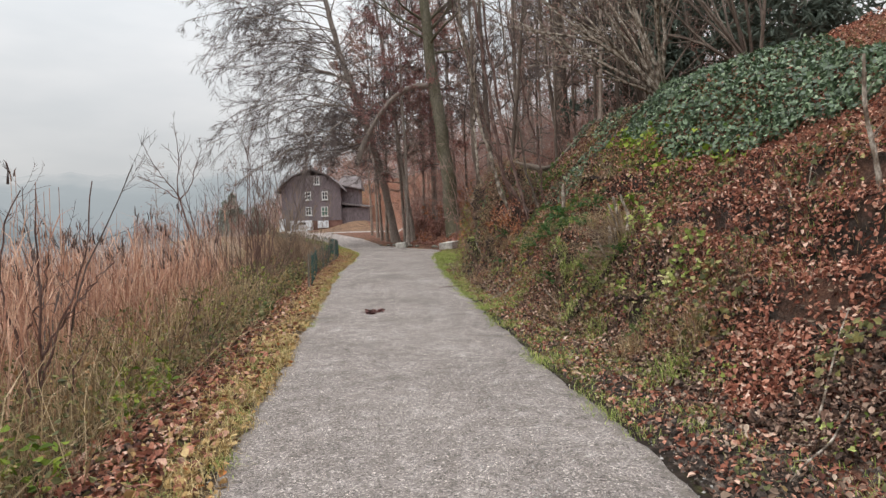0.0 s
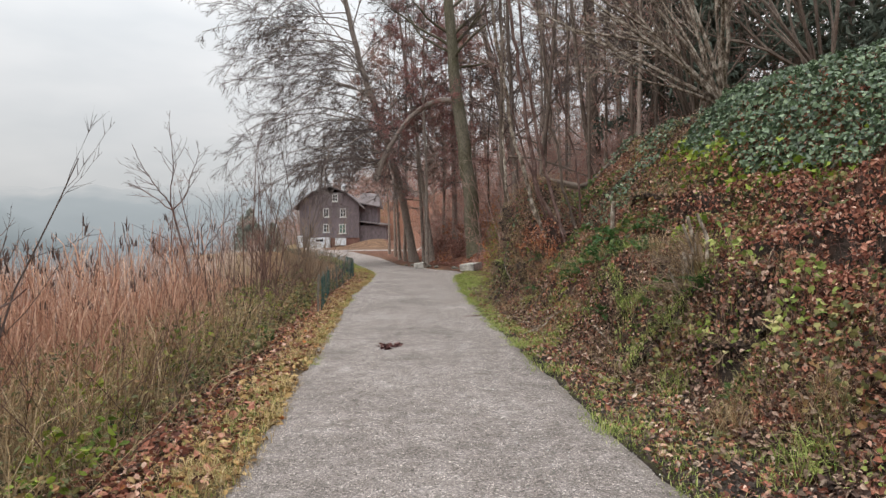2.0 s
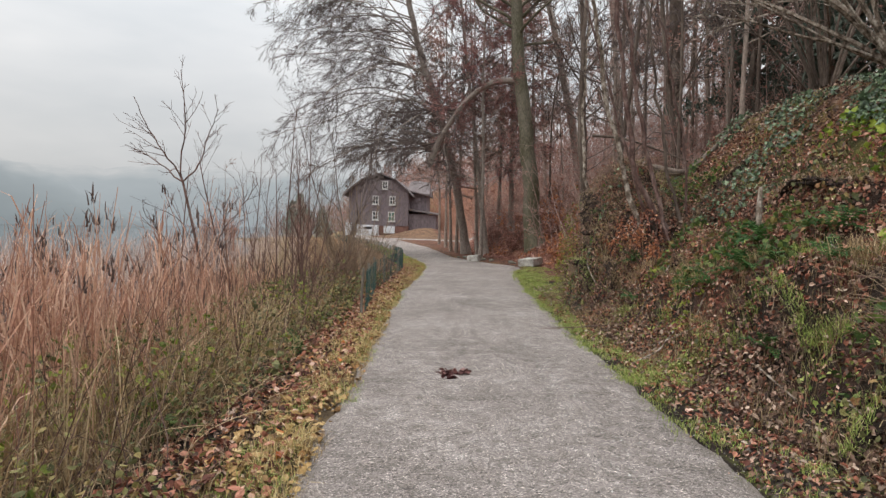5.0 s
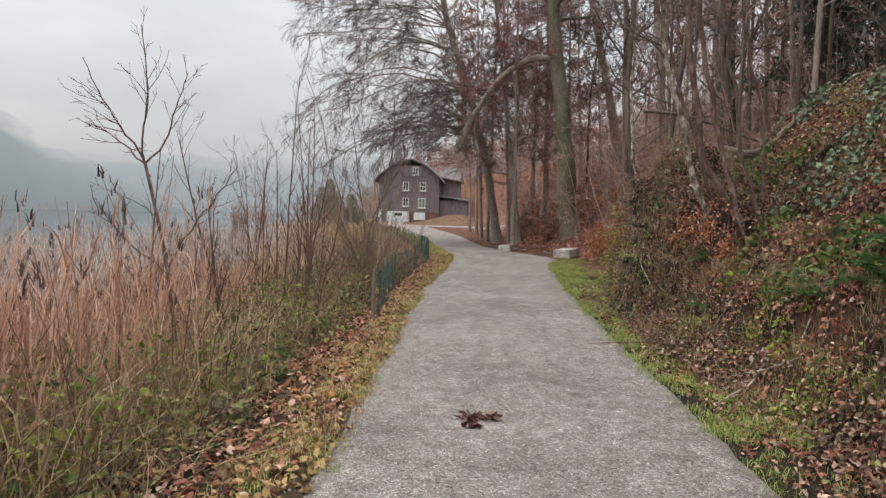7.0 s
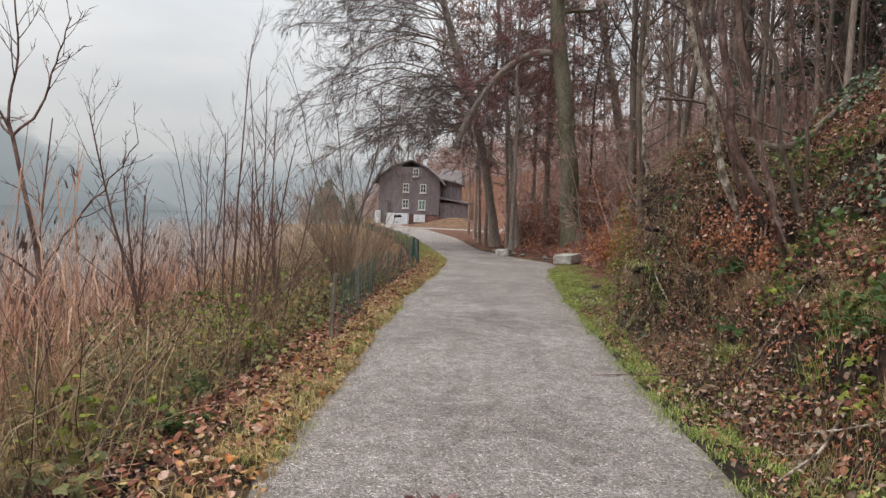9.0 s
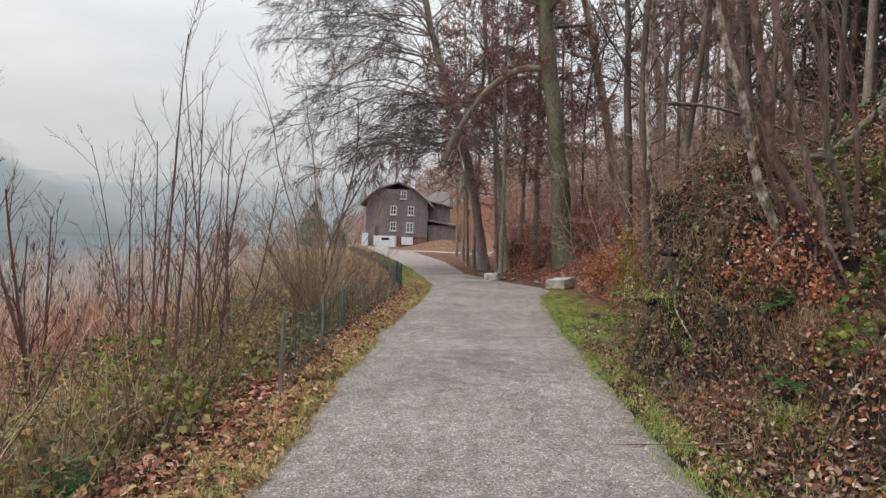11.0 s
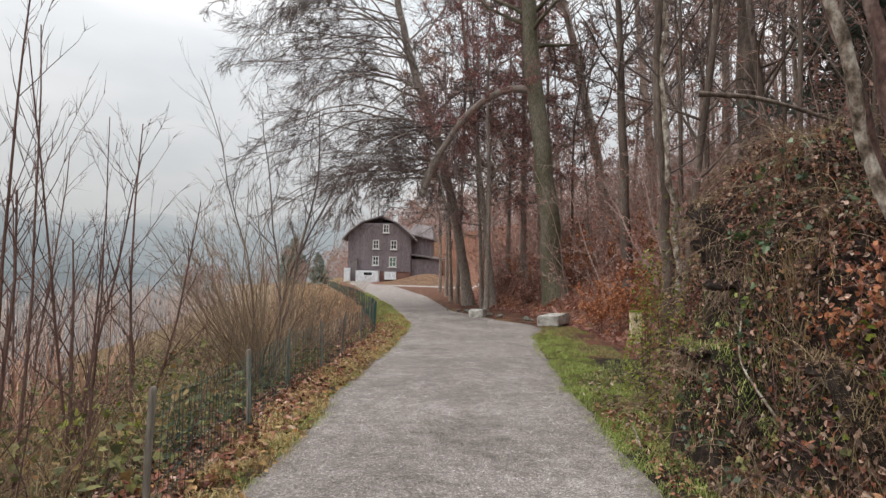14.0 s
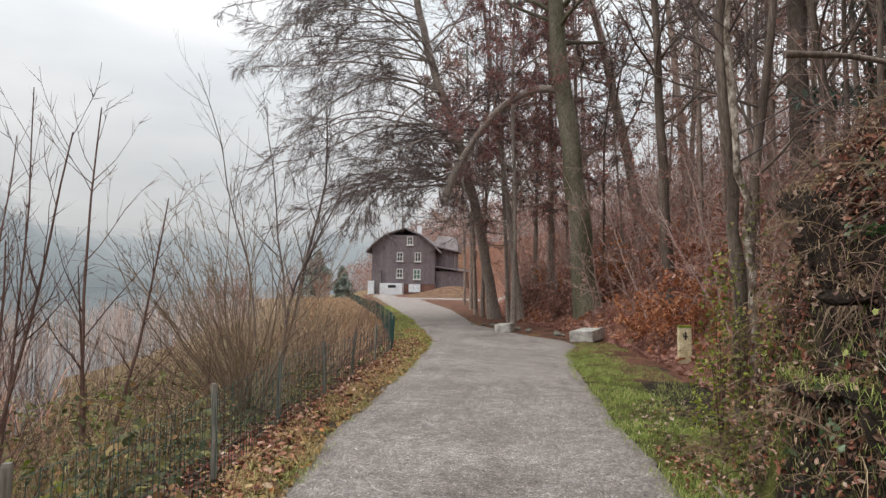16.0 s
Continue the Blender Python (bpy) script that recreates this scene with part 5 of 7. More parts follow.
def stick(pts, r, label, mat, name="fallen_branch", cat="branch"):
    b = thing(name, pts[0], label, cat)
    g = Geo()
    P = spline(pts, 14) - np.array(pts[0])
    tubes(g, P, np.linspace(r, r * 0.5, 14) * (1 + 0.08 * rng.normal(size=14)), 7, cap=True)
    part("stick", g, mat, b, smooth=True)
    Q, q = sprout(rng, P[None], np.linspace(r, r * 0.5, 14)[None], 4, 0.3, 0.95, 0.25, 40, 0.0, 5, 0.1, 0.4, 0.004)
    g = Geo()
    tubes(g, Q, q, 4)
    part("twig", g, mat, b)["kind"] = "stuff"


stick([(2.2, 16.8, 3.87), (2.85, 16.8, 3.84), (3.45, 16.8, 3.66), (4.4, 16.8, 3.3)], 0.034, "grey fallen branch caught level between the trees", M_bark)
stick([(3.2, 16.4, float(land(3.2, 16.4)) + 0.25), (4.2, 16.2, float(land(4.2, 16.2)) + 0.1), (5.4, 16, float(land(5.4, 16)) + 0.05)], 0.10, "dark rotting log on the bank top", M_bark, "fallen_log", "log")
z = float(land(4.5, 3.1))
stick([(4.5, 3.1, z - 0.1), (4.42, 3.1, z + 0.35), (4.34, 3.12, z + 0.75), (4.32, 3.1, z + 1.25)], 0.03, "broken pale dead sapling standing in red leaves", M_hazel, "dead_sapling", "tree")
for k in range(46):
    y = rng.uniform(1, 22)
    x = float(toe_line(y)) + rng.uniform(-0.4, 3.0)
    a, ln = rng.uniform(0, 6.28), rng.uniform(0.4, 1.3)
    p = [(x + np.cos(a) * ln * s, y + np.sin(a) * ln * s, float(land(x + np.cos(a) * ln * s, y + np.sin(a) * ln * s)) + 0.05 + 0.05 * np.sin(3 * s)) for s in (0, 0.35, 0.7, 1.0)]
    stick(p, rng.uniform(0.006, 0.014), "thin bleached stick lying on the leaves", M_hazel if k % 2 else M_redbark, "stick", "stick")
# long pale sticks leaning on the bank
for pts in (((1.95, 11.3, 0.1), (2.2, 11.45, 0.62), (2.55, 11.6, 1.15)), ((2.3, 9.6, 0.32), (2.55, 9.85, 0.62), (2.8, 10.1, 0.85)), ((1.9, 14.0, 0.5), (1.75, 14.4, 1.0), (2.0, 14.9, 1.5))):
    stick([(x, y, max(z, float(land(x, y)) + 0.02)) for x, y, z in pts], 0.011, "thin pale stick leaning on the leafy bank", M_hazel, "stick", "stick")
# cut stub
stick([(3.05, 9.7, float(land(3.05, 9.7)) - 0.1), (3.06, 9.7, float(land(3.05, 9.7)) + 0.5), (3.07, 9.7, float(land(3.05, 9.7)) + 0.62)], 0.05, "short cut hazel stub in the bank", M_hazel, "stump", "stump")


# debris on the path
def debris():
    d = thing("leaf_clump", (-0.62, 8.6, 0.02), "dark clump of wet leaves and twigs on the gravel", "leaves")
    r2 = np.random.default_rng(3)
    g = Geo()
    for cx, cy, n, s in ((-0.08, 0.06, 16, 0.035), (0.0, 0.08, 18, 0.05), (0.12, 0.07, 18, 0.045), (-0.06, -0.02, 10, 0.03), (-0.03, -0.14, 18, 0.035)):
        c = np.stack([r2.normal(cx, s, n), r2.normal(cy, s * 0.45, n), np.abs(r2.normal(0.035, 0.02, n))], -1)
        a = unit(r2.normal(size=(n, 3)) * np.array([1, 1, 0.4]))
        b = unit(np.cross(a, r2.normal(size=(n, 3))))
        L = r2.uniform(0.04, 0.09, n)
        rhombs(g, c, a, b, L, L * 0.5, r2.uniform(0.1, 0.5, n))
    part("foliage", g, M_debris, d)["kind"] = "stuff"
    g = Geo()
    for k in range(7):
        p = np.array([r2.normal(0, 0.06, 3) * (1, 0.5, 0) + (0.05, 0.05, 0.02)] * 4)
        p += np.linspace(0, 1, 4)[:, None] * (r2.normal(0, 0.09, 3) * (1, 0.7, 0) + (0, 0, 0.05))
        tubes(g, p, np.full(4, 0.004), 4)
    part("twig_mass", g, M_debris, d)["kind"] = "stuff"


M_debris = leafy("wet_dark_leaves", [(0.0, (0.03, 0.011, 0.011)), (0.6, (0.11, 0.035, 0.032)), (1.0, (0.3, 0.17, 0.15))], 0.5, 0.0)
debris()

# ---- reeds and shore growth ----
rs = np.random.default_rng(21)


def reed_bed(n, y0, y1, d0, d1, tall, name, mat, leaf_rows, heads):
    x, y, d = spread(rs, n, y0, y1, d0, d1, left_edge, -1, 0.8)
    keep = patchy(x, y, 0.55, 4.0) > rs.uniform(0.1, 0.72, n)
    x, y = x[keep], y[keep]
    m = len(x)
    z = np.maximum(land(x, y), -0.95)
    h = tall * rs.uniform(0.6, 1.06, m) * (0.8 + 0.34 * patchy(x, y, 0.8, 14.0))
    lean = rs.normal(0, 0.10, (m, 2)) + np.array([0.04, 0.02])
    s = np.linspace(0, 1, 4)[None, :, None]
    base = np.stack([x, y, z], -1)[:, None]
    off = np.concatenate([lean, np.zeros((m, 1))], 1)[:, None] * h[:, None, None]
    P = base + np.array([0, 0, 1.0]) * h[:, None, None] * s + off * s ** 2
    g = Geo()
    tubes(g, P, (0.0055 * rs.uniform(0.7, 1.2, m))[:, None] * np.linspace(1, 0.5, 4)[None], 3)
    for _ in range(leaf_rows):
        f = rs.uniform(0.2, 0.85, m)[:, None]
        b = base[:, 0] + np.array([0, 0, 1.0]) * h[:, None] * f + off[:, 0] * f ** 2
        blades(g, b, rs.uniform(0.25, 0.55, m), rs.uniform(0.005, 0.010, m), rs.uniform(0.3, 1.0, m), rs)
    stuff(name, g, mat, "dense dead reeds standing along the lake shore", "reeds")
    k = rs.uniform(0, 1, m) < heads
    tip = P[k, -1]
    g = Geo()
    for _ in range(7):
        blades(g, tip + rs.normal(0, 0.018, tip.shape) - np.array([0, 0, 0.12]) * rs.uniform(0, 1, (len(tip), 1)), rs.uniform(0.07, 0.16, len(tip)), rs.uniform(0.006, 0.012, len(tip)), rs.uniform(0.2, 0.8, len(tip)), rs)
    stuff(name.replace("bed", "plumes"), g, M_plume, "dark feathery seed heads on the reeds", "reeds")


reed_bed(5600, -1.5, 10, 1.6, 9.0, 2.2, "reed_bed", M_reed, 4, 0.15)
reed_bed(1500, 7.5, 17, 2.4, 5.5, 1.45, "reed_bed_edge", M_reed, 3, 0.1)
reed_bed(3200, 10, 19, 4.4, 14, 2.1, "reed_bed_mid", M_palereed, 2, 0.12)
reed_bed(3200, 17, 50, 6.0, 18, 1.9, "reed_bed_far", M_palereed, 2, 0.08)

# dead grass and brambles behind the verge
n = 22000
x, y, d = spread(rs, n, -1.8, 22, 0.9, 4.2, left_edge, -1, 0.9)
w = np.clip((d - 0.6) / 1.5, 0.12, 1) * np.interp(y, [9, 13], [1, 0.62])
g = Geo()
blades(g, np.stack([x, y, land(x, y) - 0.02], -1), w * rs.uniform(0.3, 1.1, n), rs.uniform(0.003, 0.006, n), rs.uniform(0.3, 1.4, n), rs)
stuff("old_grass", g, M_oldgrass, "matted olive and straw coloured old grass", "grass")
n = 11000
x, y, d = spread(rs, n, -1.8, 20, 1.3, 5.0, left_edge, -1, 1.0)
g = Geo()
blades(g, np.stack([x, y, land(x, y) - 0.02], -1), rs.uniform(0.4, 1.4, n) * np.interp(y, [9, 13], [1, 0.6]), rs.uniform(0.003, 0.007, n), rs.uniform(0.1, 1.0, n), rs)
stuff("dead_stalks", g, M_dry, "straw coloured dead stalks between the brambles", "grass")
n = 33000
x, y, d = spread(rs, n, -1.8, 22, 0.75, 4.8, left_edge, -1, 1.0)
keep = patchy(x, y, 0.9, 9.0) > rs.uniform(0.2, 0.75, n) - np.where(y > 9, 0.12, 0)
x, y, d = x[keep], y[keep], d[keep]
n = len(x)
c = np.stack([x, y, land(x, y) + np.clip((d - 0.5) / 1.4, 0.08, 0.95) * rs.uniform(0.05, 1.0, n)], -1)
a = unit(rs.normal(size=(n, 3)) * np.array([1, 1, 0.5]))
b = unit(np.cross(a, rs.normal(size=(n, 3)) + np.array([0, 0, 1.5])))
L = rs.uniform(0.028, 0.068, n)
g = Geo()
rhombs(g, c, a, b, L, L * 0.65, rs.uniform(0, 0.3, n))
stuff("bramble_leaves", g, M_bramble, "green and bronze bramble leaves along the shore thicket", "brambles")
for seed, mat, count, name, hi in ((1, M_bright, 2400, "bright_leaves", 0.9),):
    x, y, d = spread(rs, count * 6, -1.0, 20, 1.0, 3.4, left_edge, -1, 1.0)
    keep = patchy(x, y, 1.1, 31.0) > 0.86
    x, y, d = x[keep][:count], y[keep][:count], d[keep][:count]
    m = len(x)
    c = np.stack([x, y, land(x, y) + np.clip((d - 0.5) / 1.4, 0.1, 1) * rs.uniform(0.2, hi, m)], -1)
    a = unit(rs.normal(size=(m, 3)) * np.array([1, 1, 0.5]))
    b = unit(np.cross(a, rs.normal(size=(m, 3)) + np.array([0, 0, 1.5])))
    L = rs.uniform(0.05, 0.10, m)
    g = Geo()
    rhombs(g, c, a, b, L, L * 0.6, rs.uniform(0, 0.3, m))
    stuff(name, g, mat, "yellow-green leaves of low shrubs by the reeds", "leaves")


def canes(n, region, length, mat, name, label, r=0.0045, arch=-0.05, z0=0.0, up=1.0):
    x, y = region(n)
    az = rs.uniform(0, 2 * np.pi, n)
    d = unit(np.stack([np.cos(az) * 0.55, np.sin(az) * 0.55, np.full(n, up)], -1) + rs.normal(0, 0.2, (n, 3)))
    N = 7
    step = (length * rs.uniform(0.5, 1.2, n) / (N - 1))[:, None]
    p = [np.stack([x, y, land(x, y) + z0], -1)]
    for _ in range(N - 1):
        d = unit(d + np.array([0, 0, arch]) + rs.normal(0, 0.10, d.shape))
        p.append(p[-1] + d * step)
    P = np.stack(p, 1)
    R = (r * rs.uniform(0.6, 1.3, n))[:, None] * np.linspace(1, 0.4, N)[None]
    g = Geo()
    tubes(g, P, R, 3)
    Q, q = sprout(rs, P, R, 5, 0.2, 1.0, 0.32, 40, 0.0, 2, 0.12, 0.7, 0.0022)
    spikes(g, Q, q[:, 0])
    return stuff(name, g, mat, label, "twigs"), P


canes(1050, lambda n: spread(rs, n, 3, 24, 1.0, 4.8, left_edge, -1)[:2], 1.5, M_redstem, "shore_canes", "tangled red-brown canes in the shore thicket", 0.005, 0.0)
canes(380, lambda n: spread(rs, n, -1.0, 14, 0.8, 3.0, left_edge, -1)[:2], 0.9, M_dry, "pale_stalks", "pale bent stalks leaning over the verge", 0.004, -0.12)

# orange meadow behind the fence
n = 13000
y = rs.uniform(23, 100, n)
x = left_edge(y) - 1.5 - rs.uniform(0, 1, n) * (3.0 + 0.09 * (y - 23))
g = Geo()
blades(g, np.stack([x, y, land(x, y)], -1), rs.uniform(0.12, 0.32, n), rs.uniform(0.008, 0.02, n) * (0.6 + y / 60), rs.uniform(0.2, 0.9, n), rs)
stuff("meadow_grass", g, M_meadow, "orange-brown dead meadow grass before the house", "grass")

# left verge: tan leaves, straw and green tufts
n = 6500
x, y, d = spread(rs, n, -1.5, 34, 0.0, 0.8, left_edge, -1, 1.1)
_, a, b = lying(rs, x, y, 0.45)
L = rs.uniform(0.035, 0.085, n)
g = Geo()
rhombs(g, np.stack([x, y, land(x, y) + rs.uniform(0.004, 0.05, n)], -1), a, b, L, L * rs.uniform(0.5, 0.8, n), rs.uniform(0.0, 0.35, n))
stuff("verge_leaves", g, M_litter_tan, "tan and yellow fallen leaves along the verge", "leaves")
n = 9000
x, y, d = spread(rs, n, -1.5, 30, 0.15, 1.3, left_edge, -1, 0.9)
_, a, b = lying(rs, x, y, 0.5)
L = rs.uniform(0.045, 0.10, n)
g = Geo()
rhombs(g, np.stack([x, y, land(x, y) + rs.uniform(0.004, 0.05, n)], -1), a, b, L, L * rs.uniform(0.5, 0.8, n), rs.uniform(0.0, 0.35, n))
stuff("shore_leaves", g, M_litter, "red-brown fallen leaves under the shore thicket", "leaves")


def tufts(n, region, field, thr, mat, name, label, h0, h1, width=0.003, seed=2.0, scale=0.8):
    x, y = region(n)
    keep = (patchy(x, y, scale, seed) > thr) & open_ground(x, y)
    x, y = x[keep], y[keep]
    m = len(x)
    g = Geo()
    blades(g, np.stack([x, y, land(x, y) - 0.01], -1), rs.uniform(h0, h1, m), rs.uniform(width * 0.6, width * 1.4, m), rs.uniform(0.2, 1.0, m), rs)
    stuff(name, g, mat, label, "grass")


tufts(17000, lambda n: spread(rs, n, -1, 38, -0.04, 0.7, left_edge, -1, 1.2)[:2], None, 0.38, M_dry, "verge_straw", "short straw and dead grass along the gravel edge", 0.03, 0.13, 0.003)
tufts(9000, lambda n: spread(rs, n, 2, 40, 0.0, 0.8, left_edge, -1, 1.0)[:2], None, 0.62, M_grass, "verge_tufts", "green grass tufts in the leaf-strewn verge", 0.04, 0.13, 0.003, 7.0)
tufts(14000, lambda n: spread(rs, n, 24, 60, 0.0, 1.3, left_edge, -1, 1.0)[:2], None, 0.3, M_grass, "fence_verge_grass", "yellow-green grass between the path and the fence", 0.05, 0.14, 0.006, 12.0)

# right verge grass
tufts(22000, lambda n: spread(rs, n, -1, 29, -0.1, 1.2, right_edge, 1, 1.1)[:2], None, 0.62, M_grass, "path_grass", "mossy yellow-green grass along the bank foot", 0.02, 0.10, 0.0038, 3.0, 0.9)
tufts(18000, lambda n: spread(rs, n, 15, 30, 0.0, 1.7, right_edge, 1, 1.0)[:2], None, 0.52, M_grass, "bend_grass", "short green grass patch before the stones", 0.02, 0.08, 0.003, 14.0, 0.7)

g = Geo()
for k in range(430):
    y = rs.uniform(1.5, 28) if k < 260 else rs.uniform(8.5, 16)
    x = float(right_edge(y)) + (abs(rs.normal(0.28, 0.42)) if k < 260 else rs.uniform(0.0, 1.15))
    m = 85
    px, py = x + rs.normal(0, 0.07, m), y + rs.normal(0, 0.10, m)
    blades(g, np.stack([px, py, land(px, py) - 0.01], -1), rs.uniform(0.025, 0.09, m), rs.uniform(0.002, 0.0045, m), rs.uniform(0.2, 1.3, m), rs)
stuff("verge_clumps", g, M_grass, "bright yellow-green grass clumps at the path edge", "grass")

# ---- bank: dead leaves ----
M_paleleaf = leafy("bleached_leaves", [(0.0, (0.13, 0.085, 0.06)), (0.6, (0.28, 0.2, 0.145)), (1.0, (0.5, 0.4, 0.31))], 0.7, 0.1)
M_mud = leafy("dark_rotten_leaves", [(0.0, (0.03, 0.02, 0.017)), (0.4, (0.10, 0.062, 0.047)), (0.75, (0.25, 0.15, 0.11)), (1.0, (0.50, 0.37, 0.285))], 0.8, 0.1)


def litter(n, region, mat, name, label, s0, s1, lift=0.05, seed=1.0, thr=-1.0, tilt=0.45):
    if s1 < 0.15:
        n, s0, s1 = int(n * 1.45), s0 * 0.75, s1 * 0.8
    x, y = region(n)
    keep = open_ground(x, y)
    x, y = x[keep], y[keep]
    if thr > -1:
        keep = patchy(x, y, 0.8, seed) > thr
        x, y = x[keep], y[keep]
    m = len(x)
    nn, a, b = lying(rs, x, y, tilt)
    L = rs.uniform(s0, s1, m)
    c = np.stack([x, y, land(x, y)], -1) + normal_at(x, y) * rs.uniform(0.003, lift, m)[:, None]
    g = Geo()
    rhombs(g, c, a, b, L, L * rs.uniform(0.38, 0.72, m), rs.uniform(0.05, 0.65, m))
    return stuff(name, g, mat, label, "leaves")


litter(5000, lambda n: spread(rs, n, -1, 5, 0.1, 1.3, toe_line, 1, 1.0)[:2], M_litter, "bank_edge_leaves", "red-brown leaves at the edge of the bare soil", 0.03, 0.08, 0.06, 1.0, tilt=0.6)
litter(38000, lambda n: spread(rs, n, -1, 9.5, 1.0, 7.0, toe_line, 1, 1.0)[:2], M_litter, "bank_leaves", "thick cover of red-brown fallen leaves on the bank", 0.03, 0.085, 0.09, 1.0, tilt=0.6)
litter(9500, lambda n: spread(rs, n, -1, 17.5, 0.12, 1.7, right_edge, 1, 0.8)[:2], M_litter, "foot_leaves", "scattered brown leaves on dark soil at the bank foot", 0.035, 0.085, 0.02, 1.0)
litter(2200, lambda n: spread(rs, n, -1, 20, 0.1, 2.2, right_edge, 1, 0.8)[:2], M_paleleaf, "pale_leaves", "pale greyish tan leaves scattered on the bank foot", 0.04, 0.09, 0.09, 1.0, tilt=0.6)
litter(800, lambda n: spread(rs, n, 9.5, 14.5, -0.1, 1.3, toe_line, 1, 0.9)[:2], M_rust, "orange_leaves", "orange-brown leaves at the foot of the mound", 0.035, 0.075, 0.07, 1.0, tilt=0.8)
litter(3200, lambda n: spread(rs, n, 7.5, 17, 0.1, 1.6, toe_line, 1, 0.8)[:2], M_litter, "fresh_leaves", "curled red-brown leaves on the lower bank", 0.035, 0.075, 0.06, 1.0, tilt=0.8)
litter(20000, lambda n: spread(rs, n, 18, 62, -0.2, 14.0, toe_line, 1, 1.2)[:2], M_pinkleaf, "forest_leaves", "brown leaf litter on the forest slope", 0.08, 0.2, 0.08, 1.0)
litter(4500, lambda n: spread(rs, n, 20, 50, 0.0, 8.0, toe_line, 1, 1.2)[:2], M_rust, "rust_leaves", "rust-red beech leaves on the forest slope", 0.08, 0.2, 0.12, 6.0, 0.5)
litter(900, lambda n: (rs.uniform(-2, 1.6, n), rs.uniform(0, 30, n)), M_litter, "path_leaves", "single brown leaf bits on the gravel", 0.012, 0.035, 0.012, 2.0, 0.55)


litter(4500, lambda n: spread(rs, n, -2.2, 7, 0.1, 1.7, right_edge, 1, 1.0)[:2], M_mud, "soil_leaves", "dark rotten leaf bits on the bare soil", 0.025, 0.06, 0.015)
litter(1200, lambda n: spread(rs, n, -2.2, 5, 0.5, 1.3, left_edge, -1, 1.0)[:2], M_litter, "red_verge_leaves", "red-brown leaves beside the reeds", 0.05, 0.1, 0.06, tilt=0.6)
litter(9000, lambda n: spread(rs, n, 9, 18, 0.7, 3.5, toe_line, 1, 1.1)[:2], M_litter, "upper_bank_leaves", "red-brown leaves among grass on the bank", 0.035, 0.09, 0.08, 1.0, tilt=0.7)
litter(26000, lambda n: low_bank(rs, n, 1, 17), M_mud, "lower_bank_leaves", "dark rotten leaves on the lower bank", 0.035, 0.085, 0.08, 41.0, 0.46, tilt=0.7)
litter(12000, lambda n: low_bank(rs, n, 2, 17), M_litter, "lower_red_leaves", "drifts of red-brown leaves on the lower bank", 0.035, 0.085, 0.08, 53.0, 0.6, tilt=0.7)
tufts(10000, lambda n: spread(rs, n, 1, 17, 0.0, 2.8, toe_line, 1, 1.0)[:2], None, 0.5, M_dry, "bank_straw", "bleached straw lying over the bank", 0.06, 0.22, 0.0025, 33.0, 1.2)
tufts(22000, lambda n: low_bank(rs, n, 3, 17), None, 0.52, M_oldgrass, "bank_old_grass", "olive dead grass hanging on the lower bank", 0.08, 0.28, 0.003, 5.0, 0.9)
tufts(22000, lambda n: spread(rs, n, 2.5, 18, 0.0, 2.6, toe_line, 1, 1.0)[:2], None, 0.66, M_grass, "bank_grass", "yellow-green grass and moss on the lower bank", 0.05, 0.18, 0.003, 15.0, 1.0)

litter(7000, lambda n: spread(rs, n, -1.5, 22, 0.45, 1.5, left_edge, -1, 1.0)[:2], M_mud, "shore_rot", "dark rotten leaves under the shore thicket", 0.03, 0.075, 0.05)

# ---- bank: ivy and green ----
def ivy(n, region, mat, name, label, s0, s1, lift, tilt=0.6, thr=-1, seed=0.0, scale=0.9):
    x, y = region(n)
    keep = open_ground(x, y)
    x, y = x[keep], y[keep]
    if thr > -1:
        keep = patchy(x, y, scale, seed) > thr
        x, y = x[keep], y[keep]
    m = len(x)
    nn, a, b = lying(rs, x, y, tilt)
    c = np.stack([x, y, land(x, y)], -1) + normal_at(x, y) * rs.uniform(0.01, lift, m)[:, None]
    g = Geo()
    lobed(g, c, a, b, rs.uniform(s0, s1, m), rs.uniform(-0.15, 0.25, m))
    return stuff(name, g, mat, label, "ivy")


IVY_Y, IVY_D = [4.4, 5.2, 7, 8, 10.9], [4.0, 3.15, 2.7, 2.5, 2.95]


def ivy_field(n):
    y = rs.uniform(4.4, 10.9, n)
    return toe_line(y) + np.interp(y, IVY_Y, IVY_D) + rs.uniform(0, 1, n) * 3.0, y


def ivy_rim(n):
    y = rs.uniform(6.3, 10.7, n)
    return toe_line(y) + np.interp(y, IVY_Y, IVY_D) - 0.1 + rs.normal(0, 0.15, n), y


ivy(27000, ivy_field, M_ivy, "ivy_carpet", "dense carpet of dark glossy ivy on the bank", 0.035, 0.085, 0.2, 0.7)
ivy(380, ivy_rim, M_bright, "bright_ivy", "yellow-green leaves at the edge of the ivy", 0.05, 0.12, 0.2, 0.8)
ivy(9000, lambda n: spread(rs, n, 10.6, 18, 1.9, 5.5, toe_line, 1)[:2], M_ivy, "terrace_plants", "low green plants on the bank shoulder", 0.04, 0.09, 0.15, thr=0.5, seed=3.3)
litter(7000, lambda n: spread(rs, n, 10.6, 18, 1.6, 5.5, toe_line, 1)[:2], M_mud, "terrace_leaves", "brown leaves on the bank shoulder", 0.05, 0.1, 0.08)
tufts(12000, lambda n: spread(rs, n, 10.6, 18, 1.6, 5.0, toe_line, 1)[:2], None, 0.6, M_grass, "terrace_grass", "green grass on the bank shoulder", 0.05, 0.16, 0.004, 23.0, 0.8)
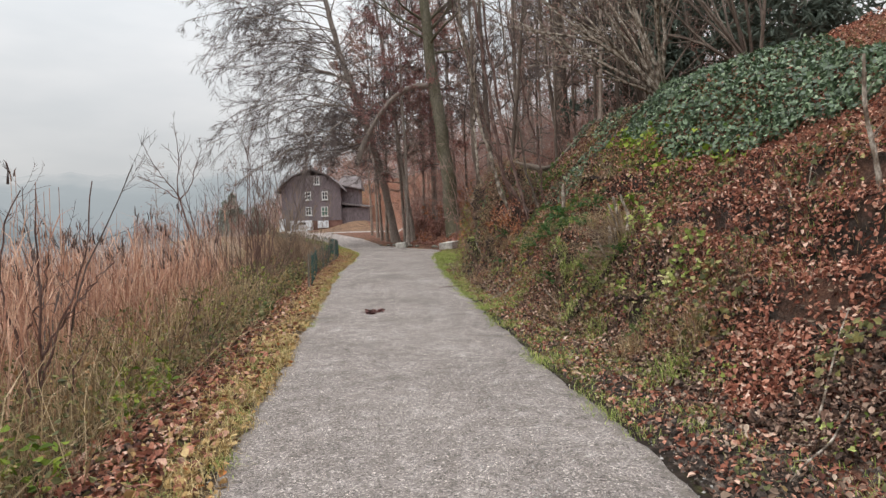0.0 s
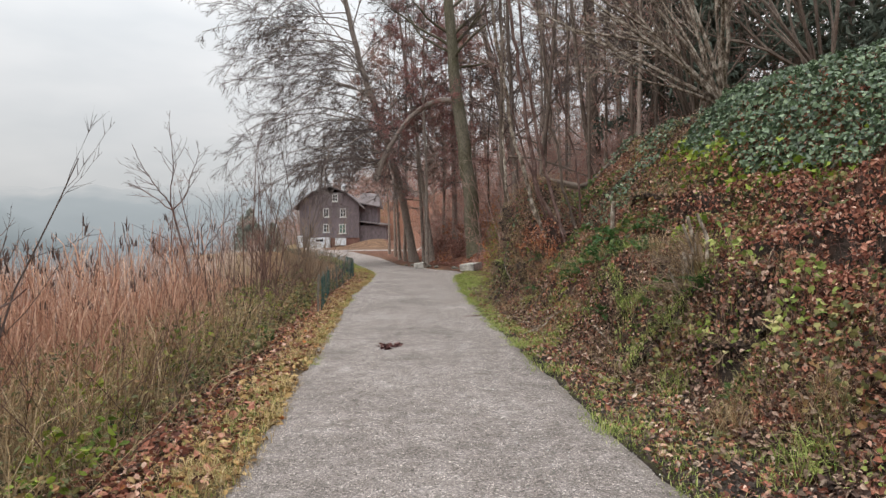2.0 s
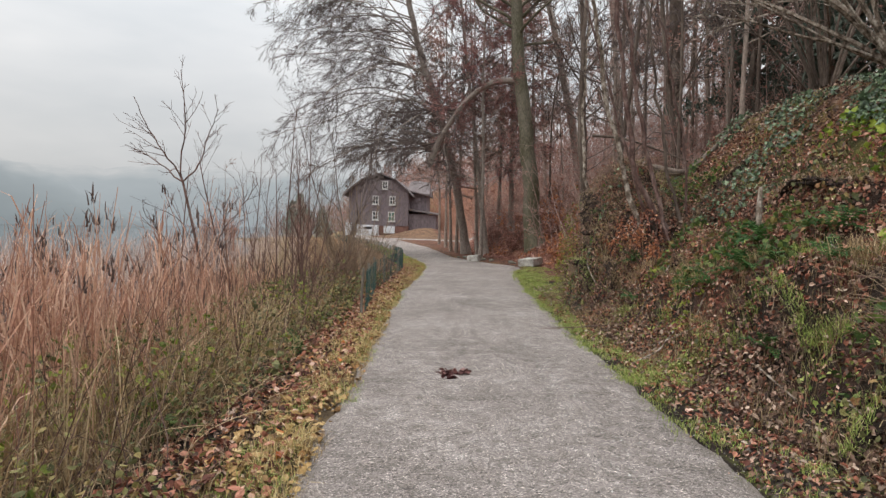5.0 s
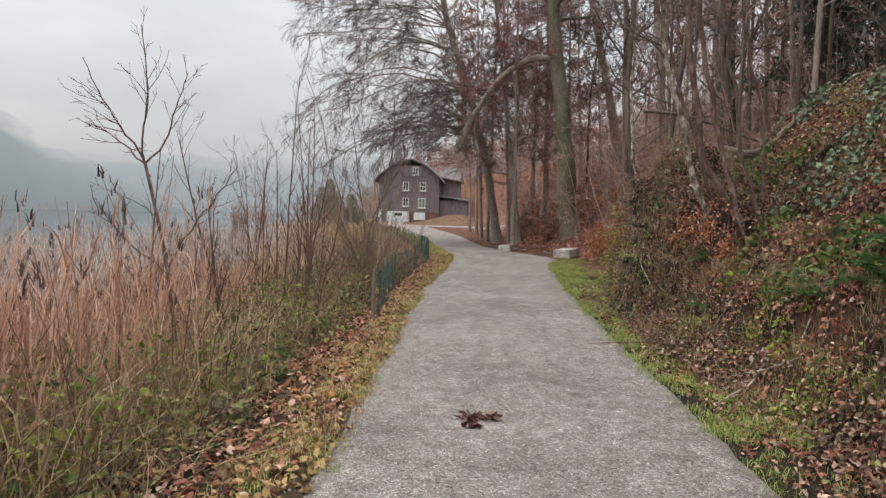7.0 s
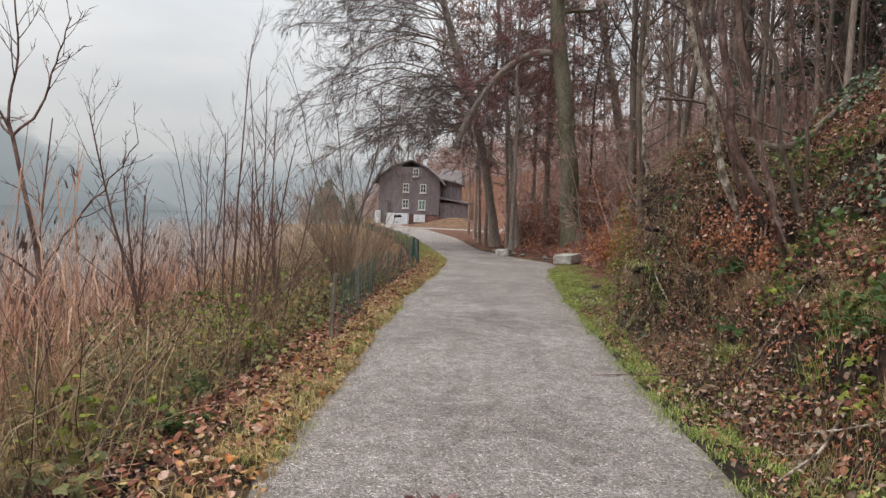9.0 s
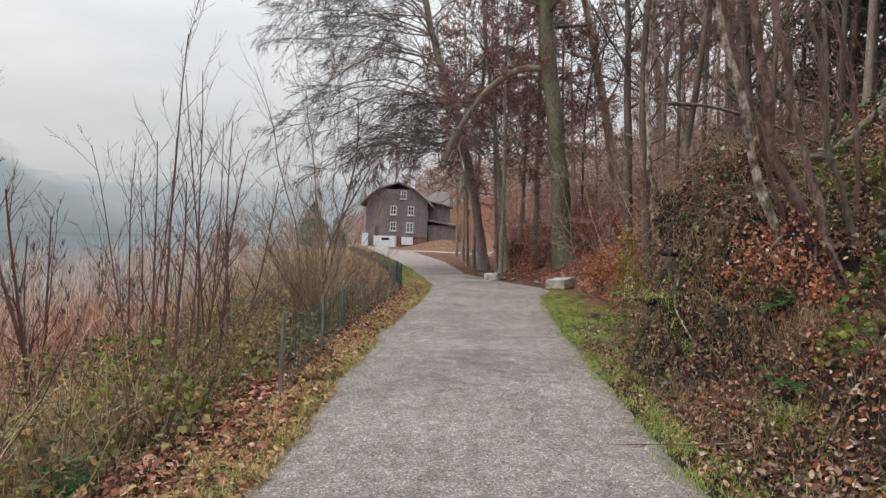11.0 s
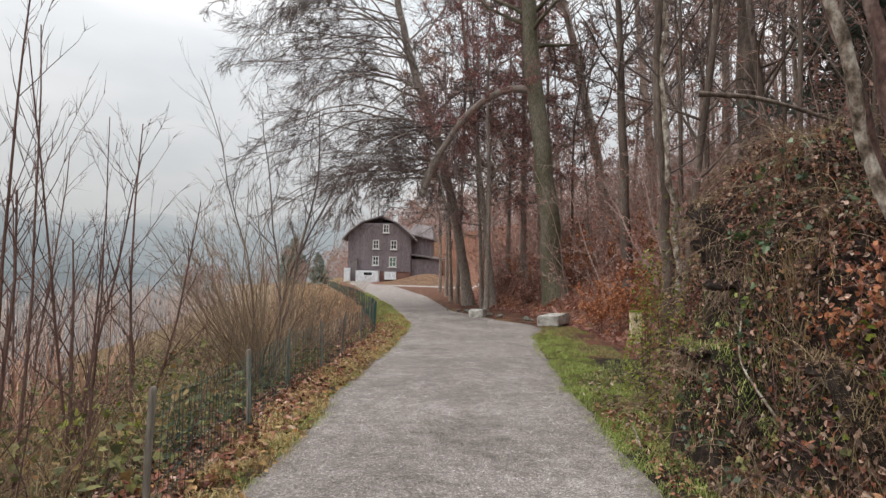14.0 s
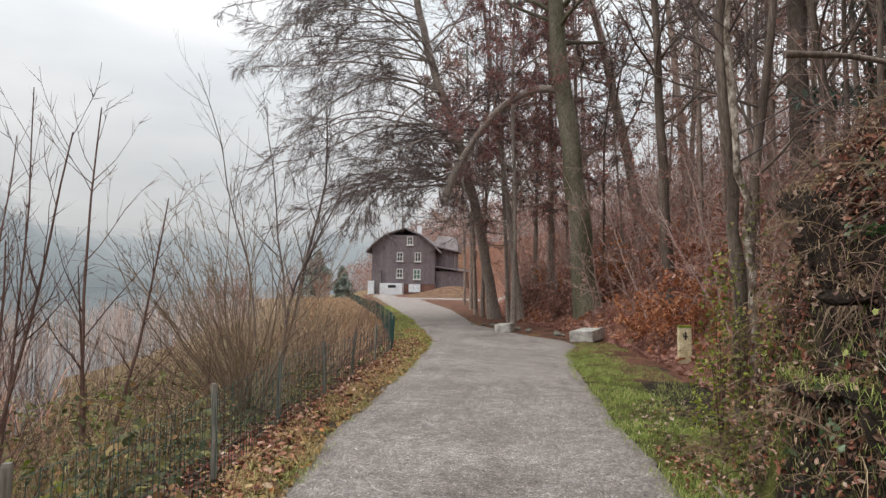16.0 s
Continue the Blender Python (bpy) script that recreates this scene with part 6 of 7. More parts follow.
ivy(15000, lambda n: spread(rs, n, 1, 14, 0.2, 2.6, toe_line, 1)[:2], M_bramble, "bank_ivy", "scattered ivy and bramble leaves on the bank", 0.03, 0.075, 0.18, 0.9, thr=0.66, seed=8.1, scale=1.1)
ivy(8000, lambda n: spread(rs, n, 1, 15, 0.0, 2.2, toe_line, 1)[:2], M_grass, "bank_herbs", "fresh green herbs and moss on the bank", 0.02, 0.05, 0.10, thr=0.74, seed=17.1, scale=1.3)
ivy(5000, lambda n: spread(rs, n, 0, 20, 0.3, 1.2, right_edge, 1)[:2], M_bramble, "foot_herbs", "small green herbs among the leaves at the bank foot", 0.025, 0.06, 0.05, thr=0.6, seed=27.1, scale=1.6)


def mound_spot(n):
    return rs.uniform(1.55, 3.4, n), rs.uniform(13.9, 17.7, n)


ivy(1500, mound_spot, M_ivy, "mound_ivy", "dark ivy hanging over the root mound", 0.03, 0.075, 0.14, 1.0, 0.66, 5.5, 0.8)
ivy(500, mound_spot, M_bramble, "mound_brambles", "green bramble leaves on the root mound", 0.03, 0.07, 0.2, 1.2, 0.5, 6.5, 1.2)
litter(6500, mound_spot, M_mud, "mound_leaves", "dead leaves caught on the root mound", 0.03, 0.07, 0.10, 61.0, 0.56, tilt=1.0)
litter(1300, mound_spot, M_litter, "mound_red_leaves", "red-brown leaves caught on the root mound", 0.03, 0.07, 0.12, 67.0, 0.62, tilt=1.0)
tufts(9000, mound_spot, None, 0.62, M_dry, "mound_dry_grass", "tufts of bleached grass hanging on the mound", 0.08, 0.26, 0.003, 71.0, 1.3)
tufts(14000, lambda n: (rs.uniform(1.5, 2.1, n), rs.uniform(15.6, 18.2, n)), None, 0.45, M_grass, "mound_moss", "yellow-green moss and grass on the mound's edge", 0.03, 0.12, 0.003, 73.0, 1.1)
ivy(2600, lambda n: (rs.uniform(2.1, 4.6, n), rs.uniform(13.9, 17.8, n)), M_leafgreen, "mound_top_herbs", "fresh green bramble leaves on the mound top", 0.04, 0.09, 0.2, 0.9, 0.6, 77.0, 0.9)
canes(420, mound_spot, 0.6, M_redstem, "mound_roots", "dark rootlets hanging from the mound", 0.006, -0.3, 0.08, 0.2)
canes(320, mound_spot, 0.8, M_brownstem, "mound_stalks", "dry stalks and roots hanging from the mound", 0.005, -0.24, 0.08, 0.4)
canes(260, mound_spot, 0.7, M_dry, "mound_straw", "pale straw stalks bent down over the mound", 0.0035, -0.28, 0.08, 0.4)
canes(130, lambda n: spread(rs, n, 11.5, 17.5, 0.25, 0.9, toe_line, 1)[:2], 0.8, M_redstem, "bank_brambles", "arching bramble canes at the foot of the mound", 0.005, -0.16)
canes(340, lambda n: spread(rs, n, 3, 14, 0.1, 2.4, toe_line, 1)[:2], 0.6, M_redstem, "bank_canes", "thin brown canes on the bank", 0.0035, -0.12)


def straw_clump(x, y, n, h, mat, label):
    z = float(land(x, y))
    t = thing("grass_tuft", (x, y, z), label, "grass", "grass tufts on the bank")
    g = Geo()
    p = np.stack([rs.normal(0, 0.10, n), rs.normal(0, 0.13, n), np.full(n, -0.03)], -1)
    p[:, 2] += land(x + p[:, 0], y + p[:, 1]) - z
    blades(g, p, h * rs.uniform(0.5, 1.1, n), rs.uniform(0.002, 0.0045, n), rs.uniform(0.3, 1.2, n), rs, 0.9)
    part("grass_clump", g, mat, t)["kind"] = "stuff"


for x, y, h in ((3.05, 6.3, 0.55), (3.2, 6.9, 0.6), (3.0, 7.4, 0.5), (2.7, 9.0, 0.4), (2.6, 11.0, 0.4), (2.5, 4.2, 0.35), (2.9, 3.6, 0.4), (2.35, 12.6, 0.45), (2.2, 13.1, 0.5), (2.1, 14.2, 0.5), (2.6, 10.2, 0.45)):
    straw_clump(x, y, 260, h, M_dry, "tuft of bent straw coloured dead grass")
for x, y, h in ((2.75, 6.0, 0.32), (2.6, 7.2, 0.3), (2.5, 5.4, 0.28), (2.45, 8.4, 0.3), (2.9, 8.2, 0.35), (2.3, 10.6, 0.3), (2.75, 4.3, 0.3), (2.6, 3.3, 0.35), (2.0, 11.9, 0.3)):
    straw_clump(x, y, 240, h, M_grass, "tuft of fresh yellow-green grass")


def sod_overhang(line, out, thick, label, moss=120, roots=26, green=None):
    """A lip of turf that juts from the bank, with bare earth beneath, grass on top and rootlets below."""
    r6 = np.random.default_rng(int(line[0][1] * 100))
    P = spline(line, 22)
    o = P[0].copy()
    t = thing("sod_overhang", tuple(o), label, "turf", "turf lips on the bank")
    T = unit(np.gradient(P, axis=0))
    side = unit(np.cross(T, np.array([0, 0, 1.0])))
    side = np.where((side[:, :1] > 0), -side, side)
    K, S = 22, 16
    a = np.linspace(0, 2 * np.pi, S, endpoint=False)
    taper = np.sin(np.linspace(0.12, np.pi - 0.12, K)) ** 0.6
    ring = []
    for k in range(K):
        lump = np.array([1 + 0.7 * noise.noise(Vector((k * 0.5, np.cos(b) * 1.4, np.sin(b) * 1.4 + line[0][1]))) + 0.45 * noise.noise(Vector((k * 1.3, np.cos(b) * 3.5, np.sin(b) * 3.5 + line[0][0]))) for b in a])
        ring.append(P[k] + taper[k] * lump[:, None] * (np.cos(a)[:, None] * side[k] * out + np.sin(a)[:, None] * np.array([0, 0, thick])))
    V = np.array(ring) - o
    i = (np.arange(K - 1)[:, None] * S + np.arange(S)[None]).ravel()
    j = (np.arange(K - 1)[:, None] * S + (np.arange(S)[None] + 1) % S).ravel()
    g = Geo()
    g.add(V.reshape(-1, 3), np.stack([i, j, j + S, i + S], -1))
    part("earth_lip", g, M_ground, t, "dark crumbling earth")
    n = int(90 + 260 * out / 0.2)
    c = V[:, : S // 2 + 2].reshape(-1, 3)
    c = c[r6.integers(0, len(c), n)] + r6.normal(0, 0.025, (n, 3))
    ax = unit(r6.normal(size=c.shape) + np.array([-0.3, -0.2, -0.5]))
    bx = unit(np.cross(ax, r6.normal(size=c.shape)))
    L = r6.uniform(0.03, 0.075, len(c))
    g = Geo()
    rhombs(g, c, ax, bx, L, L * 0.6, r6.uniform(0, 0.4, len(c)))
    part("leaf_cover", g, M_mud, t)["kind"] = "stuff"
    g = Geo()
    k, f = r6.integers(0, 22, moss), r6.uniform(-0.2, 1.0, moss)
    base = P[k] - o + side[k] * (f * out * taper[k])[:, None] + r6.normal(0, 0.03, (moss, 3)) + np.array([0, 0, thick * 0.7]) * np.sqrt(np.clip(1 - f ** 2, 0, 1))[:, None]
    blades(g, base, r6.uniform(0.05, 0.16, moss), r6.uniform(0.002, 0.0045, moss), r6.uniform(0.5, 1.6, moss), r6, 1.1)
    part("grass_clump", g, green or M_grass, t)["kind"] = "stuff"
    g = Geo()
    k = r6.integers(1, 21, roots)
    p = [P[k] - o + side[k] * (out * r6.uniform(0.2, 0.9, roots))[:, None] - np.array([0, 0, thick * 0.5])]
    d = unit(r6.normal(0, 0.5, (roots, 3)) + np.array([-0.2, -0.2, -1.0]))
    ln = r6.uniform(0.08, 0.3, roots)
    for _ in range(4):
        d = unit(d + r6.normal(0, 0.25, d.shape) + np.array([0, 0, -0.2]))
        p.append(p[-1] + d * (ln / 4)[:, None])
    tubes(g, np.stack(p, 1), np.linspace(0.004, 0.0015, 5)[None] * r6.uniform(0.6, 1.6, (roots, 1)), 4)
    part("root_fringe", g, M_brownstem, t)["kind"] = "stuff"


def on_bank(rows):
    return [(x, y, float(land(x, y)) + h) for x, y, h in rows]


lip = "overhanging lip of mossy turf with bare dark earth beneath"
sod_overhang(on_bank([(2.2, 6.1, 0.08), (2.5, 6.2, 0.08), (2.8, 6.15, 0.08), (3.1, 6.0, 0.06)]), 0.14, 0.06, lip, 620, 40)
sod_overhang(on_bank([(2.7, 5.55, 0.04), (2.85, 5.2, 0.08), (3.05, 5.0, 0.08), (3.4, 4.75, 0.05)]), 0.15, 0.05, lip, 260, 60, M_oldgrass)
sod_overhang(on_bank([(2.5, 7.2, 0.05), (2.62, 7.6, 0.08), (2.6, 8.1, 0.06)]), 0.12, 0.05, lip, 420, 30)
sod_overhang(on_bank([(3.7, 8.6, 0.06), (3.75, 9.2, 0.09), (3.7, 9.9, 0.09), (3.6, 10.5, 0.06)]), 0.15, 0.06, lip, 420, 50, M_oldgrass)
sod_overhang(on_bank([(2.7, 11.0, 0.06), (2.75, 11.5, 0.08), (2.7, 12.0, 0.06)]), 0.13, 0.05, lip, 320, 40, M_oldgrass)
sod_overhang(on_bank([(3.5, 13.2, 0.08), (3.8, 13.6, 0.1), (4.2, 13.8, 0.1), (4.6, 13.7, 0.06)]), 0.2, 0.07, lip, 360, 50, M_oldgrass)
sod_overhang(on_bank([(1.98, 14.9, 0.1), (2.02, 15.4, 0.14), (2.1, 15.9, 0.2), (2.15, 16.4, 0.35), (2.3, 16.8, 0.3)]), 0.2, 0.10, "overhanging root mat on top of the mound", 420, 200, M_oldgrass)
sod_overhang(on_bank([(1.85, 14.0, 0.08), (1.78, 14.6, 0.1), (1.74, 15.2, 0.12), (1.76, 15.8, 0.1)]), 0.15, 0.07, "mossy turf shelf hanging from the mound", 620, 130)
sod_overhang(on_bank([(2.05, 12.9, 0.06), (2.1, 13.4, 0.1), (2.05, 13.9, 0.08)]), 0.13, 0.06, lip, 320, 60, M_oldgrass)


def cut_stool(x, y):
    """An old stool whose stems were cut to stubs, with thin whips bent over beside them."""
    r7 = np.random.default_rng(17)
    z = float(land(x, y))
    t = thing("cut_stool", (x, y, z), "cut hazel stool of short pale stubs and bent dry whips", "stump")
    for k in range(15):
        a, ln = r7.uniform(-0.75, 0.35), r7.uniform(0.3, 0.55)
        bx, by = r7.normal(0, 0.12), r7.normal(0, 0.10)
        b0 = np.array([bx, by, float(land(x + bx, y + by)) - z - 0.05])
        d = np.array([np.sin(a) * 0.75, r7.normal(0, 0.2), 1.0])
        P = np.stack([b0, b0 + d * ln * 0.5, b0 + d * ln * 0.97, b0 + d * ln])
        r = r7.uniform(0.012, 0.026)
        part("stub", tubes(Geo(), P, np.array([r * 1.25, r, r * 0.95, r * 0.85]), 8, cap=True), M_hazel if k % 3 else M_brownstem, t)
    n = 130
    p = [np.stack([r7.normal(-0.1, 0.14, n), r7.normal(0.15, 0.25, n), np.zeros(n)], -1)]
    p[0][:, 2] = land(x + p[0][:, 0], y + p[0][:, 1]) - z
    d = unit(r7.normal(0, 0.35, (n, 3)) + np.array([-0.7, -0.1, 0.9]))
    ln = r7.uniform(0.3, 0.85, n)
    for _ in range(6):
        d = unit(d + r7.normal(0, 0.08, d.shape) + np.array([-0.03, 0, -0.14]))
        p.append(p[-1] + d * (ln / 6)[:, None])
    g = Geo()
    tubes(g, np.stack(p, 1), np.linspace(0.0045, 0.0015, 7)[None] * r7.uniform(0.6, 1.4, (n, 1)), 4)
    part("whip_mass", g, M_brownstem, t)["kind"] = "stuff"


cut_stool(3.08, 6.25)


def fern(x, y, n, size, label, mat=None):
    z = float(land(x, y))
    f = thing("fern", (x, y, z), label, "fern", "ferns on the bank")
    for k in range(n):
        az, el = rs.uniform(0, 2 * np.pi), rs.uniform(0.5, 1.2)
        d = np.array([np.cos(az) * np.cos(el), np.sin(az) * np.cos(el), np.sin(el)])
        P = [np.array([0, 0, -0.02])]
        for _ in range(11):
            d = unit(d + np.array([0, 0, -0.13]))
            P.append(P[-1] + d * size / 11)
        P = np.array(P)
        g = Geo()
        tubes(g, P, np.linspace(0.004, 0.001, 12), 3)
        t = unit(np.gradient(P, axis=0))
        s = unit(np.cross(t, np.array([0, 0, 1.0])))
        w = size * 0.2 * np.sin(np.linspace(0.5, 3.1, 12))
        for sg in (-1, 1):
            c = P + s * sg * (w * 0.5)[:, None]
            rhombs(g, c, unit(s * sg + t * 0.35), t, w, np.full(12, size * 0.075), np.full(12, 0.05))
        part("frond", g, mat or M_fern, f)


M_fern = leafy("fern_green", [(0.0, (0.03, 0.075, 0.02)), (1.0, (0.085, 0.17, 0.045))], 0.6, 0.3)
for x, y, n, s in ((2.75, 9.1, 13, 0.6), (2.9, 8.7, 12, 0.55), (3.05, 9.4, 10, 0.6), (2.4, 13.0, 9, 0.4), (2.15, 14.9, 8, 0.35), (2.4, 7.8, 8, 0.35), (3.0, 5.9, 8, 0.4), (2.55, 9.7, 10, 0.5), (2.65, 10.4, 9, 0.45), (2.9, 7.7, 9, 0.45), (2.2, 12.2, 8, 0.4), (3.3, 8.3, 9, 0.5), (-2.65, 9.6, 8, 0.4), (-2.7, 4.9, 7, 0.4), (-2.9, 10.6, 7, 0.4)):
    fern(x, y, n, s, "green fern with spreading fronds in dead leaves")

# mounded straw and moss tufts in the left verge
def verge_tufts(n, d0, d1, y0, y1, m, h, mat, name, label):
    g = Geo()
    for k in range(n):
        y = rs.uniform(y0, y1)
        x = float(left_edge(y)) - rs.uniform(d0, d1)
        px, py = x + rs.normal(0, 0.06, m), y + rs.normal(0, 0.10, m)
        blades(g, np.stack([px, py, land(px, py) - 0.01], -1), h * rs.uniform(0.4, 1.2, m), rs.uniform(0.002, 0.0045, m), rs.uniform(0.3, 1.4, m), rs, 0.9)
    stuff(name, g, mat, label, "grass")


M_straw = leafy("yellow_straw", [(0.0, (0.24, 0.16, 0.065)), (0.5, (0.46, 0.335, 0.14)), (1.0, (0.64, 0.52, 0.29))], 0.8, 0.25)
verge_tufts(170, 0.03, 0.5, -1, 24, 55, 0.15, M_straw, "straw_tufts", "bent yellow straw tufts in the leaf-strewn verge")
verge_tufts(230, -0.03, 0.55, 0, 32, 55, 0.09, M_grass, "mossy_tufts", "mossy yellow-green tufts at the gravel edge")
litter(2000, lambda n: spread(rs, n, 10, 26, 0.25, 1.0, left_edge, -1, 1.0)[:2], M_litter, "fence_leaves", "red-brown leaves gathered along the fence foot", 0.05, 0.11, 0.05, tilt=0.6)


def bramble_bush(x, y, r, h, n, size, mat, label):
    """A loose heap of lobed leaves on arching canes."""
    z = float(land(x, y))
    t = thing("bramble_bush", (x, y, z), label, "bush", "bramble bushes")
    az = rs.uniform(0, 6.28, n)
    q = np.sqrt(rs.uniform(0, 1, n)) * r
    px, py = np.cos(az) * q, np.sin(az) * q * 1.3
    zz = land(x + px, y + py) - z + h * (1 - (q / r) ** 2 * 0.7) * rs.uniform(0.15, 1.05, n)
    a = unit(rs.normal(size=(n, 3)) + np.stack([np.cos(az), np.sin(az), np.full(n, -0.5)], -1))
    b = unit(np.cross(a, rs.normal(size=(n, 3)) * 0.6 + np.array([0, 0, 1.0])))
    g = Geo()
    lobed(g, np.stack([px, py, zz], -1), a, b, size * rs.uniform(0.6, 1.3, n), rs.uniform(-0.15, 0.3, n))
    part("foliage", g, mat, t)["kind"] = "stuff"
    g = Geo()
    for k in range(12):
        e = int(rs.integers(0, n))
        tip = np.array([px[e], py[e], zz[e]])
        tubes(g, spline([(0, 0, -0.05), tip * 0.45 + (0, 0, h * 0.45), tip], 8), np.linspace(0.005, 0.002, 8), 4)
    part("cane_mass", g, M_redstem, t)["kind"] = "stuff"


M_lime = leafy("yellow_green_shrub_leaves", [(0.0, (0.10, 0.13, 0.02)), (0.5, (0.21, 0.25, 0.035)), (1.0, (0.36, 0.39, 0.07))], 0.6, 0.35)
dark, lime = "heap of green bramble leaves in the dead grass", "low shrub with yellow-green leaves by the reeds"
for x, y, r, h, n, s, m in ((-2.75, 8.2, 0.4, 0.45, 110, 0.07, M_bramble), (-2.9, 11.6, 0.5, 0.6, 120, 0.07, M_bramble), (-3.3, 13.4, 0.6, 0.75, 140, 0.08, M_bramble), (-3.4, 10.2, 0.5, 0.8, 110, 0.075, M_bramble),
                            (-3.5, 16.0, 0.6, 0.9, 110, 0.08, M_bramble), (-2.95, 14.6, 0.45, 0.7, 90, 0.075, M_bramble), (-3.0, 6.6, 0.4, 0.4, 120, 0.07, M_leafgreen),
                            (-3.2, 4.9, 0.45, 0.6, 150, 0.08, M_lime), (-2.9, 3.9, 0.35, 0.4, 110, 0.07, M_lime), (-3.7, 6.4, 0.5, 1.05, 200, 0.08, M_lime), (-3.3, 6.9, 0.35, 0.7, 110, 0.075, M_lime), (-3.6, 12.3, 0.45, 1.0, 60, 0.085, M_lime), (-3.9, 14.6, 0.5, 1.0, 50, 0.085, M_lime), (-3.3, 9.2, 0.4, 0.8, 60, 0.08, M_lime)):
    bramble_bush(x, y, r, h, n, s, m, lime if m is M_lime else dark)
for x, y, r, h, n, s, m in ((1.78, 17.45, 0.3, 2.1, 900, 0.036, M_lime), (1.95, 17.3, 0.33, 2.5, 420, 0.045, M_bramble), (1.75, 16.4, 0.2, 0.7, 110, 0.045, M_lime)):
    bramble_bush(x, y, r, h, n, s, m, "mossy vine leaves climbing over the root mound")
green = "clump of green bramble and fern leaves on the bank"
for x, y, r, h, n, s, m in ((2.78, 10.4, 0.38, 0.42, 260, 0.08, M_leafgreen), (2.55, 10.75, 0.25, 0.25, 110, 0.07, M_leafgreen), (2.15, 13.4, 0.14, 0.16, 40, 0.07, M_lime), (3.05, 9.1, 0.42, 0.4, 240, 0.085, M_leafgreen), (2.75, 8.5, 0.3, 0.28, 130, 0.07, M_leafgreen), (2.6, 11.9, 0.3, 0.3, 110, 0.07, M_leafgreen), (2.95, 12.4, 0.35, 0.4, 140, 0.08, M_leafgreen), (2.7, 6.6, 0.3, 0.3, 120, 0.07, M_leafgreen),
                            (2.3, 10.0, 0.22, 0.18, 60, 0.06, M_lime), (2.45, 12.0, 0.18, 0.22, 50, 0.07, M_lime), (3.3, 6.0, 0.4, 0.4, 150, 0.07, M_grass), (3.2, 4.6, 0.35, 0.4, 150, 0.07, M_grass), (2.85, 5.35, 0.3, 0.3, 120, 0.06, M_grass), (2.6, 4.5, 0.25, 0.22, 80, 0.06, M_leafgreen), (3.4, 7.4, 0.3, 0.4, 110, 0.09, M_bright)):
    bramble_bush(x, y, r, h, n, s, m, green)
litter(2400, lambda n: spread(rs, n, 8.5, 13, 1.1, 2.2, toe_line, 1, 1.0)[:2], M_litter, "slope_leaves", "red-brown leaves heaped on the bank", 0.04, 0.085, 0.10, tilt=0.8)
litter(3500, lambda n: spread(rs, n, 3, 8, 1.1, 2.6, toe_line, 1, 1.0)[:2], M_litter, "near_slope_leaves", "red-brown leaves heaped on the bank", 0.04, 0.09, 0.10, tilt=0.8)

# orange leafy twigs on the mound and at the beech
for x, y, h, n, ls in ((2.35, 13.2, 0.7, 8, 0.05), (2.2, 13.6, 0.55, 7, 0.05), (2.6, 12.7, 0.6, 8, 0.05)):
    shrub("beech_shrub", at_land(x, y), n, h, 0.5, rng, M_redstem, "small shrub with orange-brown dead beech leaves", 5, 0.007, "orange leafed beech shrubs", leaf=M_rust, leaves=150, leaf_size=ls, fine=False)
for k in range(34):
    y = rng.uniform(27, 48)
    x = float(toe_line(y)) + rng.uniform(0.2, 7.5)
    shrub("beech_shrub", at_land(x, y), 8, rng.uniform(0.9, 2.2), 0.5, rng, M_redstem, "shrub with rust-red dead beech leaves on the slope", 6, 0.010, "rust leafed beech shrubs", leaf=M_rust if k % 3 else M_pinkleaf, leaves=520, leaf_size=0.10, fine=False)

for x, y in ((3.6, 25.4), (3.2, 26.4), (2.9, 27.2), (4.2, 26.2)):
    shrub("beech_shrub", at_land(x, y), 9, 1.5, 0.55, rng, M_redstem, "low shrub with red-orange dead beech leaves behind the stone", 6, 0.010, "rust leafed beech shrubs", leaf=M_rust, leaves=750, leaf_size=0.075, fine=False)

# thicket of thin stems inside the wood, in the twig colour paled for haze
n = 1700
y = 23 + 57 * rs.uniform(0, 1, n) ** 1.3
x = toe_line(y) + 0.6 + rs.uniform(0, 1, n) * (10 + y * 0.25)
z = land(x, y)
d = unit(np.stack([rs.normal(0, 0.35, n), rs.normal(0, 0.35, n), np.ones(n)], -1))
P = [np.stack([x, y, z], -1)]
ln = rs.uniform(1.2, 5.5, n)
for _ in range(5):
    d = unit(d + rs.normal(0, 0.14, d.shape))
    P.append(P[-1] + d * (ln / 5)[:, None])
P = np.stack(P, 1)
R = (0.006 + 0.0035 * ln)[:, None] * np.linspace(1, 0.3, 6)[None]
g = Geo()
tubes(g, P, R, 3)
Q, q = sprout(rs, P, R, 5, 0.15, 1.0, 0.4, 52, 0.02, 3, 0.2, 0.6, 0.008)
tubes(g, Q, q, 3)
Q2, q2 = sprout(rs, Q, q, 6, 0.1, 1.0, 0.5, 45, 0.0, 2, 0.1, 0.8, 0.008)
spikes(g, Q2, q2[:, 0])
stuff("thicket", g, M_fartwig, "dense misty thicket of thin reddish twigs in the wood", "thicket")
n = 30000
src = np.concatenate([Q2.reshape(-1, 3), Q[:, 1:].reshape(-1, 3)])
c = src[rs.integers(0, len(src), n)] + rs.normal(0, 0.08, (n, 3))
a = unit(rs.normal(size=(n, 3)))
b = unit(np.cross(a, rs.normal(size=(n, 3))))
L = rs.uniform(0.06, 0.14, n)
g = Geo()
rhombs(g, c, a, b, L, L * 0.6, rs.uniform(0, 0.3, n))
stuff("thicket_leaves", g, M_pinkleaf, "dusky red-brown leaves clinging to the thicket", "leaves")


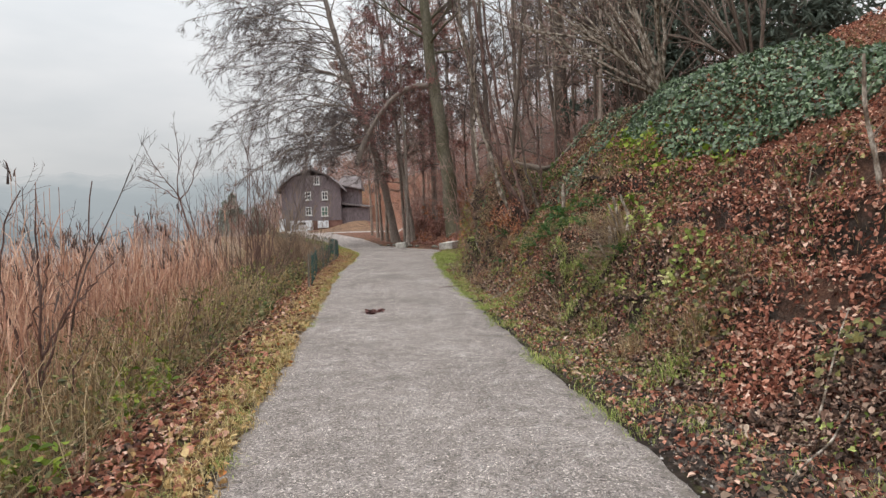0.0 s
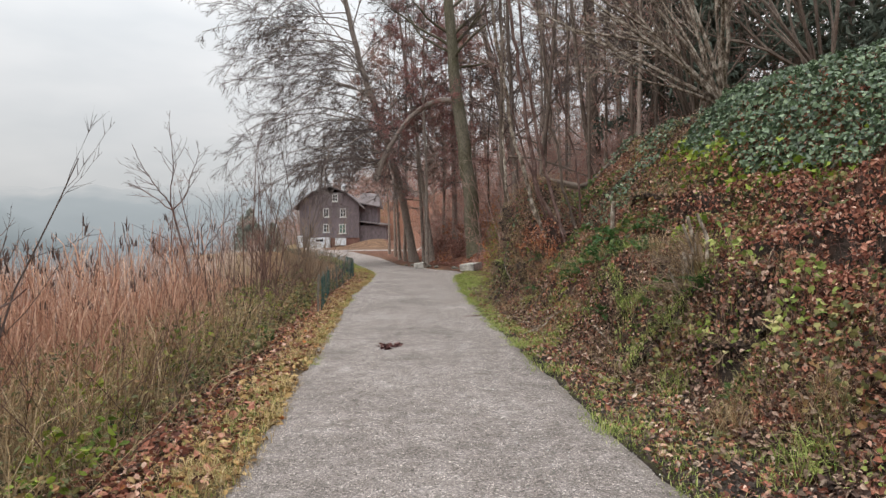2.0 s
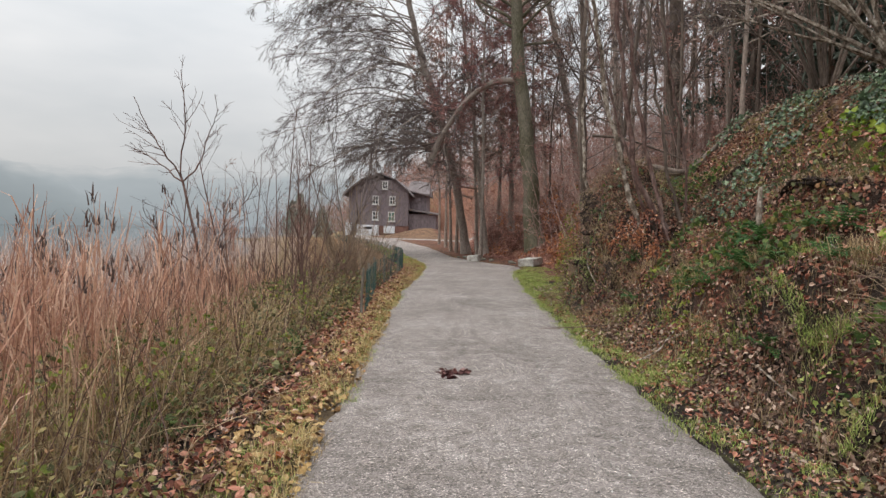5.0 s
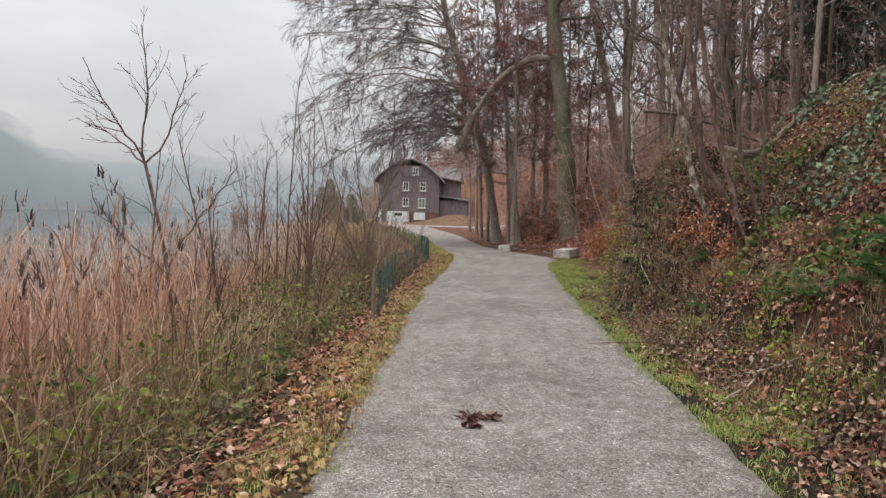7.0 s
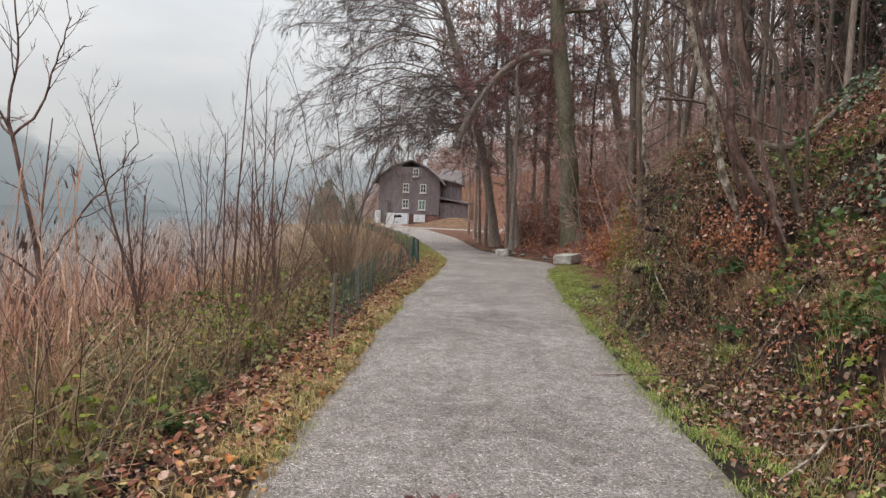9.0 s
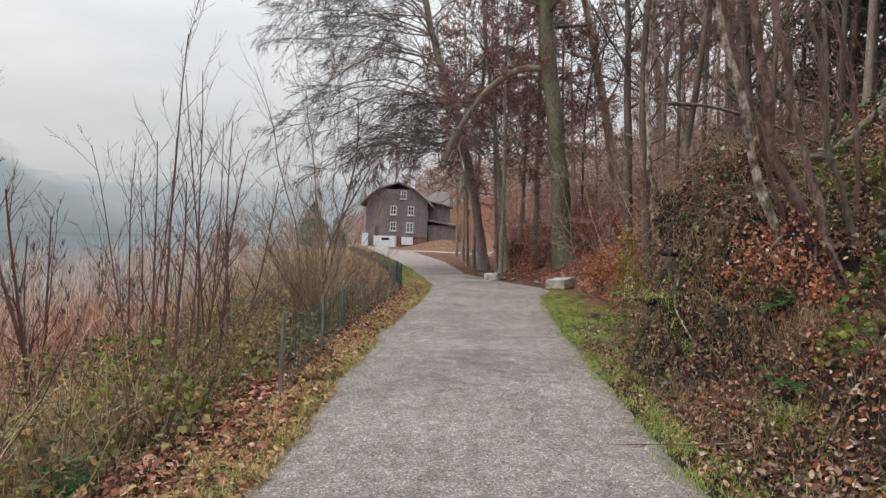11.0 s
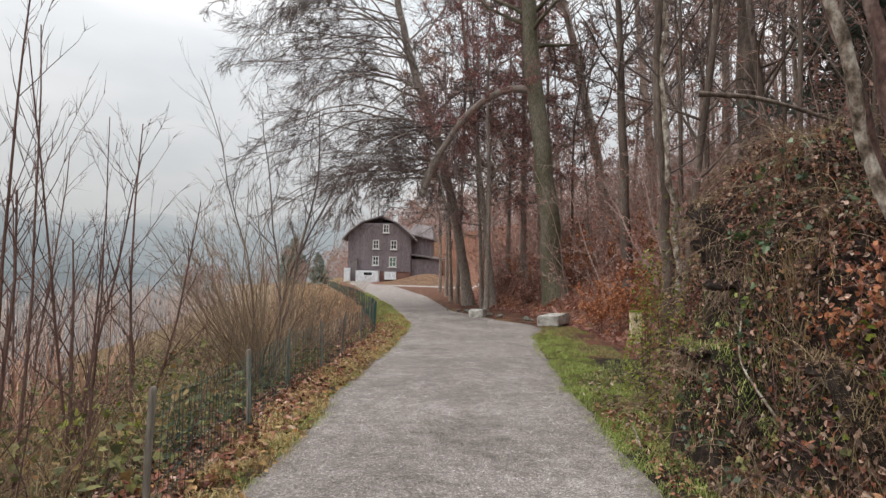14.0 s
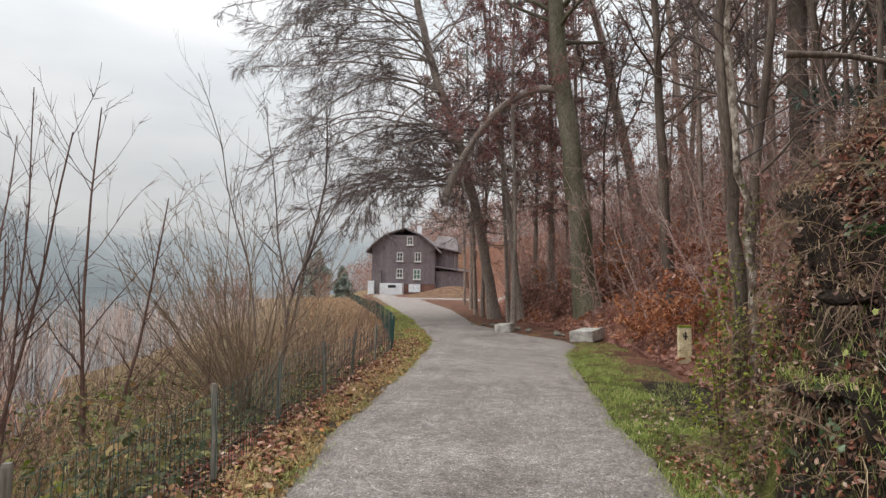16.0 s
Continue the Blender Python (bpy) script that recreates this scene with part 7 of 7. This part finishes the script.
# ---- firs ----
def fir(x, y, h, label, quill=1.0, wide=0.26, needles=None):
    t = thing("fir_tree", at_land(x, y), label, "tree", "firs")
    g = Geo()
    P = spline([(0, 0, 0), (0, 0, h * 0.5), (0, 0, h)], 12)
    R = np.linspace(h * 0.013, 0.01, 12)
    tubes(g, P, R, 7)
    part("trunk", g, M_bark, t, smooth=True)
    Q, q = sprout(rs, P[None], R[None], 90, 0.12, 0.99, h * wide, 88, -0.03, 6, 0.05, 0.3, 0.012, short=0.9)
    g = Geo()
    tubes(g, Q, q, 3)
    Q2, q2 = sprout(rs, Q, q, 7, 0.15, 1.0, 0.36, 50, -0.06, 4, 0.06, 0.5, 0.006)
    src = np.concatenate([Q2.reshape(-1, 3), Q[:, 2:].reshape(-1, 3)])
    c = src + rs.normal(0, 0.08 * quill, src.shape)
    m = len(c)
    a = unit(rs.normal(size=(m, 3)) + np.array([0, 0, -0.7]))
    b = unit(np.cross(a, rs.normal(size=(m, 3))))
    rhombs(g, c, a, b, rs.uniform(0.25, 0.5, m) * quill, rs.uniform(0.07, 0.14, m) * quill, np.zeros(m))
    part("crown", g, needles or M_fir, t)["kind"] = "stuff"


# needle green paled to carry the haze in front of these far conifers
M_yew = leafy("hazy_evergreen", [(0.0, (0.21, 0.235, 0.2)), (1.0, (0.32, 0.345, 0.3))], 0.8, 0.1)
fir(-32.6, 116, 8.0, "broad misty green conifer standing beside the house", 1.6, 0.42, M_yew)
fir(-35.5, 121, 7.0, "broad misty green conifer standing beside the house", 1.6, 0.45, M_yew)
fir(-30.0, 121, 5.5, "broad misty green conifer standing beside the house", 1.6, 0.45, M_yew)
fir(13.0, 25.5, 13, "dark fir on the upper slope")
fir(16.0, 22.0, 14, "dark fir on the upper slope")
fir(17.5, 29.0, 15, "dark fir on the upper slope")
fir(11.5, 19.0, 9, "dark young fir on the upper slope")
fir(10.3, 27.5, 12, "dark fir on the upper slope")
fir(14.2, 20.5, 11, "dark fir on the upper slope")
fir(9.0, 19.6, 5, "dark young fir on the upper slope")
fir(13.2, 32.0, 14, "dark fir on the upper slope")

# far wood on the hill behind the house, its haze put into the twig colour
n = 11000
y = rs.uniform(142, 230, n)
x = np.interp(y, [142, 150, 230], [-22, -32, -60]) + rs.uniform(0, 1, n) * 75
z = land(x, y) + rs.uniform(0, 9, n)
P0 = np.stack([x, y, z], -1)
g = Geo()
spikes(g, np.stack([P0, P0 + rs.normal(0, 1, (n, 3)) * np.array([1.1, 1.1, 0.7]) + np.array([0, 0, 2.0])], 1), rs.uniform(0.03, 0.07, n))
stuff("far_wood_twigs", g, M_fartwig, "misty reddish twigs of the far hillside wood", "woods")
n = 14000
c = P0[rs.integers(0, len(P0), n)] + rs.normal(0, 0.8, (n, 3))
a = unit(rs.normal(size=(n, 3)))
b = unit(np.cross(a, rs.normal(size=(n, 3))))
L = rs.uniform(0.25, 0.6, n)
g = Geo()
rhombs(g, c, a, b, L, L * 0.6, rs.uniform(0, 0.3, n))
stuff("far_wood_leaves", g, M_pinkleaf, "dusky red-brown leaves of the far hillside wood", "woods")

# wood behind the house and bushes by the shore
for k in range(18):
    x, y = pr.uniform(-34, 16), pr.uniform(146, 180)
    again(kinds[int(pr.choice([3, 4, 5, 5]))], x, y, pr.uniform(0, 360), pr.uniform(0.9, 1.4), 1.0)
for k in range(9):
    x, y = pr.uniform(-46, -27), pr.uniform(85, 125)
    shrub("shore_bush", at_land(x, y), 22, pr.uniform(3, 6), 0.4, rng, M_fartwig, "misty bare bush on the shore before the house", 6, 0.05, "bushes by the house", leaf=M_pinkleaf, leaves=200, leaf_size=0.2, fine=False)
for k in range(3):
    again(kinds[4], (-29, -33, -39)[k], (104, 112, 98)[k], 77 * k, 0.8, 1.0)

# loose stones on the gravel
n = 11000
y = rs.uniform(-1, 1, n)
y = 0.5 + 21 * np.abs(y) ** 1.3
uu = rs.uniform(-0.07, 1.07, n)
x = left_edge(y) + (right_edge(y) - left_edge(y)) * uu
s = 0.004 + 0.011 * rs.uniform(0, 1, n) ** 2
v = np.array([(1, 0, 0), (0, 1, 0), (-1, 0, 0), (0, -1, 0), (0, 0, 0.8)], float)
rot = rs.uniform(0, 6.28, n)
vx = v[None, :, 0] * np.cos(rot)[:, None] - v[None, :, 1] * np.sin(rot)[:, None] * 0.7
vy = v[None, :, 0] * np.sin(rot)[:, None] + v[None, :, 1] * np.cos(rot)[:, None] * 0.7
zz = np.where((uu > 0.02) & (uu < 0.98), 0.03 * (1 - (2 * uu - 1) ** 4) - 0.006, land(x, y) - 0.002)
V = np.stack([x[:, None] + vx * s[:, None], y[:, None] + vy * s[:, None], zz[:, None] + v[None, :, 2] * s[:, None] + 0.004 + 0 * vx], -1)
i = np.arange(n)[:, None] * 5
g = Geo()
g.add(V, np.concatenate([i + np.array([[a, b, 4]]) for a, b in ((0, 1), (1, 2), (2, 3), (3, 0))]))
M_pebble = leafy("grey_pebbles", [(0.0, (0.10, 0.092, 0.085)), (0.6, (0.24, 0.225, 0.21)), (1.0, (0.5, 0.48, 0.45))], 0.9, 0)
stuff("loose_gravel", g, M_pebble, "loose grey stones scattered on the path", "gravel")

# crumbs and clods on the bare soil of the bank foot
n = 12000
y = 0.4 + 6.5 * rs.uniform(0, 1, n) ** 1.4
x = right_edge(y) + 0.12 + 1.7 * rs.uniform(0, 1, n)
s = 0.006 + 0.024 * rs.uniform(0, 1, n) ** 3
v = np.array([(1, 0, -0.2), (0.3, 0.9, 0), (-0.8, 0.5, -0.1), (-0.7, -0.6, 0), (0.4, -0.9, -0.1), (0.1, 0, 0.75), (-0.2, 0.2, 0.6)], float)
V = v[None] * s[:, None, None] * rs.uniform(0.6, 1.3, (n, 7, 1))
V = V + np.stack([x, y, land(x, y) + 0.002], -1)[:, None]
i = np.arange(n)[:, None] * 7
g = Geo()
g.add(V, np.concatenate([i + np.array([t]) for t in ((0, 1, 5), (1, 6, 5), (1, 2, 6), (2, 3, 6), (3, 5, 6), (3, 4, 5), (4, 0, 5))]))
M_clod = leafy("dark_soil_crumbs", [(0.0, (0.022, 0.017, 0.014)), (0.6, (0.06, 0.046, 0.038)), (1.0, (0.14, 0.112, 0.092))], 0.95, 0)
stuff("soil_crumbs", g, M_clod, "dark crumbs and clods of soil at the bank foot", "soil")
